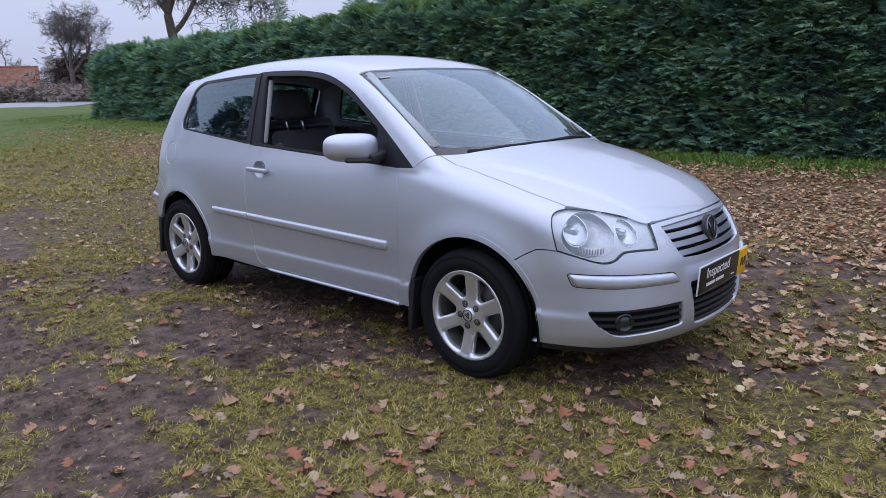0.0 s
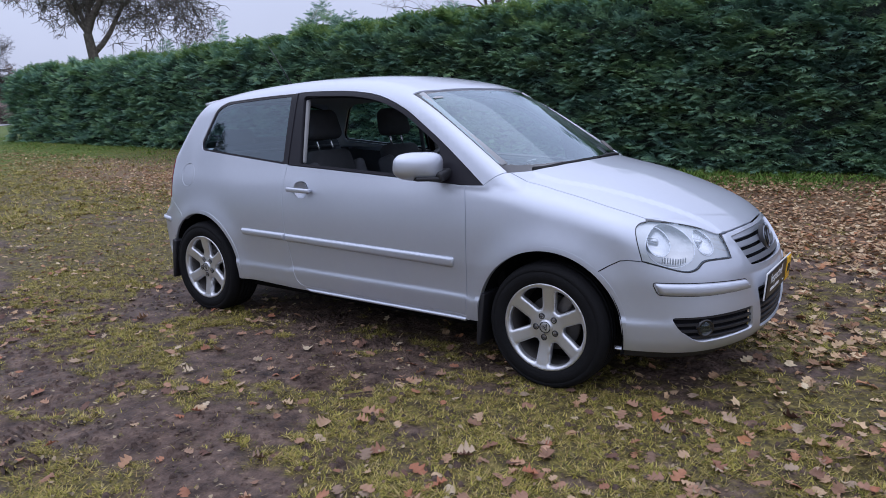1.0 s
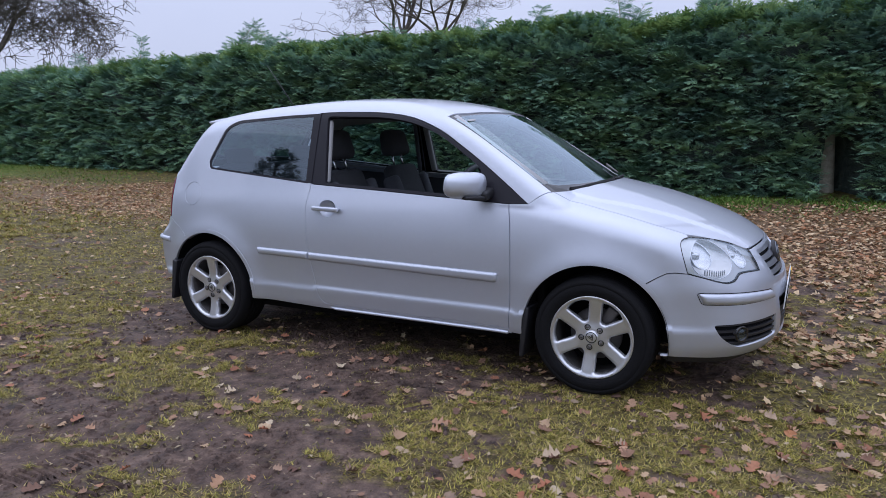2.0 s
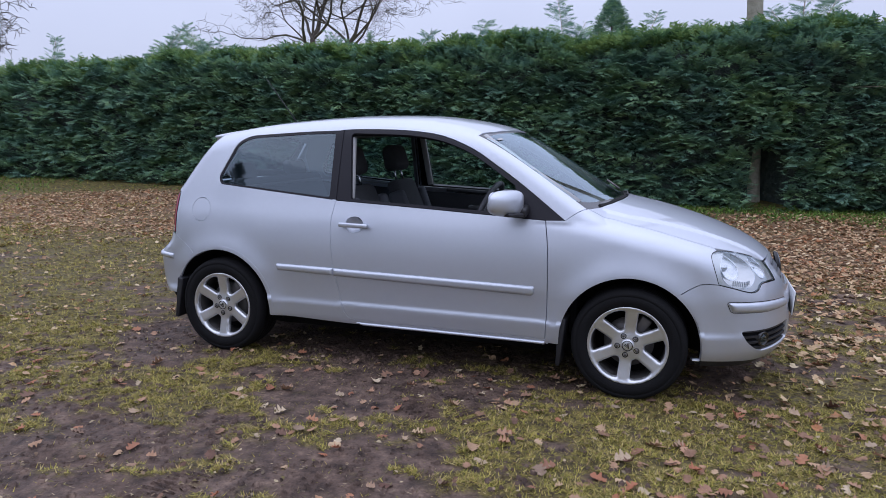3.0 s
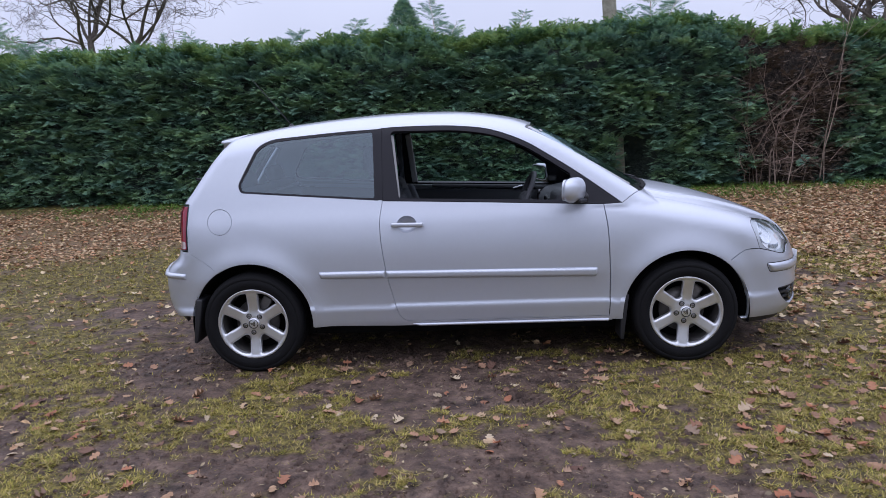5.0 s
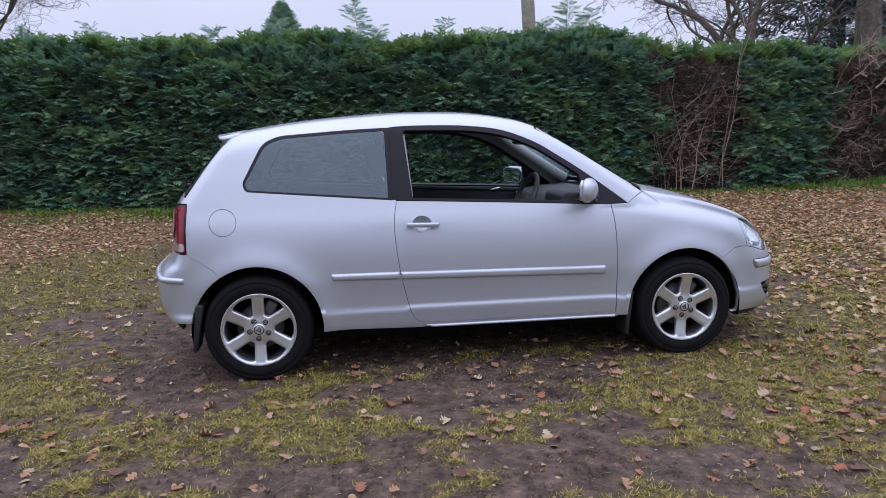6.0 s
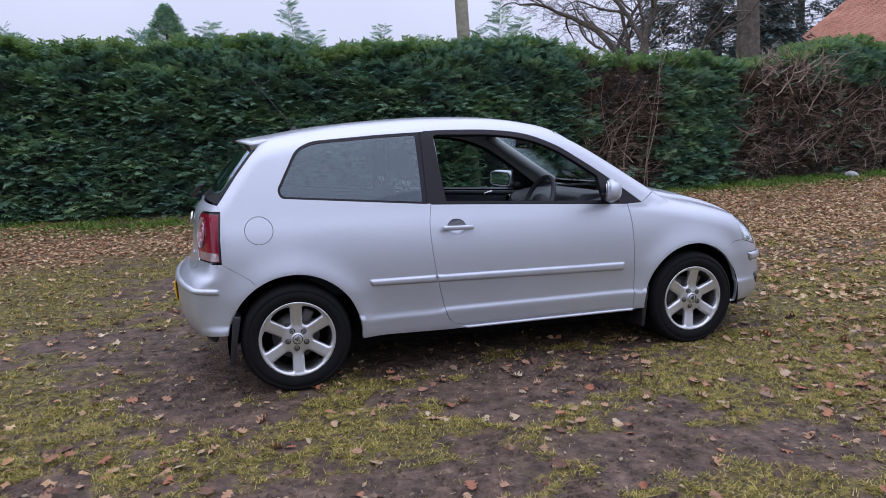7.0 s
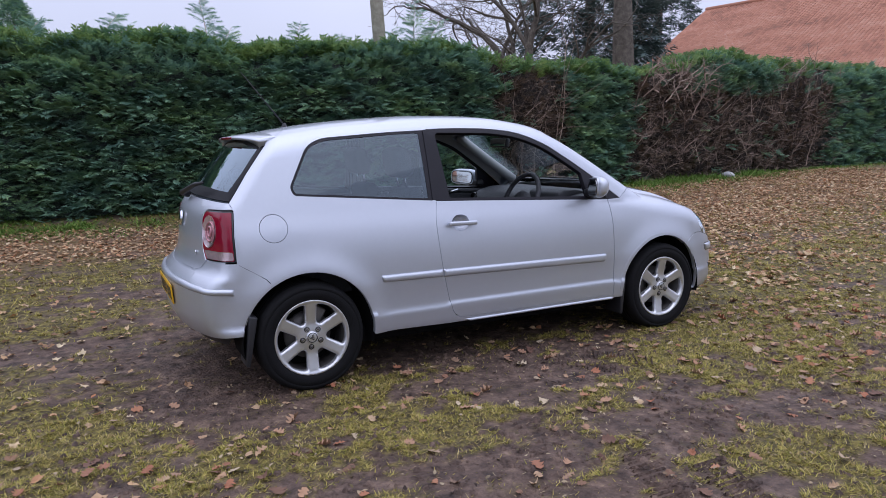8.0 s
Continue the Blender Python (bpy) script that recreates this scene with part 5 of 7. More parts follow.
def ridge(profile, y0, y1, inset=0.03, bevel=0.012):
    """A moulding of constant section across the car, its ends drawn in and its edges rounded."""
    bm = bmesh.new()
    mid_x, mid_z = sum(c[0] for c in profile) / len(profile), sum(c[1] for c in profile) / len(profile)
    rows = []
    for y, k in ((y0, 0.0), (y0 + inset, 1.0), (y1 - inset, 1.0), (y1, 0.0)):
        q = 0.90 + 0.10 * k
        rows.append([bm.verts.new((mid_x + (x - mid_x) * q, y, mid_z + (z - mid_z) * q)) for x, z in profile])
    for a, b in zip(rows, rows[1:]):
        for m in range(len(profile)):
            bm.faces.new((a[m], a[(m + 1) % len(profile)], b[(m + 1) % len(profile)], b[m]))
    bm.faces.new(rows[0])
    bm.faces.new(rows[-1])
    bmesh.ops.bevel(bm, geom=bm.edges[:], offset=bevel, segments=2, profile=0.5, affect="EDGES", clamp_overlap=True)
    return bm


dash = done(ridge([(-0.22, -0.18), (-0.20, 0.06), (-0.15, 0.115), (-0.04, 0.140), (0.18, 0.150), (0.26, 0.138), (0.20, -0.18)], -0.64, 0.64, 0.04, 0.02), "dashboard", CABIN, car, pose(0.74, 0, 0.800), "dark moulded dashboard")
done(ridge([(-0.205, 0.08), (-0.195, 0.150), (-0.15, 0.172), (-0.05, 0.168), (0.10, 0.145)], -0.53, -0.17, 0.05, 0.012), "instrument_hood", CABIN, dash)
for y in (-0.60, -0.12, 0.12, 0.60):
    done(lathe([(0.0, -0.01), (0.034, -0.01), (0.038, 0.004), (0.046, 0.004), (0.048, -0.01)], 24), "air_vent", GLOSS_BLACK, dash, pose(-0.198, y, 0.05, 0, -84))
done(block(0.03, 0.22, 0.20, 0.015), "centre_stack", GLOSS_BLACK, dash, pose(-0.205, 0, -0.06, 0, 4))
hoop = done(tube([(0.183 * math.cos(a), 0.183 * math.sin(a), 0.0) for a in np.linspace(0, 2 * math.pi, 41)], 0.0155, 12), "steering_wheel", CABIN, car, pose(0.358, -0.355, 0.905, 0, -66, 0), "black three-spoke steering wheel")
done(lathe([(0.0, 0.028), (0.05, 0.024), (0.068, 0.008), (0.07, -0.03)], 28), "wheel_boss", CABIN, hoop)
for a in (90, 270, 180):
    c, s = math.cos(radians(a)), math.sin(radians(a))
    done(tube([(0.05 * c, 0.05 * s, 0.0), (0.178 * c, 0.178 * s, 0.0)], [0.022, 0.013], 8), "wheel_spoke", CABIN, hoop)
done(tube([(0, 0, -0.02), (0, 0, -0.32)], 0.035, 12), "steering_column", CABIN, hoop)
glass_mirror = done(block(0.035, 0.22, 0.065, 0.015), "rear_view_mirror", CABIN, car, pose(0.42, 0.0, 1.285, 0, 8), "black interior mirror")
done(block(0.004, 0.20, 0.052, 0.012), "mirror_pane", MIRROR, glass_mirror, pose(-0.018, 0, 0))
done(tube([(0.0, 0, 0.02), (0.055, 0, 0.075)], 0.008, 8), "mirror_stem", CABIN, glass_mirror)
for s in (-1, 1):
    done(tube([(0.93, 0.625 * s, 0.985), (0.66, 0.585 * s, 1.155), (0.38, 0.525 * s, 1.33)], [0.036, 0.034, 0.032], 12), "screen_pillar_trim", PILLAR, car, None, "grey screen pillar trim")
    done(block(0.042, 0.028, 0.37, 0.01, 3), "pillar_lining", LINING, car, pose(-0.392, 0.622 * s, 1.155, 15 * s, -5), "pale plastic pillar trim")
    done(block(0.03, 0.02, 0.42, 0.008, 3), "seat_belt", SEAT_SIDE, car, pose(-0.47, 0.585 * s, 1.13, 9 * s, -2), "dark seat belt strap")


# ---- ground ----
def lattice(ix, iy, seed):
    h = (ix.astype(np.int64) * 374761393 + iy.astype(np.int64) * 668265263 + seed * 1442695041) & 0x7FFFFFFF
    h = ((h ^ (h >> 13)) * 1274126177) & 0x7FFFFFFF
    return ((h ^ (h >> 16)) & 0xFFFF) / 65535.0


def patches(x, y, size, seed=0, octaves=3):
    """Smooth noise from 0 to 1 over the plan."""
    total, amp, s = 0.0, 0.0, size
    for k in range(octaves):
        a, b = np.asarray(x) / s, np.asarray(y) / s
        ix, iy = np.floor(a), np.floor(b)
        fx, fy = a - ix, b - iy
        fx, fy = fx * fx * (3 - 2 * fx), fy * fy * (3 - 2 * fy)
        v = (lattice(ix, iy, seed + k) * (1 - fx) + lattice(ix + 1, iy, seed + k) * fx) * (1 - fy) + (lattice(ix, iy + 1, seed + k) * (1 - fx) + lattice(ix + 1, iy + 1, seed + k) * fx) * fy
        total, amp, s = total + v * 0.55 ** k, amp + 0.55 ** k, s * 0.47
    return total / amp


def ramp01(v, a, b):
    t = np.clip((v - a) / (b - a), 0, 1)
    return t * t * (3 - 2 * t)


hedge_line = curve((-60, 11.0), (-24, 7.4), (-10, 6.4), (-5, 6.05), (0, 5.85), (5, 5.75), (8, 5.95), (13, 6.5), (20, 7.3), (30, 8.5))


def lift(x, y):
    """The lie of the land: level by the car, rising gently to the hedge and on."""
    y = np.asarray(y, float)
    p = (np.sqrt(y * y + 0.2) + y) / 2
    rise = 0.0105 * p * p + 0.008 * p + 0.0022 * p * np.clip(x, 0, 12)
    rise = 0.50 - np.log1p(np.exp((0.50 - rise) * 14)) / 14
    return np.maximum(rise, 0) - 0.004


GREEN = [(1.35, -1.42, 0.55, 0.35), (1.95, -0.75, 0.6, 0.5), (2.5, 0.2, 0.6, 0.7), (-0.85, -1.55, 0.42, 0.22), (0.25, -2.35, 0.35, 0.2), (-1.85, -1.45, 0.35, 0.22), (-2.9, -0.4, 0.5, 0.35),
         (0.72, -1.53, 0.32, 0.16), (1.1, -1.05, 0.4, 0.16), (-2.2, -1.2, 0.3, 0.16), (-2.6, -0.65, 0.25, 0.2), (-1.45, -1.45, 0.3, 0.15), (0.85, -1.3, 0.3, 0.12), (-0.4, -2.05, 0.3, 0.15), (0.7, -2.5, 0.25, 0.12), (-2.6, 1.6, 0.7, 0.6), (-0.8, -0.78, 0.3, 0.1)]
BARE = [(0.5, -1.72, 0.28, 0.2), (0.95, -2.2, 0.4, 0.16), (-0.05, -2.1, 0.35, 0.12), (0.3, -0.95, 0.7, 0.22), (-0.3, -1.15, 0.45, 0.2), (-0.7, -2.0, 0.3, 0.12), (-1.33, -1.5, 0.14, 0.16), (1.74, -0.6, 0.22, 0.16),
        (-1.58, 0.2, 0.35, 0.8), (-2.1, -0.5, 0.28, 0.3), (-1.6, -0.75, 0.4, 0.25), (0.0, -1.4, 0.3, 0.2), (0.25, -1.75, 0.3, 0.14), (-1.0, -2.05, 0.3, 0.14), (1.1, -2.15, 0.3, 0.14), (-2.3, 0.8, 0.6, 0.25), (0.0, 0.1, 1.6, 0.8)]


def grassy(x, y):
    """How much grass grows at a place, from 0 (mud) to 1."""
    x, y = np.asarray(x, float), np.asarray(y, float)
    v = 0.49 + 1.5 * (patches(x, y * 1.3, 0.55, 3, 4) - 0.5) + 1.7 * (patches(x, y * 1.5, 0.17, 37, 3) - 0.5) + 0.8 * (patches(x, y * 1.4, 0.06, 39, 2) - 0.5) + 0.5 * (patches(x, y, 2.4, 9, 2) - 0.5)
    for cx, cy, rx, ry in GREEN:
        v = v + 0.42 * np.exp(-((x - cx) / rx) ** 2 - ((y - cy) / ry) ** 2)
    for cx, cy, rx, ry in BARE:
        v = v - 0.45 * np.exp(-((x - cx) / rx) ** 2 - ((y - cy) / ry) ** 2)
    v = v + 0.30 * ramp01(x - 0.3 * y, 1.1, 2.1) * (1 - ramp01(y, -0.6, 0.2))
    v = v + 0.34 * ramp01(-x, 1.9, 3.2) * ramp01(y, -1.6, -0.6)
    v = v + 0.35 * ramp01(y, 2.0, 4.0) + 0.5 * ramp01(-x, 7, 11)
    v = v + 0.45 * ramp01(x, 2.2, 3.4) * ramp01(y, -0.8, 0.2)
    return ramp01(v, 0.32, 0.80)


def littered(x, y):
    """How thickly dead leaves lie at a place, from 0 to 1."""
    x, y = np.asarray(x, float), np.asarray(y, float)
    gap = hedge_line(x) - y
    near_car = ramp01(x, -5.0, -2.5) * (1 - ramp01(x, -0.3, 0.8))
    end = 1.1 * ramp01(-x, 6, 10)
    band = ramp01(gap, 0.15 + 0.35 * near_car + end, 0.7 + 0.35 * near_car + end) * (1 - ramp01(gap, 2.6 - 0.9 * near_car, 4.2 - 1.5 * near_car)) * ramp01(x, -22, -17)
    right = ramp01(x, 2.4, 5.0) * ramp01(y, -0.8, 1.5) * ramp01(gap, 0.4, 1.1) * (1 - 0.72 * ramp01(gap, 3.0, 4.4))
    return np.clip(np.maximum(band * 0.95, right * 0.75) * (0.45 + 0.9 * patches(x, y, 0.8, 21, 3)), 0, 1)


def spread_line(lo, hi, near, step, grow):
    """Coordinates with even steps close by, ever wider ones further off."""
    out = list(np.arange(-near, near + 1e-6, step))
    s, v = step, near
    while v < hi:
        s *= grow
        v += s
        out.append(v)
    s, v = step, -near
    while v > lo:
        s *= grow
        v -= s
        out.insert(0, v)
    return np.array(out)


gx_line, gy_line = spread_line(-900, 900, 3.4, 0.045, 1.085), spread_line(-900, 900, 3.0, 0.04, 1.085)
GX, GY = np.meshgrid(gx_line, gy_line)
near_fade = np.exp(-(np.hypot(GX, GY + 1) / 9) ** 2)
grass_at = grassy(GX, GY)
tracks = 0
for y0, lean, ph in ((-1.0, 0.05, 0.0), (-2.15, 0.12, 1.0), (1.15, -0.02, 2.0), (-2.75, 0.1, 0.6)):
    d = GY - y0 - lean * GX - 0.06 * np.sin(GX * 1.3 + ph)
    tread = 0.006 * np.sign(np.sin(GX * 2 * np.pi / 0.045 + np.abs(d) * 60)) * (np.abs(d) < 0.085)
    tracks = tracks - 0.016 * np.exp(-(d / 0.085) ** 2) + 0.012 * np.exp(-((np.abs(d) - 0.14) / 0.035) ** 2) + tread * (1 - grass_at)
GZ = lift(GX, GY) + near_fade * (0.016 * (patches(GX, GY, 0.30, 31, 4) - 0.5) + 0.05 * (patches(GX, GY, 1.4, 41, 2) - 0.5) + 0.006 * grass_at + tracks * ramp01(patches(GX, GY, 0.9, 55, 2), 0.35, 0.6))
for wx in (AXLE, -AXLE):
    for wy in (-0.68, 0.68):
        k = np.exp(-((GX - wx) / 0.22) ** 2 - ((GY - wy) / 0.20) ** 2)
        GZ = GZ * (1 - k) + 0.003 * k
nx, ny = len(gx_line), len(gy_line)
gi = np.arange(nx * ny).reshape(ny, nx)
quads = np.stack([gi[:-1, :-1], gi[:-1, 1:], gi[1:, 1:], gi[1:, :-1]], -1).reshape(-1, 4)


def quick_mesh(name, verts, faces, mat, smooth=False):
    """A mesh from arrays, all faces with the same number of corners."""
    me = bpy.data.meshes.new(name)
    k = faces.shape[1]
    me.vertices.add(len(verts))
    me.vertices.foreach_set("co", np.asarray(verts, np.float32).ravel())
    me.loops.add(faces.size)
    me.loops.foreach_set("vertex_index", np.asarray(faces, np.int32).ravel())
    me.polygons.add(len(faces))
    me.polygons.foreach_set("loop_start", np.arange(0, faces.size, k, dtype=np.int32))
    me.polygons.foreach_set("use_smooth", np.full(len(faces), smooth))
    me.materials.append(mat)
    me.update(calc_edges=True)
    return me


ground_mesh = quick_mesh("ground", np.stack([GX, GY, GZ], -1).reshape(-1, 3), quads, GROUND, True)
for key, values in (("grass", grass_at * 0.85), ("litter", littered(GX, GY) * 0.75), ("field", 0.9 * ramp01(-GX + 3 * patches(GX, GY, 2.0, 71, 3), 13, 17))):
    layer = ground_mesh.attributes.new(key, "FLOAT", "POINT")
    layer.data.foreach_set("value", values.astype(np.float32).ravel())
ground = tagged(new("ground", ground_mesh), "muddy grass with tyre marks and moss", "ground", kind="structure")


def height(x, y):
    """The ground's height at places, read off its grid."""
    x, y = np.asarray(x, float), np.asarray(y, float)
    i = np.clip(np.searchsorted(gx_line, x) - 1, 0, nx - 2)
    j = np.clip(np.searchsorted(gy_line, y) - 1, 0, ny - 2)
    a, b = (x - gx_line[i]) / (gx_line[i + 1] - gx_line[i]), (y - gy_line[j]) / (gy_line[j + 1] - gy_line[j])
    return (GZ[j, i] * (1 - a) + GZ[j, i + 1] * a) * (1 - b) + (GZ[j + 1, i] * (1 - a) + GZ[j + 1, i + 1] * a) * b


rng = np.random.default_rng(7)


def strewn(template_v, template_f, x, y, z, turn, tilt, pitch, size):
    """Many copies of a small shape, turned and tilted, as arrays of points and faces."""
    n, k = len(x), len(template_v)
    ct, st, ca, sa, cb, sb = np.cos(turn), np.sin(turn), np.cos(tilt), np.sin(tilt), np.cos(pitch), np.sin(pitch)
    p = np.asarray(template_v)[None] * np.asarray(size)[:, None, None]
    px, py, pz = p[..., 0], p[..., 1], p[..., 2]
    py, pz = py * ca[:, None] - pz * sa[:, None], py * sa[:, None] + pz * ca[:, None]
    px, pz = px * cb[:, None] + pz * sb[:, None], -px * sb[:, None] + pz * cb[:, None]
    px, py = px * ct[:, None] - py * st[:, None], px * st[:, None] + py * ct[:, None]
    v = np.stack([px + x[:, None], py + y[:, None], pz + z[:, None]], -1).reshape(-1, 3)
    f = (np.asarray(template_f)[None] + (np.arange(n) * k)[:, None, None]).reshape(-1, np.asarray(template_f).shape[1])
    return v, f


# ---- short trampled grass ----
def thinning(x, y):
    """1 round the car; the loose cover thins out unevenly into the clearing."""
    n = 0.7 * (patches(x, y, 0.6, 44, 2) - 0.5)
    return (1 - ramp01(-y + n, 2.5, 3.3)) * (1 - ramp01(np.abs(x) + n, 2.9, 3.5) * ramp01(-y, 0.6, 1.3))


def blades(count, x0, x1, y0, y1, tall, wide, mat, name, label, density):
    x, y = rng.uniform(x0, x1, count), rng.uniform(y0, y1, count)
    keep = rng.random(count) < density(x, y)
    x, y = x[keep], y[keep]
    n = len(x)
    v, f = np.array([(-0.6 * wide / tall, 0, 0), (0.6 * wide / tall, 0.05, 0), (0.0, 1.0, 0.62)]), np.array([(0, 1, 2)])
    z = height(x, y) - 0.003
    verts, faces = strewn(v, f, x, y, z, rng.uniform(0, 6.28, n), rng.uniform(-0.80, 0.30, n), np.zeros(n), tall * rng.uniform(0.4, 1.5, n))
    return tagged(new(name, quick_mesh(name, verts, faces, mat)), label, "grass", kind="stuff")


def tuft(x, y):
    return (1 - 0.7 * littered(x, y)) * ramp01(grassy(x, y), 0.08, 0.75) * (0.38 + 0.62 * ramp01(patches(x, y, 0.10, 77, 3), 0.38, 0.60)) + 0.02


blades(560000, -3.6, 3.6, -3.4, -0.55, 0.019, 0.0038, BLADE, "near_grass", "short trampled yellow-green grass on mud", lambda x, y: tuft(x, y) * thinning(x, y))
blades(200000, -7.0, 8.0, -0.6, 3.5, 0.026, 0.0055, BLADE, "far_grass", "short trampled yellow-green grass on mud", tuft)
blades(60000, -16.0, -6.0, -3.0, 5.0, 0.042, 0.010, BLADE, "distant_grass", "rough grass strewn with dead leaves", tuft)
blades(90000, -20.0, 16.0, 2.0, 9.0, 0.040, 0.010, BLADE, "distant_grass", "rough grass strewn with dead leaves", lambda x, y: tuft(x, y) * (hedge_line(x) - y > 0.1))
blades(90000, -26.0, 20.0, 4.6, 8.5, 0.060, 0.013, VERGE, "verge_grass", "green grass along the foot of the hedge", lambda x, y: np.exp(-((hedge_line(x) - y - 0.30) / (0.38 + 1.2 * ramp01(-x, 6, 11))) ** 2) * ramp01(patches(x, y, 0.9, 63, 2) + 0.12 * ramp01(x, 1, 5), 0.30, 0.60))
blades(26000, 6.0, 10.5, 4.8, 6.5, 0.12, 0.013, VERGE, "verge_grass", "green grass along the foot of the hedge", lambda x, y: np.exp(-((hedge_line(x) - y - 0.30) / 0.26) ** 2) * ramp01(patches(x, y, 0.5, 67, 2), 0.35, 0.6))
blades(60000, -6.0, 1.5, 4.4, 6.3, 0.065, 0.013, VERGE, "verge_grass", "green grass along the foot of the hedge", lambda x, y: np.exp(-((hedge_line(x) - y - 0.45) / 0.42) ** 2) * ramp01(patches(x, y, 0.6, 61, 2), 0.32, 0.60))
blades(95000, 1.0, 14.0, 4.4, 7.2, 0.065, 0.014, VERGE, "verge_grass", "green grass along the foot of the hedge", lambda x, y: np.exp(-((hedge_line(x) - y - 0.36) / 0.42) ** 2) * ramp01(patches(x, y, 0.7, 65, 2), 0.30, 0.60))
blades(80000, -26.0, -8.0, -1.0, 8.0, 0.028, 0.010, VERGE, "field_grass", "green grass of the open field", lambda x, y: ramp01(-x, 9, 16) * (hedge_line(x) - y > 0.2))


def tussock(seed, count=19):
    """A matted tuft, about 2 across: bent blades that fan out and lie over one another."""
    r = random.Random(seed)
    lay_to, v, f = r.uniform(0, 6.28), [], []
    for i in range(count):
        a = r.uniform(0, 6.28) if i % 3 else lay_to + r.uniform(-0.7, 0.7)
        q, root = r.uniform(0, 6.28), 0.55 * r.random() ** 0.7
        c = np.array((root * math.cos(q), root * math.sin(q), 0.02))
        d = np.array((math.cos(a), math.sin(a), 0.0))
        w = np.array((-d[1], d[0], 0.0)) * r.uniform(0.045, 0.085)
        tip = c + d * r.uniform(0.45, 1.0) + np.array((0, 0, r.uniform(0.08, 0.62) * (1.1 - root)))
        k = len(v)
        v += [c - w, c + w, tip]
        f.append((k, k + 1, k + 2))
    return np.array(v), np.array(f)


def tussocks(count, x0, x1, y0, y1, size, name, density):
    """Matted tufts that stand a little proud of the mud."""
    all_v, all_f, base = [], [], 0
    for seed in range(5):
        x, y = rng.uniform(x0, x1, count // 5), rng.uniform(y0, y1, count // 5)
        keep = rng.random(len(x)) < density(x, y)
        x, y = x[keep], y[keep]
        n = len(x)
        v, f = tussock(seed)
        a, b = strewn(v, f, x, y, height(x, y) - 0.002, rng.uniform(0, 6.28, n), np.zeros(n), np.zeros(n), size * rng.uniform(0.5, 1.4, n))
        all_v.append(a)
        all_f.append(b + base)
        base += len(a)
    return tagged(new(name, quick_mesh(name, np.concatenate(all_v), np.concatenate(all_f), BLADE)), "matted tufts of short yellow-green grass", "grass", kind="stuff")


def clumped(x, y):
    return (1 - 0.85 * littered(x, y)) * ramp01(grassy(x, y), 0.25, 0.85) * ramp01(patches(x, y * 1.3, 0.13, 79, 3), 0.40, 0.62)


tussocks(26000, -3.4, 3.4, -3.2, -0.5, 0.034, "grass_tufts", lambda x, y: clumped(x, y) * thinning(x, y))
tussocks(11000, -7.0, 8.0, -0.5, 3.6, 0.042, "grass_tufts", clumped)
tussocks(4500, 1.2, 4.2, -0.5, 2.6, 0.032, "grass_tufts", clumped)
tussocks(7000, 3.0, 12.0, 0.0, 5.6, 0.075, "grass_tufts", clumped)
tussocks(9000, -15.0, -6.0, -3.0, 4.6, 0.085, "grass_tufts", clumped)


# ---- tread marks pressed into the mud ----
def tread_marks(x0, y0, x1, y1):
    """Rows of slanting ribs that a tyre has left, low ridges that sink into the mud at their ends."""
    length, heading = math.hypot(x1 - x0, y1 - y0), math.atan2(y1 - y0, x1 - x0)
    rib = np.array([(-0.5, -0.008, -0.004), (-0.5, 0.008, -0.004), (0.5, 0.008, -0.004), (0.5, -0.008, -0.004), (-0.42, 0, 0.012), (0.42, 0, 0.012)])
    rib[:, 0] *= 0.17
    quads4 = np.array([(0, 3, 5, 4), (1, 4, 5, 2), (0, 4, 1, 1), (3, 2, 5, 5)])
    n = int(length / 0.032)
    a, row = np.arange(n) * 0.032, rng.uniform(-0.01, 0.01, n)
    keep = rng.random(len(a)) < 0.9
    a, row = a[keep], row[keep]
    x, y = x0 + a * math.cos(heading) - row * math.sin(heading), y0 + a * math.sin(heading) + row * math.cos(heading)
    verts, faces = strewn(rib, quads4[:2], x, y, height(x, y) + rng.uniform(-0.002, 0.002, len(x)), heading + math.pi / 2 + 0.35 + rng.normal(0, 0.04, len(x)), np.zeros(len(x)), np.zeros(len(x)), rng.uniform(0.85, 1.2, len(x)))
    return tagged(new("tread_marks", quick_mesh("tread_marks", verts, faces, GROUND)), "ribbed tyre tread marks in brown mud", "tyre marks", kind="stuff")


tread_marks(0.38, -1.44, 0.10, -0.92)
tread_marks(0.60, -1.36, 0.36, -0.98)
tread_marks(-0.30, -2.22, -0.46, -2.65)
tread_marks(-0.10, -2.42, -0.24, -2.85)


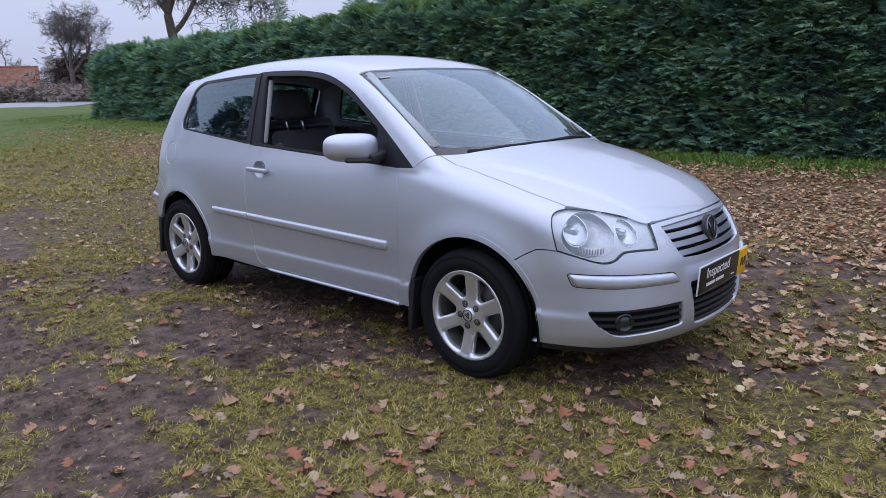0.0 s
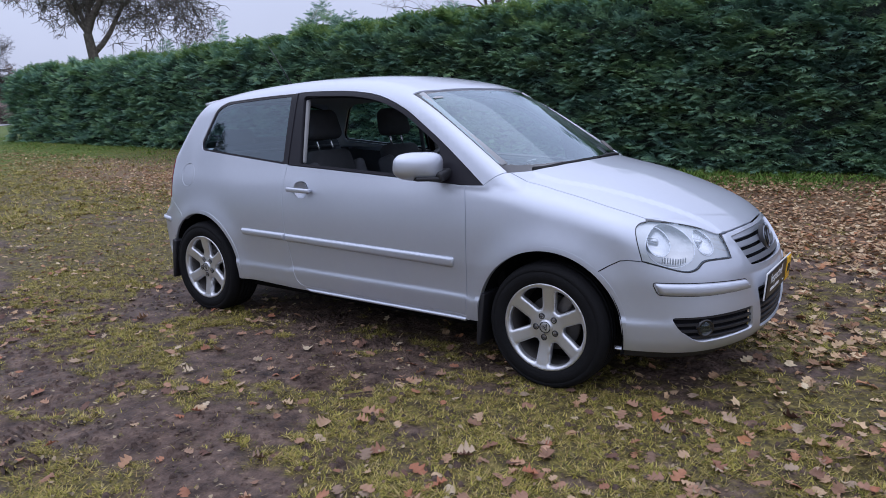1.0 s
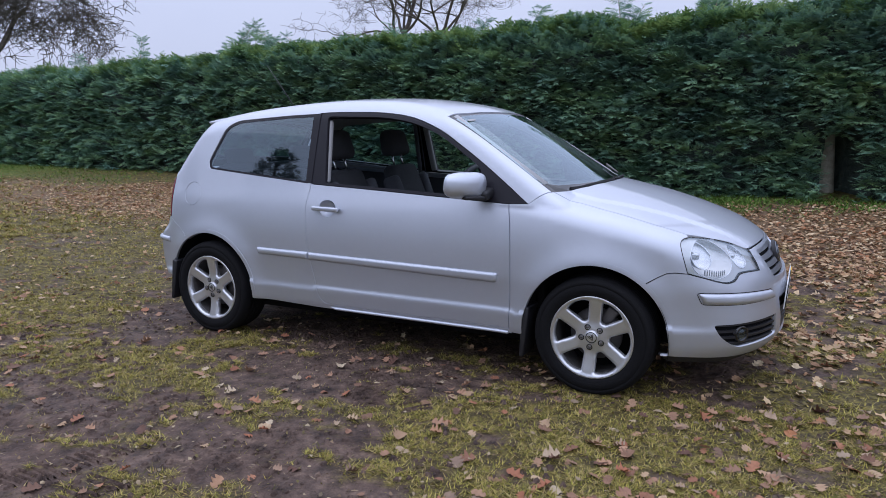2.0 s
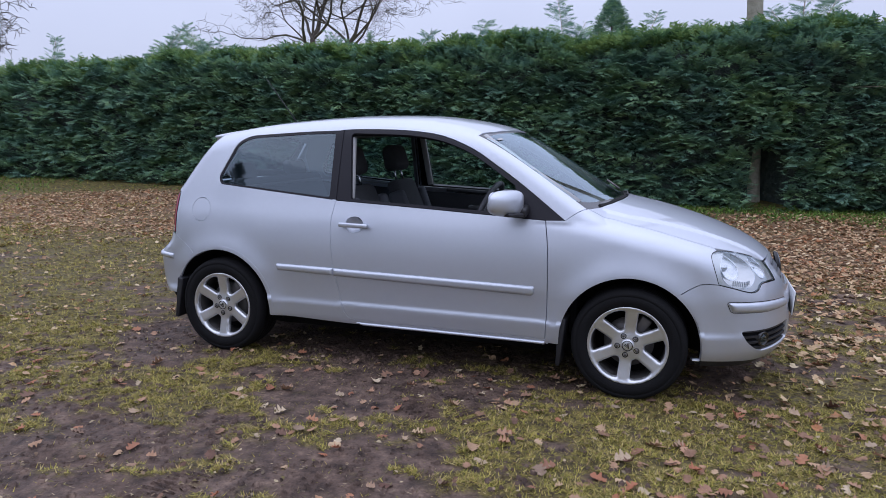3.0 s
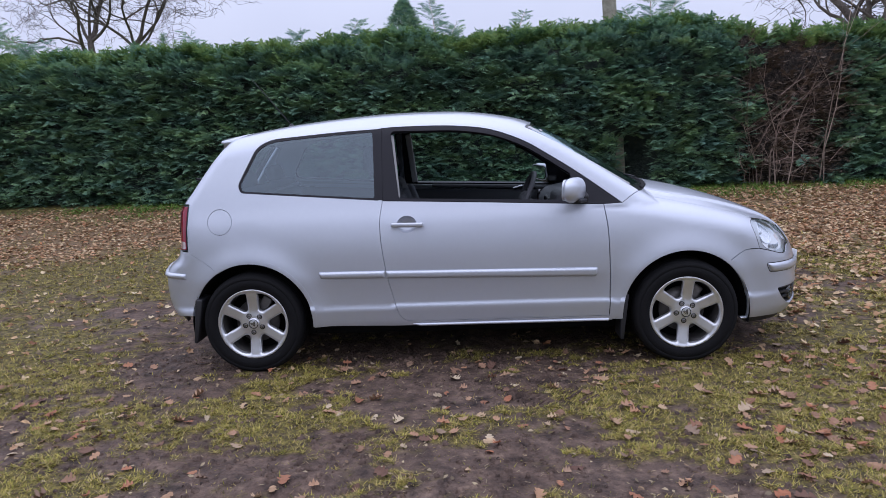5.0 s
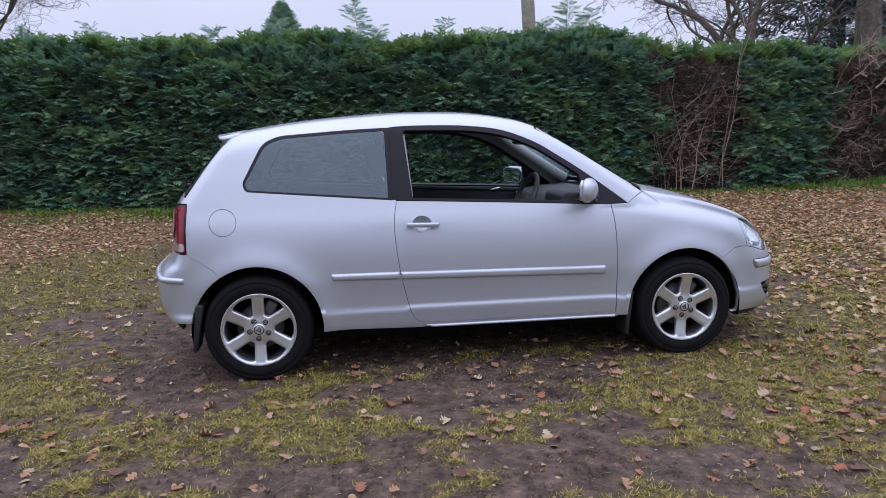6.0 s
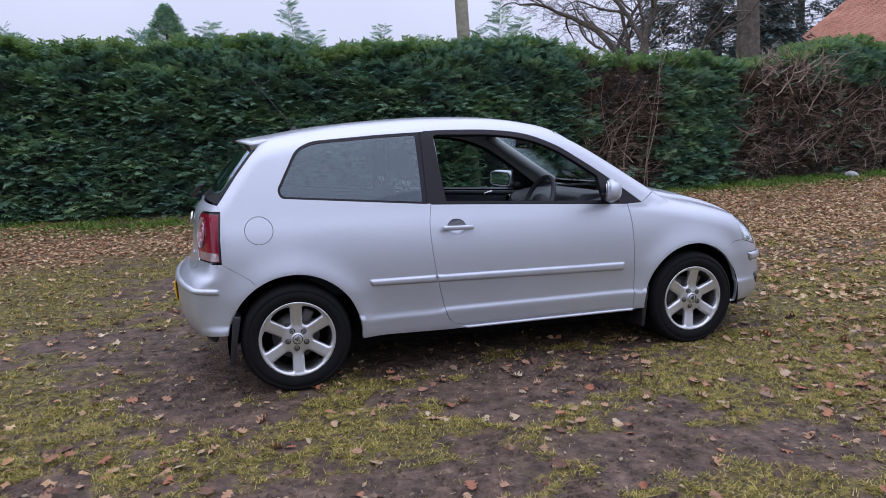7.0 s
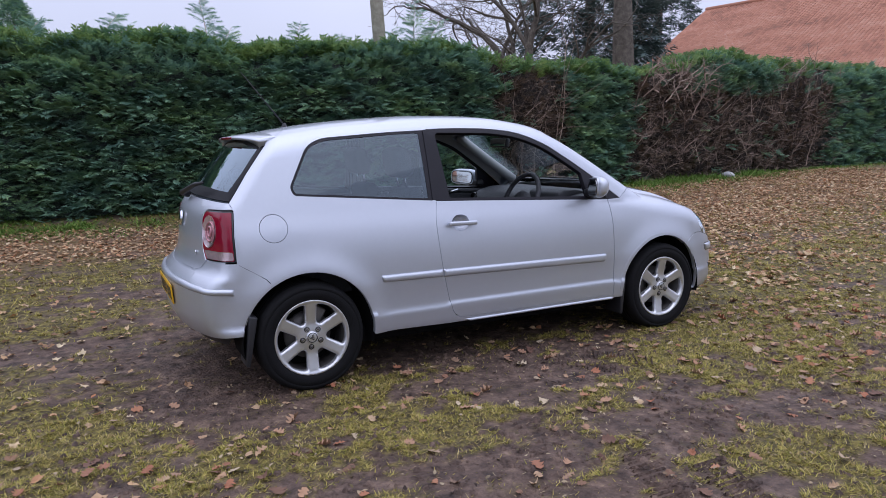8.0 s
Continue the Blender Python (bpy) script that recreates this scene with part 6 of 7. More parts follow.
# ---- crumbs and clods of mud ----
def clods(count, x0, x1, y0, y1, size, name):
    """Small uneven lumps half sunk in the mud, fewer where grass grows."""
    all_v, all_f, base = [], [], 0
    for seed in range(4):
        r = random.Random(seed)
        ring = [(math.cos(a) * r.uniform(0.35, 0.6), math.sin(a) * r.uniform(0.35, 0.6), -0.12) for a in np.linspace(0, 2 * math.pi, 7, endpoint=False)]
        crest = [(0.5 * a + r.uniform(-0.08, 0.08), 0.5 * b + r.uniform(-0.08, 0.08), r.uniform(0.18, 0.40)) for a, b, c in ring]
        v = np.array(ring + crest + [(0, 0, r.uniform(0.25, 0.42))])
        f = np.array([q for i in range(7) for j in ((i + 1) % 7,) for q in ((i, j, 7 + j), (i, 7 + j, 7 + i), (7 + i, 7 + j, 14))])
        x, y = rng.uniform(x0, x1, count // 4), rng.uniform(y0, y1, count // 4)
        keep = rng.random(len(x)) < (1 - 0.75 * grassy(x, y)) * ramp01(patches(x, y, 0.22, 71, 3), 0.36, 0.62) * thinning(x, y)
        x, y = x[keep], y[keep]
        n = len(x)
        a, b = strewn(v, f, x, y, height(x, y), rng.uniform(0, 6.28, n), rng.uniform(-0.2, 0.2, n), rng.uniform(-0.2, 0.2, n), size * rng.uniform(0.4, 1.0, n) ** 2 * 1.5)
        all_v.append(a)
        all_f.append(b + base)
        base += len(a)
    return tagged(new(name, quick_mesh(name, np.concatenate(all_v), np.concatenate(all_f), GROUND, True)), "crumbs and small clods of brown mud", "mud", kind="stuff")


clods(11000, -3.4, 3.4, -3.3, -0.4, 0.030, "mud_clods")


# ---- bits of straw and broken leaf trodden into the mud ----
def straw(count, x0, x1, y0, y1, size, name):
    x, y = rng.uniform(x0, x1, count), rng.uniform(y0, y1, count)
    n = count
    v = np.array([(-0.06, -0.5, 0.0), (0.07, -0.5, 0.0), (0.05, 0.5, 0.03), (-0.05, 0.5, 0.02)])
    verts, faces = strewn(v, np.array([(0, 1, 2, 3)]), x, y, height(x, y) + rng.uniform(0.001, 0.008, n), rng.uniform(0, 6.28, n), rng.uniform(-0.25, 0.25, n), rng.uniform(-0.4, 0.4, n), size * rng.uniform(0.35, 1.5, n))
    return tagged(new(name, quick_mesh(name, verts, faces, STRAW)), "trodden bits of straw and broken leaf", "straw", kind="stuff")


straw(14000, -4.0, 4.0, -3.6, -0.5, 0.017, "trodden_straw")
straw(8000, -7.0, 8.0, -0.5, 4.0, 0.030, "trodden_straw")


# ---- fallen oak leaves ----
def oak_leaf(curl, seed, n=19):
    """A lobed oak leaf, 1 long, as a fan of triangles about its midrib."""
    r = random.Random(seed)
    lobes = 3
    left, right = [], []
    for i in range(n):
        t = i / (n - 1)
        w = (0.08 + 0.30 * math.sin(math.pi * min(1, t * 0.88 + 0.04)) ** 0.9) * (0.42 + 0.80 * abs(math.sin(math.pi * lobes * t + 0.2)) ** 0.9) if 0 < t < 1 else 0.02
        for row, s in ((left, 1), (right, -1)):
            ww = w * (1 + 0.18 * (r.random() - 0.5))
            row.append((s * ww, t - 0.5, curl * (ww * ww * 2.2 + 0.35 * (t - 0.4) ** 2) + 0.07 * (r.random() - 0.5)))
    mid = [(0.0, i / (n - 1) - 0.5, curl * 0.35 * (i / (n - 1) - 0.4) ** 2) for i in range(n)]
    v, f = mid + left + right, []
    for i in range(n - 1):
        f += [(i, i + 1, n + i + 1), (i, n + i + 1, n + i), (i + 1, i, 2 * n + i), (i + 1, 2 * n + i, 2 * n + i + 1)]
    k = len(v)
    v += [(-0.012, -0.5, 0.0), (0.012, -0.5, 0.0), (0.0, -0.72, 0.03)]
    f.append((k, k + 1, k + 2))
    return np.array(v), np.array(f)


leaf_kinds = [oak_leaf(c, i) for i, c in enumerate((0.35, 0.8, -0.5, 1.1, 0.25, -0.8))]
leaf_meshes = [quick_mesh("fallen_leaf", v, f, LEAF, True) for v, f in leaf_kinds]
SHOWN = [(1.556, -1.394), (0.765, -1.455), (0.94, -1.005), (0.434, -1.196), (-0.873, -1.177), (0.251, -1.643), (-1.697, -1.787), (1.408, -1.33), (1.675, -1.529), (0.133, -0.992), (-1.023, -1.774), (0.433, -2.036), (1.934, -1.303), (-1.554, -1.246),
         (0.257, -0.871), (0.663, -1.630), (1.354, -2.001), (1.319, -1.799), (0.982, -1.728), (-1.075, -2.067), (-0.918, -1.453), (0.131, -0.789), (0.201, -0.951), (-0.342, -2.068), (-0.309, -2.592), (0.744, -0.912), (1.125, -0.915), (0.782, -1.524), (1.490, -1.487), (1.175, -1.787), (-0.020, -1.587), (2.231, -0.531)]
spots = list(SHOWN)
while len(spots) < 290:
    x, y = rng.uniform(-3.4, 3.4), rng.uniform(-2.9, -0.75)
    want = 0.30 + 0.7 * ramp01(x, 0.6, 2.0) + 0.5 * ramp01(patches(x, y, 0.35, 91, 2), 0.5, 0.75)
    if rng.random() < want:
        spots.append((x, y))
for i, (x, y) in enumerate(spots):
    ob = new("fallen_leaf", leaf_meshes[i % 6])
    s = rng.uniform(0.052, 0.078) if i < len(SHOWN) else 0.034 + 0.042 * rng.random() ** 1.4
    flat = 0.45 if i % 6 in (1, 3) else 0.28
    tilt_x, tilt_y = rng.uniform(-flat, flat), rng.uniform(-flat, flat)
    ob.matrix_basis = Matrix.Translation((x, y, float(height(x, y)) + 0.008)) @ pose(0, 0, 0, math.degrees(tilt_x), math.degrees(tilt_y), rng.uniform(0, 360)) @ Matrix.Diagonal((s, s, s * (1 if tilt_x > 0 else 0.9), 1))
    tagged(ob, "dry brown lobed oak leaf on muddy grass", "leaf", "fallen oak leaves")


def litter(count, x0, x1, y0, y1, want, size, name, kinds=leaf_kinds, mat=LITTER):
    all_v, all_f, base = [], [], 0
    for v, f in kinds:
        n = count // len(kinds)
        x, y = rng.uniform(x0, x1, n), rng.uniform(y0, y1, n)
        keep = rng.random(n) < want(x, y)
        x, y = x[keep], y[keep]
        n = len(x)
        a, b = strewn(v, f, x, y, height(x, y) + rng.uniform(0.004, 0.022, n), rng.uniform(0, 6.28, n), rng.uniform(-0.45, 0.45, n), rng.uniform(-0.45, 0.45, n), size * rng.uniform(0.6, 1.25, n))
        all_v.append(a)
        all_f.append(b + base)
        base += len(a)
    return tagged(new(name, quick_mesh(name, np.concatenate(all_v), np.concatenate(all_f), mat)), "scattered dry brown oak leaves", "leaves", kind="stuff")


def small_leaf(curl):
    v = np.array([(0, -0.5, 0), (0.24, -0.2, curl * 0.1), (0.30, 0.15, curl * 0.14), (0.12, 0.42, curl * 0.06), (0, 0.55, 0.03), (-0.14, 0.40, curl * 0.08), (-0.30, 0.12, curl * 0.14), (-0.22, -0.22, curl * 0.09)])
    return v, np.array([(0, 1, 7), (1, 2, 7), (2, 6, 7), (2, 3, 6), (3, 5, 6), (3, 4, 5)])


def torn_leaf(seed, points=6):
    """A small curled leaf with a few uneven lobes, about 1 long."""
    r = random.Random(seed)
    v = [(0.0, 0.0, 0.0)]
    for i in range(points):
        a = 2 * math.pi * i / points
        q = (0.54 if i % 2 else 0.34) * r.uniform(0.7, 1.15)
        v.append((q * math.cos(a) * 0.72, q * math.sin(a), r.uniform(-0.03, 0.20)))
    return np.array(v), np.array([(0, 1 + i, 1 + (i + 1) % points) for i in range(points)])


TORN = [torn_leaf(60 + i) for i in range(6)]
LOBED = [torn_leaf(80 + i, 10) for i in range(6)]


litter(8000, -4.2, 4.2, -3.8, -0.4, lambda x, y: thinning(x, y) * (0.25 + 0.75 * ramp01(patches(x, y, 0.3, 93, 3), 0.42, 0.66)), 0.022, "leaf_crumbs", [small_leaf(c) for c in (0.8, -0.9, 1.6)], STRAW)
litter(6000, -7, 8, -0.5, 4.0, lambda x, y: np.full(len(x), 0.6), 0.034, "leaf_crumbs", [small_leaf(c) for c in (0.8, -0.9, 1.6)], STRAW)
broken_leaves = [oak_leaf(c, 20 + i, 13) for i, c in enumerate((0.3, -0.4, 0.7, 0.15))]
litter(3300, -3.6, 3.8, -3.4, -0.45, lambda x, y: thinning(x, y) * (0.09 + 0.45 * ramp01(x, 0.9, 2.3) + 0.45 * ramp01(patches(x, y, 0.4, 95, 3), 0.55, 0.75)), 0.050, "leaf_litter", broken_leaves, NEAR_LITTER)
litter(3600, -6, 7, -0.9, 3.2, lambda x, y: 0.20 + 0.7 * ramp01(x, 1.4, 3.0), 0.062, "leaf_litter", LOBED)
litter(2500, 1.2, 5.0, -0.3, 2.8, lambda x, y: 0.12 + 0.88 * ramp01(patches(x, y, 0.35, 96, 3), 0.40, 0.62), 0.058, "leaf_litter", broken_leaves)
litter(66000, -20, 14, 1.5, 9.0, lambda x, y: littered(x, y) * (0.25 + 0.9 * ramp01(patches(x, y, 0.3, 97, 3), 0.35, 0.65)), 0.056, "leaf_drift", TORN)
litter(100000, -9, 13, 1.0, 6.2, lambda x, y: littered(x, y) * (0.25 + 0.9 * ramp01(patches(x, y, 0.22, 99, 3), 0.35, 0.65)), 0.052, "leaf_drift", TORN)
litter(40000, 2.0, 14, -1.0, 7.0, lambda x, y: littered(x, y) * (0.25 + 0.9 * ramp01(patches(x, y, 0.3, 98, 3), 0.35, 0.65)), 0.064, "leaf_drift", TORN)
litter(1800, -9, -2.0, -2.5, 3.0, lambda x, y: np.full(len(x), 0.38), 0.060, "leaf_litter", LOBED)


# ---- the conifer hedge ----
def spray(seed, pairs=9, broad=1.0, reach=0.44):
    """A flat feathery conifer spray, 1 long: a stem with paired side twigs, each a thin blade."""
    r = random.Random(seed)
    v, f = [], []

    def blade(a, b, w, sag):
        a, b = np.array(a), np.array(b)
        d = b - a
        n = np.array((-d[1], d[0], 0)) / max(np.linalg.norm(d[:2]), 1e-6) * w
        k = len(v)
        v.extend([a - n + (0, 0, sag), a + n * 0.9 + d * 0.35, b])
        f.append((k, k + 1, k + 2))

    blade((0, 0, 0), (0, 0.55, 0.04), 0.03, 0.02)
    blade((0, 0.5, 0.04), (0, 1.0, -0.05), 0.045, 0.02)
    for i in range(pairs):
        t = 0.08 + 0.86 / pairs * i
        for s in (-1, 1):
            ln = (reach - 0.64 * reach * abs(t - 0.35)) * r.uniform(0.75, 1.15)
            a = radians(r.uniform(38, 58))
            blade((0, t, 0.03), (s * ln * math.sin(a), t + ln * math.cos(a), r.uniform(-0.10, 0.02)), 0.035 * broad * r.uniform(0.8, 1.3), 0.015)
    return np.array(v, float), np.array(f)


SPRAYS = [spray(i, 5, 2.2, 0.40) for i in range(4)]
SHOOT_SPRAY, COARSE_SPRAY = spray(9, 7, 0.6, 0.24), spray(11, 4, 2.0)
# stretches of the hedge that are dead and bare, as centre, half length and how bare
DEAD = [(4.62, 0.66, 0.86), (8.2, 1.30, 0.97), (11.3, 2.1, 0.97)]


def bare(x, z):
    v = 0.0
    x = np.asarray(x, float) + 1.1 * (patches(np.asarray(z, float) * 1.4, np.asarray(x, float) * 0.3, 0.5, 47, 3) - 0.5)
    for c, w, k in DEAD:
        v = np.maximum(v, k * ramp01(1.25 - np.abs(np.asarray(x) - c) / w, 0.0, 0.5))
    cap = ramp01(1.5 - np.abs(np.asarray(x) - 10.0) / 1.0, 0.0, 0.5) * ramp01(np.asarray(z), 2.0, 2.3)
    return np.clip(v * (1 - ramp01(np.asarray(z), 2.3, 2.65) * 0.30) * (1 - 0.9 * cap) * (0.85 + 0.5 * patches(x, z, 0.5, 5, 2)), 0, 0.985)


def hedge_top(x):
    return 2.50 + 0.20 * (patches(x, np.zeros_like(np.asarray(x, float)), 1.3, 13, 4) - 0.5) * 2 + 0.16 * (patches(x, np.zeros_like(np.asarray(x, float)), 0.42, 14, 2) - 0.12) + 0.10 * np.exp(-((np.asarray(x, float) - 2.4) / 0.9) ** 2) - 0.05 * ramp01(x, 3.3, 4.2) * (1 - ramp01(x, 5, 6)) + 0.03 * ramp01(x, 1, 4) + 0.13 * np.exp(-((np.asarray(x, float) - 0.3) / 0.8) ** 2) + 0.05 * ramp01(x, -4, -2) * (1 - ramp01(x, 4, 5)) - 0.10 * ramp01(x, 3.6, 4.6) * (1 - ramp01(x, 7.0, 8.5)) + 0.09 * ramp01(x, 7, 9) + 0.16 * np.exp(-((np.asarray(x, float) - 9.8) / 0.8) ** 2) + 0.06 * ramp01(x, 11, 14)


def bulge(x, z):
    return 0.32 * (patches(x, z * 1.7, 0.8, 17, 3) - 0.5) + 0.30 * (patches(x * 0.55, z * 2.0, 0.22, 23, 3) - 0.5)


hedge = tagged(new("hedge"), "tall dense dark green conifer hedge with dead brown patches", "hedge")
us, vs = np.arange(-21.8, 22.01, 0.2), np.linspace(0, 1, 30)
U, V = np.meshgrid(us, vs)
# a dark sheet stands for the shade inside; its section runs up the front, over the top and down the back
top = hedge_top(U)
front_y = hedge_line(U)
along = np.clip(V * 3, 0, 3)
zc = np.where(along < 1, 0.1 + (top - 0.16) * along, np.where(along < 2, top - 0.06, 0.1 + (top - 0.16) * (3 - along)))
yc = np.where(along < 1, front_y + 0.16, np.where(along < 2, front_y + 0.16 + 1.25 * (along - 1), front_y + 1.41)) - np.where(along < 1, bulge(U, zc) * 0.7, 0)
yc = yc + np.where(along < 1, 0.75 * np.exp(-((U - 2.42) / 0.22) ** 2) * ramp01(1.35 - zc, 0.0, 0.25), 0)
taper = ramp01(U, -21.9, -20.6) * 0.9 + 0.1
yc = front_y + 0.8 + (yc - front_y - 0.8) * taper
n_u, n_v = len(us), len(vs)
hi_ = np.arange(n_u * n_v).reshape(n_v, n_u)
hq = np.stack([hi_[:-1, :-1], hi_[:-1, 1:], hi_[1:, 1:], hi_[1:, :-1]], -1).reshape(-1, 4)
shade_mesh = quick_mesh("hedge_heart", np.stack([U, yc, zc], -1).reshape(-1, 3), hq, HEDGE_SHADE, True)
shade_mesh.attributes.new("dead", "FLOAT", "POINT").data.foreach_set("value", np.clip(bare(U, zc) * 1.6, 0, 1).astype(np.float32).ravel())
part("hedge_heart", shade_mesh, hedge, "dark sheet standing for the shade inside the hedge")


def leafage(name, n, x0, x1, zone, size, mat=FROND, dead=False):
    """Clumps of sprays on the hedge's front, top or end."""
    each = 6
    m = n // each
    x = rng.uniform(x0, x1, m)
    h = hedge_top(x)
    if zone == "front":
        z = 0.12 + (h - 0.10) * rng.random(m) ** 0.9
        keep = (rng.random(m) > bare(x, z)) & ~((np.abs(x - 2.42) < 0.20) & (z < 1.2))
        if dead:
            keep = (rng.random(m) < bare(x, z) * 0.9) & (z < 2.15 + 0.45 * rng.random(m))
        x, z, h = x[keep], z[keep], h[keep]
        y = hedge_line(x) - bulge(x, z) + rng.uniform(-0.02, 0.14, len(x))
        y = y + 0.28 * ramp01(z, h - 0.25, h + 0.05)
        heading, rise = np.full(len(x), -90.0), rng.uniform(-12, 30, len(x)) + 22 * ramp01(z, 1.9, 2.5)
    elif zone == "fringe":
        y = hedge_line(x) + rng.uniform(0.10, 0.9, m)
        z = h - 0.10 + 0.16 * (patches(x, y, 0.35, 29, 2) - 0.5)
        keep = rng.random(m) > 0.85 * bare(x, h)
        x, y, z = x[keep], y[keep], z[keep]
        heading, rise = rng.uniform(0, 360, len(x)), rng.uniform(30, 72, len(x))
    elif zone == "top":
        y = hedge_line(x) + rng.uniform(0.15, 1.3, m)
        z = h - 0.06 + 0.12 * (patches(x, y, 0.4, 29, 2) - 0.5)
        keep = rng.random(m) > 0.85 * bare(x, h)
        x, y, z = x[keep], y[keep], z[keep]
        heading, rise = rng.uniform(0, 360, len(x)), rng.uniform(25, 80, len(x))
    else:
        x = -21.6 - 0.35 * rng.random(m)
        y = hedge_line(x) + rng.uniform(0.0, 1.5, m)
        z = 0.15 + (h - 0.2) * rng.random(m)
        heading, rise = np.full(m, 180.0), rng.uniform(-10, 35, m)
    k = len(x)
    all_v, all_f, base = [], [], 0
    for j in range(each):
        v, f = SPRAYS[(j * 7 + 1) % 4]
        jx, jy, jz = x + rng.uniform(-0.07, 0.07, k), y + rng.uniform(-0.03, 0.05, k), z + rng.uniform(-0.05, 0.05, k)
        yaw = np.radians(heading - 90 + rng.uniform(-65, 65, k))
        a, b = strewn(v, f, jx, jy, jz, yaw, np.radians(rise + rng.uniform(-22, 22, k)), np.radians(rng.uniform(-26, 26, k)), size * rng.uniform(0.65, 1.3, k))
        all_v.append(a)
        all_f.append(b + base)
        base += len(a)
    ob = part(name, quick_mesh(name, np.concatenate(all_v), np.concatenate(all_f), mat), hedge, "feathery green conifer sprays" if not dead else "brown dead conifer sprays")
    return tagged(ob, kind="stuff")


leafage("hedge_foliage", 53000, -8.5, 12.0, "front", 0.165)
leafage("hedge_foliage", 13500, -21.9, -8.5, "front", 0.22)
leafage("hedge_foliage", 9000, 12.0, 22.0, "front", 0.23)
leafage("hedge_crown", 10000, -21.7, 22.0, "top", 0.22, FROND_TOP)
leafage("hedge_fringe", 13200, -12.0, 13.0, "fringe", 0.25, FROND_TOP)
leafage("hedge_end", 1800, -21.7, -21.7, "end", 0.22)
leafage("dead_foliage", 19000, 3.8, 14.0, "front", 0.11, BROWN_LEAF, True)


def leader(x, tall, lean):
    """A wispy upright shoot that stands out of the hedge's top."""
    y, z0 = float(hedge_line(x)) + 0.55, float(hedge_top(x)) - 0.25
    path = [(x + lean * t * t, y + 0.05 * math.sin(3 * t), z0 + (tall + 0.25) * t) for t in np.linspace(0, 1, 9)]
    stem = done(tube(path, list(np.linspace(0.012, 0.003, 9)), 5), "hedge_shoot", TWIG, hedge)
    k = int(30 + 85 * tall)
    t = np.sort(rng.uniform(0.12, 1.0, k))
    px = x + lean * t * t
    v, f = SHOOT_SPRAY
    a, b = strewn(v, f, px, np.full(k, y), z0 + (tall + 0.25) * t, np.where(rng.random(k) < 0.5, -1.57, 1.57) + rng.uniform(-0.6, 0.6, k), np.radians(rng.uniform(28, 66, k)), rng.uniform(0.8, 1.5, k) * np.where(rng.random(k) < 0.5, -1, 1), (0.38 - 0.22 * t) * rng.uniform(0.6, 1.25, k))
    tagged(part("shoot_foliage", quick_mesh("shoot_foliage", a, b, FROND), stem), kind="stuff")


for x, tall, lean in ((-0.42, 0.75, -0.12), (-0.30, 0.40, 0.20), (0.75, 0.42, 0.16), (1.30, 0.28, 0.25), (2.75, 0.80, 0.03), (2.95, 0.52, 0.25), (2.60, 0.35, -0.25), (-4.1, 0.35, -0.22), (-3.95, 0.22, 0.25), (-8.25, 0.75, 0.80), (-8.10, 0.70, 0.62), (-7.95, 0.55, 0.45), (-8.3, 0.45, 0.40), (-6.75, 0.65, -0.62), (-6.90, 0.58, -0.48), (-7.05, 0.42, -0.30), (-6.55, 0.40, -0.45), (-6.35, 0.30, -0.30), (-10.0, 0.40, -0.2), (-11.0, 0.6, 0.2), (-1.9, 0.42, 0.30), (-1.7, 0.25, 0.2), (-13.2, 0.5, 0.1), (-2.8, 0.34, 0.3), (-5.3, 0.28, 0.35), (12.4, 0.3, 0.1)):
    leader(x, tall, lean)


# ---- bare twigs in the dead stretches ----
def twigs(name, count, x0, x1, tall, seed, thick=0.006, upright=False, low=-0.1, high=1.5):
    """Dead stems with side shoots that break off at sharp angles."""
    r = random.Random(seed)
    verts, faces = [], []

    def stem(p, d, w, ln, level):
        steps = 5 if level == 0 else 3
        rows = []
        for k in range(steps + 1):
            q = w * (1 - 0.75 * k / steps)
            side = d.orthogonal().normalized() * q
            other = d.cross(side).normalized() * q
            rows.append(len(verts))
            verts.extend([p + side, p - side * 0.5 + other * 0.87, p - side * 0.5 - other * 0.87])
            if level < 2 and k > 0:
                for _ in range(r.randint(1, 2)):
                    turn = Vector((r.uniform(-1, 1), r.uniform(-0.8, 0.35), r.uniform(-0.55, 0.9)))
                    stem(p.copy(), (d * 0.45 + turn).normalized(), w * (1 - 0.75 * k / steps) * 0.6, ln * r.uniform(0.2, 0.5), level + 1)
            p = p + d * (ln / steps) * r.uniform(0.7, 1.3)
            d = (d + Vector((r.uniform(-0.42, 0.42), r.uniform(-0.26, 0.22), r.uniform(-0.36, 0.36)))).normalized()
        for a, b in zip(rows, rows[1:]):
            for i in range(3):
                faces.append((a + i, a + (i + 1) % 3, b + (i + 1) % 3, b + i))

    for _ in range(count):
        x = r.uniform(x0, x1)
        base = Vector((x, float(hedge_line(x)) + r.uniform(-0.25, 0.12), float(height(x, hedge_line(x))) + (0 if upright else r.uniform(low, high))))
        lean = Vector((r.uniform(-0.12, 0.2), r.uniform(-0.08, 0.05), 1)) if upright else Vector((r.uniform(-1, 1), r.uniform(-0.35, 0.1), r.uniform(-0.2, 1.1)))
        stem(base, lean.normalized(), thick * r.uniform(0.5, 1.5), tall * r.uniform(0.5, 1.2), 0)
    me = quick_mesh(name, np.array([tuple(c) for c in verts]), np.array(faces), TWIG, True)
    return tagged(new(name, me), "tangle of bare brown dead twigs in the hedge", "twigs", kind="stuff")


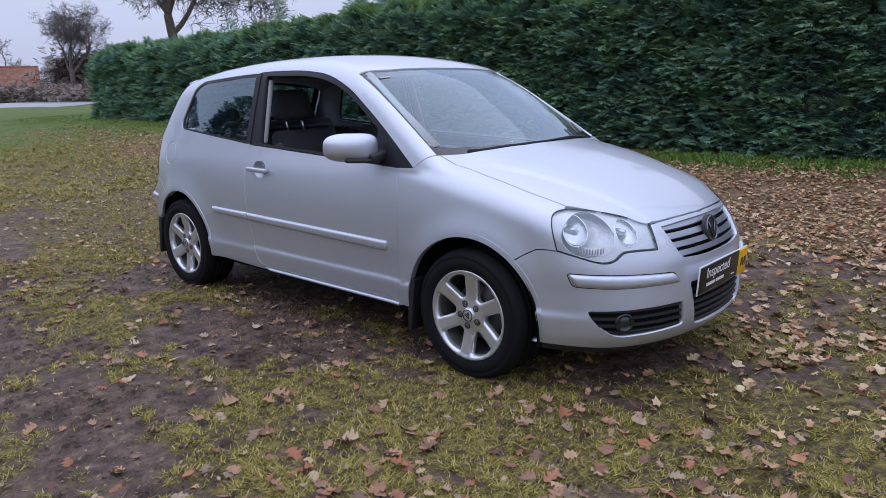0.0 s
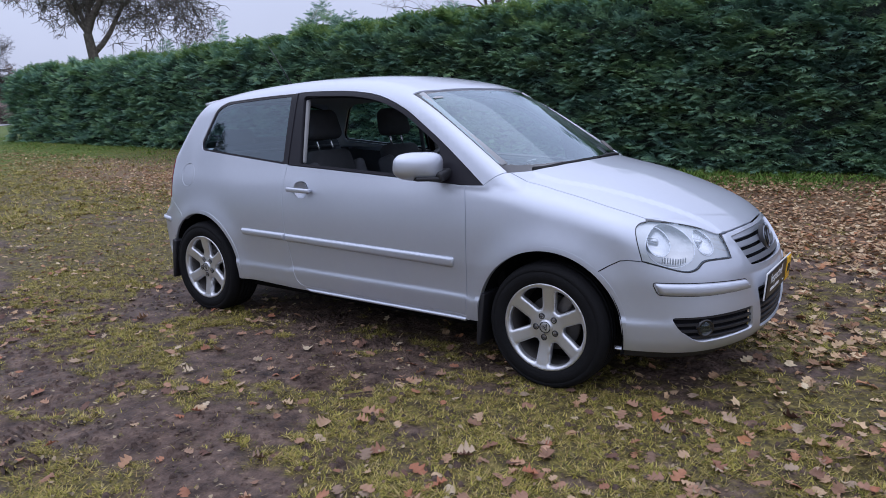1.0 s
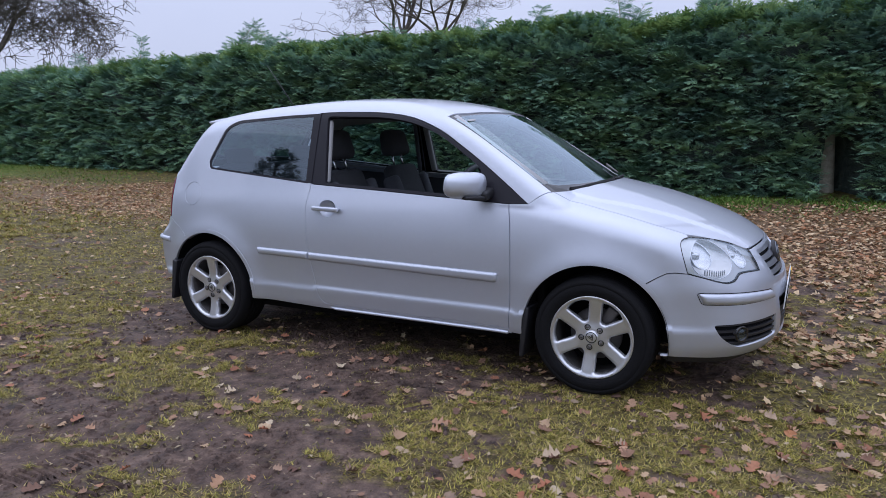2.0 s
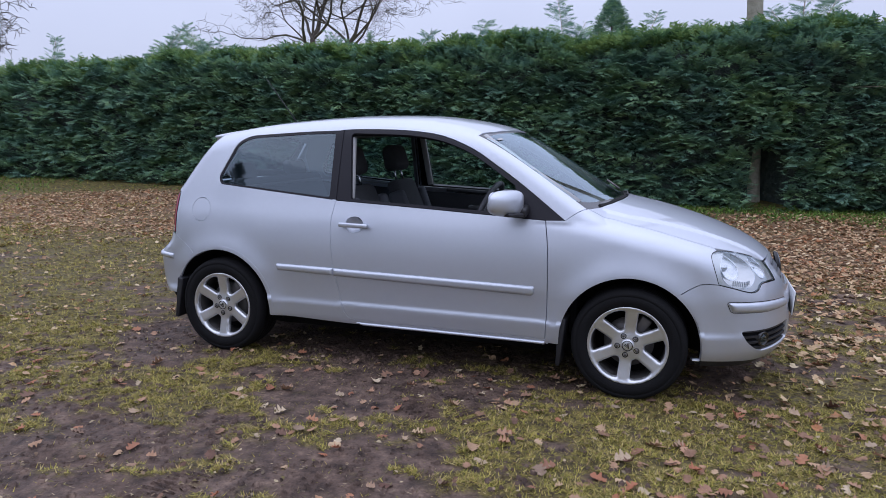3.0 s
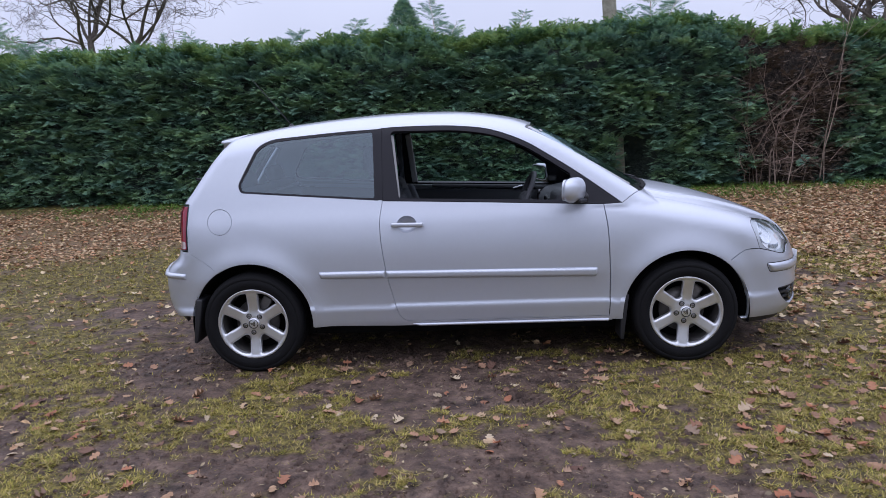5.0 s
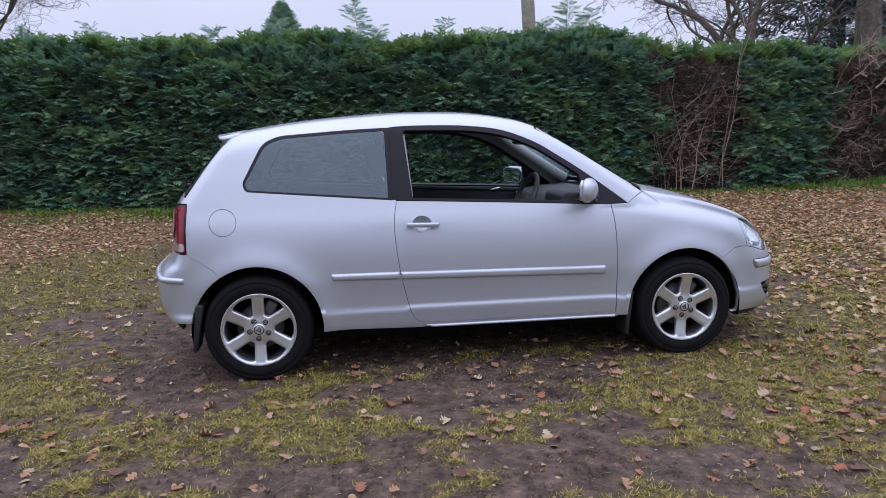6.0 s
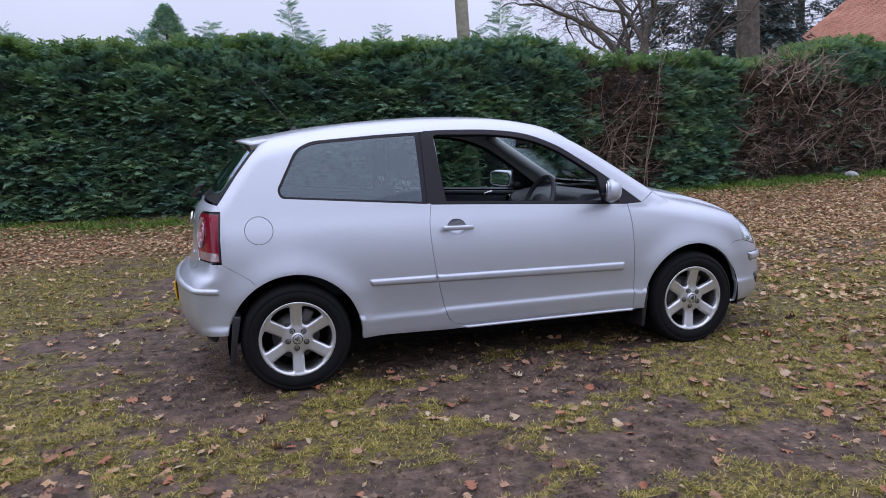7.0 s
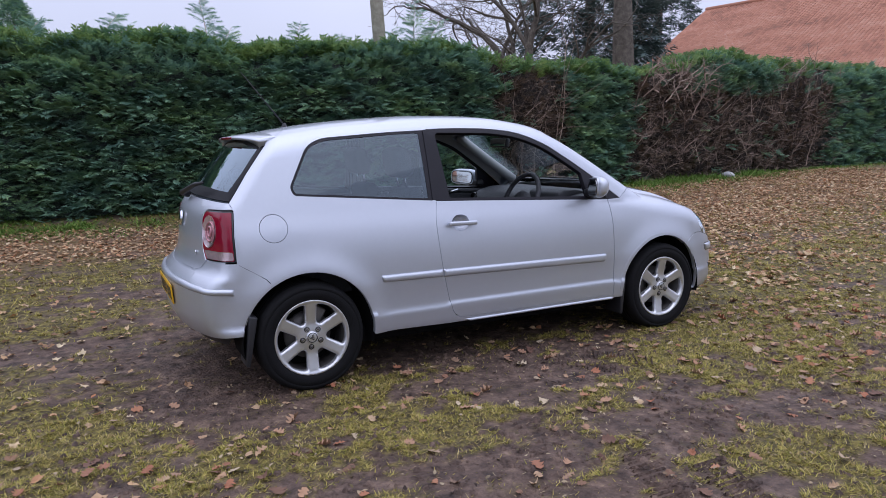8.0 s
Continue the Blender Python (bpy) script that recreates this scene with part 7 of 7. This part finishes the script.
twigs("bare_twigs", 34, 3.9, 5.2, 0.8, 3, 0.004)
twigs("bare_twigs", 12, 3.95, 4.8, 1.9, 8, 0.008, True)
twigs("bare_twigs", 2, 5.02, 5.08, 2.5, 21, 0.015, True)
twigs("bare_twigs", 210, 6.9, 13.6, 0.62, 4, 0.005)
twigs("bare_twigs", 20, 6.9, 12.5, 0.9, 5, 0.010)
twigs("bare_twigs", 48, 7.3, 9.0, 0.5, 15, 0.013, low=1.45, high=2.05)
twigs("bare_twigs", 65, 11.0, 13.7, 0.55, 16, 0.007, low=1.2, high=2.25)
stone = bmesh.new()
bmesh.ops.create_icosphere(stone, subdivisions=3, radius=0.12)
for v in stone.verts:
    v.co *= 1 + 0.25 * noise.noise(v.co * 9)
    v.co.z *= 0.6
tagged(done(stone, "stone", material("pale_stone", (0.42, 0.42, 0.42), 0.8, spread=0.2, scale=12, bump=0.5), None, pose(9.3, 5.7, float(height(9.3, 5.7)) + 0.05)), "pale lump of stone by the hedge foot", "stone")


# ---- telegraph pole ----
pole_z = float(height(2.2, 6.4))
tagged(done(lathe([(0.0, 7.2), (0.085, 7.19), (0.092, 7.1), (0.10, 3.5), (0.108, 0.0), (0.11, -0.3)], 24), "telegraph_pole", POLE_WOOD, None, pose(2.30, 6.4, pole_z, 0, -3.0)), "weathered wooden telegraph pole behind the hedge", "pole")


# ---- bare winter trees ----
def grow(seed, tall, spread, depth=6, trunk=0.3, fork=0.32, droop=0.0, stems=((0.0, 0.0, 1.0),), thin=0.006, keep=(0.58, 0.80), first=2, wind=0.0):
    """Limbs of a bare tree as tapered lines: start with the trunk, then fork."""
    r = random.Random(seed)
    limbs = []

    def limb(p, d, length, w, level):
        steps, pts, rad = (5 if level < 4 else 3 if level < 6 else 2), [p.copy()], [w]
        for k in range(steps):
            bend = 0.10 + 0.10 * level + (wind if level < 3 else 0.0)
            d = (d + Vector((r.uniform(-bend, bend), r.uniform(-bend, bend), r.uniform(-bend, bend) + 0.03 - droop * level))).normalized()
            p = p + d * length / steps
            pts.append(p.copy())
            rad.append(w * (1 - 0.45 * (k + 1) / steps))
        limbs.append((level, pts, rad))
        if level >= depth:
            return
        n = 3 if level else 4
        for i in range(n + (1 if r.random() < 0.5 else 0)):
            k = r.randint(2 if level else first, steps) if i else steps
            side = Vector((r.uniform(-1, 1), r.uniform(-1, 1), r.uniform(-0.25, 0.5) + (0.35 if first > 2 and level < 2 else 0)))
            lead = i == 0 and level < 4
            nd = (d * (1.3 if lead else r.uniform(0.4, 0.9)) + side.normalized() * spread * r.uniform(0.7, 1.2) * (0.6 if lead else 1.0)).normalized()
            limb(pts[k], nd, length * r.uniform(*keep), max(rad[k] * (0.92 if lead else r.uniform(0.42, 0.64) + (0.12 if level < 2 else 0.0)), thin), level + 1)

    for d in stems:
        limb(Vector((0, 0, 0)), (Vector(d[:3]) + Vector((r.uniform(-0.06, 0.06), 0, 0))).normalized(), tall * fork, trunk * (d[3] if len(d) > 3 else 1.0), 0)
    return limbs


def bare_tree(name, seed, tall, at, spread=0.85, depth=6, trunk=0.3, label="", fork=0.32, droop=0.0, stems=((0.0, 0.0, 1.0),), thin=0.006, mat=BARK, keep=(0.58, 0.80), first=2, wind=0.0):
    limbs = grow(seed, tall, spread, depth, trunk, fork, droop, stems, thin, keep, first, wind)
    tree = tagged(new(name), label, "tree", name.replace("_", " ") + "s")
    tree.matrix_basis = pose(at[0], at[1], float(height(at[0], at[1])) - 0.1)
    for part_name, levels in (("trunk", (0,)), ("crown", tuple(range(1, 12)))):
        verts, faces = [], []
        for level, pts, rad in limbs:
            if level not in levels:
                continue
            sides_n = 8 if level == 0 else 5 if level < 3 else 3
            rows, side = [], None
            for i, c in enumerate(pts):
                d = (pts[min(i + 1, len(pts) - 1)] - pts[max(i - 1, 0)]).normalized()
                side = d.orthogonal().normalized() if side is None else (side - d * side.dot(d)).normalized()
                up = d.cross(side)
                rows.append(len(verts))
                flare = 1.5 if level == 0 and i == 0 else 1.0
                verts += [tuple(c + (side * math.cos(a) + up * math.sin(a)) * rad[i] * flare) for a in np.linspace(0, 2 * math.pi, sides_n, endpoint=False)]
            for a, b in zip(rows, rows[1:]):
                faces += [(a + i, a + (i + 1) % sides_n, b + (i + 1) % sides_n, b + i) for i in range(sides_n)]
        if verts:
            part(part_name, quick_mesh(part_name, np.array(verts), np.array(faces), mat, True), tree)
    return tree


bare_tree("oak_tree", 14, 19.0, (-21.9, 37.6), 1.55, 6, 0.33, "bare spreading oak tree beyond the hedge", 0.37, 0.004, ((0.0, 0, 1), (0.10, 0, 1, 0.7)), thin=0.012, keep=(0.58, 0.76), first=4, wind=0.16)
bare_tree("ash_tree", 6, 15.0, (-23.9, 12.0), 1.15, 7, 0.29, "bare tree with hanging twigs beside the hedge", 0.26, 0.045, ((-0.12, -0.2, 1),), thin=0.014, keep=(0.62, 0.82), first=4)
bare_tree("field_tree", 23, 17.5, (-76.0, 27.4), 0.75, 7, 0.36, "bare rounded tree across the field", 0.20, thin=0.013, mat=FAR_BARK, first=4)
bare_tree("field_tree", 29, 10.0, (-104, 29.8), 0.85, 5, 0.25, "bare rounded tree across the field", thin=0.020, mat=FAR_BARK)
bare_tree("roadside_tree", 33, 13.0, (11.9, 16.3), 1.1, 5, 0.24, "bare tree with twin leaning trunks behind the hedge", 0.30, 0.02, ((-0.22, 0, 1), (0.08, 0, 1)), thin=0.009, keep=(0.55, 0.72), first=3, wind=0.06)
bare_tree("roadside_tree", 37, 14.0, (14.3, 14.4), 0.6, 5, 0.45, "tall bare tree trunk behind the hedge", 0.5, first=4)
bare_tree("bare_shrub", 41, 12.0, (0.6, 55), 0.6, 5, 0.12, "bare twiggy shrub beyond the hedge", 0.28, thin=0.013, mat=FAR_BARK)
bare_tree("bare_shrub", 43, 5.0, (-18.6, 29), 0.6, 5, 0.10, "bare twiggy shrub beyond the hedge", 0.28)


def conifer(name, at, tall, wide, count, size, seed, label, mat=FROND):
    """An evergreen: a trunk and many drooping sprays in a ragged cone."""
    tree = tagged(new(name), label, "tree", name.replace("_", " ") + "s")
    tree.matrix_basis = pose(at[0], at[1], float(height(at[0], at[1])) - 0.1)
    done(tube([(0, 0, 0), (0.05, 0, tall * 0.5), (0, 0, tall)], [wide * 0.09, wide * 0.05, 0.02], 8), "trunk", BARK, tree)
    g = np.random.default_rng(seed)
    t = g.random(count) ** 0.75
    a = g.uniform(0, 6.28, count)
    ragged = 0.65 + 0.7 * patches(a * 1.3, t * 9, 1.0, seed, 2)
    r = wide * (1 - t) ** 0.85 * ragged * g.uniform(0.35, 1.0, count) ** 0.5
    v, f = COARSE_SPRAY
    verts, faces = strewn(v, f, r * np.cos(a), r * np.sin(a), 0.12 * tall + t * tall * 0.88, a - math.pi / 2 + g.uniform(-0.7, 0.7, count), np.radians(g.uniform(-30, 25, count) + 50 * t ** 3), g.uniform(-0.5, 0.5, count), size * (1.15 - 0.8 * t) * g.uniform(0.6, 1.3, count))
    tagged(part("crown", quick_mesh("crown", verts, faces, mat), tree), kind="stuff")
    return tree


conifer("fir_tree", (-5.2, 55), 11.4, 4.4, 3200, 1.3, 3, "dark green fir tree beyond the hedge")
conifer("fir_tree", (-15.0, 31), 6.2, 1.2, 900, 0.55, 8, "dark green fir tree beyond the hedge")
conifer("cedar_tree", (18.4, 21.5), 14.0, 3.9, 3200, 1.0, 5, "broad dark evergreen behind the hedge", CEDAR)
conifer("cedar_tree", (30.2, 29.6), 14.5, 4.4, 2700, 1.1, 6, "broad dark evergreen behind the hedge", CEDAR)
conifer("cedar_tree", (18.0, 19.3), 9.0, 2.8, 2000, 0.9, 9, "broad dark evergreen behind the hedge", CEDAR)


conifer("pine_tree", (-25.0, -14.5), 9.5, 4.2, 900, 1.5, 21, "dark pine tree on the far side of the clearing", CEDAR)
conifer("pine_tree", (-31.0, -12.0), 9.0, 4.5, 900, 1.6, 22, "dark pine tree on the far side of the clearing", CEDAR)
conifer("pine_tree", (-20.0, -21.0), 12.5, 4.5, 1000, 1.5, 23, "dark pine tree on the far side of the clearing", CEDAR)
conifer("pine_tree", (-36.0, -20.0), 11.5, 4.5, 900, 1.7, 24, "dark pine tree on the far side of the clearing", CEDAR)


conifer("pine_tree", (-13.0, -26.0), 12.5, 4.5, 1000, 1.7, 25, "dark pine tree on the far side of the clearing", CEDAR)
conifer("pine_tree", (2.0, -27.0), 11.5, 4.2, 900, 1.6, 26, "dark pine tree on the far side of the clearing", CEDAR)


# ---- tiled house beyond the hedge ----
def tiled_house(name, ridge_a, ridge_b, eave_drop, span, label, cols, rows, tile=TILE):
    """A house with a pantiled roof: walls, ridge, and two slopes of lapped tiles."""
    a, b = Vector(ridge_a), Vector(ridge_b)
    along = (b - a).normalized()
    out = Vector((along.y, -along.x, 0)).normalized()
    house = tagged(new(name), label, "house")
    house.matrix_basis = Matrix.Translation((a.x, a.y, 0))
    length = (b - a).length
    for side in (1, -1):
        down = (out * side * span + Vector((0, 0, -eave_drop)))
        nrm = along.cross(down).normalized()
        if nrm.z < 0:
            nrm = -nrm
        verts, faces = [], []
        step_u, step_v = length / cols, 1.0 / rows
        for j in range(rows):
            for i in range(cols):
                k = len(verts)
                for vv in (0.0, 1.12):
                    for uu, hh in ((0.0, 0.0), (0.28, 0.030), (0.62, 0.0), (0.85, -0.010), (1.06, 0.002)):
                        p = along * ((i + uu) * step_u) + down * ((j + vv) * step_v) + nrm * (hh + 0.015 * vv)
                        verts.append(tuple(p + Vector((0, 0, a.z))))
                faces += [(k + m, k + m + 1, k + 6 + m, k + 5 + m) for m in range(4)]
        tagged(part("roof_tiles", quick_mesh("roof_tiles", np.array(verts), np.array(faces), tile, True), house, "orange clay pantiles"), kind="stuff")
    bm = bmesh.new()
    corners = [out * span * 0.94, -out * span * 0.94]
    low = 0.0
    for end in (Vector((0, 0, 0)), along * length):
        pts = [end + corners[0], end + corners[1], end + corners[1], end, end + corners[0]]
        zs = [low, low, a.z - eave_drop * 0.97, a.z - 0.06, a.z - eave_drop * 0.97]
        bm.faces.new([bm.verts.new((p.x, p.y, z)) for p, z in zip(pts, zs)])
    for c in corners:
        q = [c, c + along * length]
        bm.faces.new([bm.verts.new((p.x, p.y, z)) for p, z in ((q[0], low), (q[1], low), (q[1], a.z - eave_drop * 0.97), (q[0], a.z - eave_drop * 0.97))])
    done(bm, "wall", BRICKWORK, house, None, "brick wall", False)
    done(tube([tuple(Vector((0, 0, a.z + 0.02))), tuple(along * length + Vector((0, 0, a.z + 0.02)))], 0.11, 10), "ridge_tiles", tile, house)
    return house


tiled_house("tiled_house", (28.1, 23.9, 7.8), (30.2, 12.4, 7.8), 4.3, 7.3, "brick house with an orange pantiled roof", 72, 44)
tiled_house("farm_house", (-97.5, 21.5, 4.6), (-94.2, 30.8, 4.6), 2.4, 3.4, "distant brick house with a dull red tiled roof", 26, 10, OLD_TILE)


# ---- road across the field, far hedges, wire ----
road_x = np.linspace(-240, -46, 80)
road_y = 15.0 + (road_x + 54) * -0.565
RU = np.stack([road_x, road_x], 0)
RV = np.stack([road_y - 6.5, road_y + 5.5], 0)
ri = np.arange(160).reshape(2, 80)
road_q = np.stack([ri[0, :-1], ri[0, 1:], ri[1, 1:], ri[1, :-1]], -1)
RZ = height(RU, RV) + 0.03
tagged(new("road", quick_mesh("road", np.stack([RU, RV, RZ], -1).reshape(-1, 3), road_q, ROAD, True)), "pale wet tarmac lane across the field", "road", kind="structure")


def thicket(name, x0, x1, y0, y1, tall, count, seed, label, mat):
    """A far belt of bushes: many small clumps of sprays."""
    g = np.random.default_rng(seed)
    t = g.random(count)
    x, y = x0 + (x1 - x0) * t, y0 + (y1 - y0) * t + g.normal(0, 1.2, count)
    top = tall * (0.55 + 0.9 * patches(t * 40, t * 0, 1.0, seed, 3))
    z = height(x, y) + top * g.random(count) ** 0.8
    v, f = COARSE_SPRAY
    verts, faces = strewn(v, f, x, y, z, g.uniform(0, 6.28, count), g.uniform(-0.4, 1.2, count), g.uniform(-0.6, 0.6, count), g.uniform(0.7, 1.6, count))
    return tagged(new(name, quick_mesh(name, verts, faces, mat)), label, "bushes", kind="stuff")


thicket("far_bushes", -150, -60, 60, 42, 3.2, 2600, 3, "brown winter bushes across the field", HAZE_TWIG)
thicket("far_bushes", -75, -48, 37, 29, 2.6, 1200, 4, "brown winter bushes across the field", HAZE_TWIG)
thicket("far_bushes", -92, -66, 21, 27, 1.3, 1200, 5, "brown winter bushes across the field", HAZE_TWIG)
thicket("far_bushes", -79, -77, 27.4, 33, 4.0, 2200, 6, "tall brown winter thicket across the field", HAZE_TWIG)
thicket("tree_belt", -45, 40, -26, -30, 4.2, 2400, 7, "dark evergreen belt on the near side of the field", FROND)
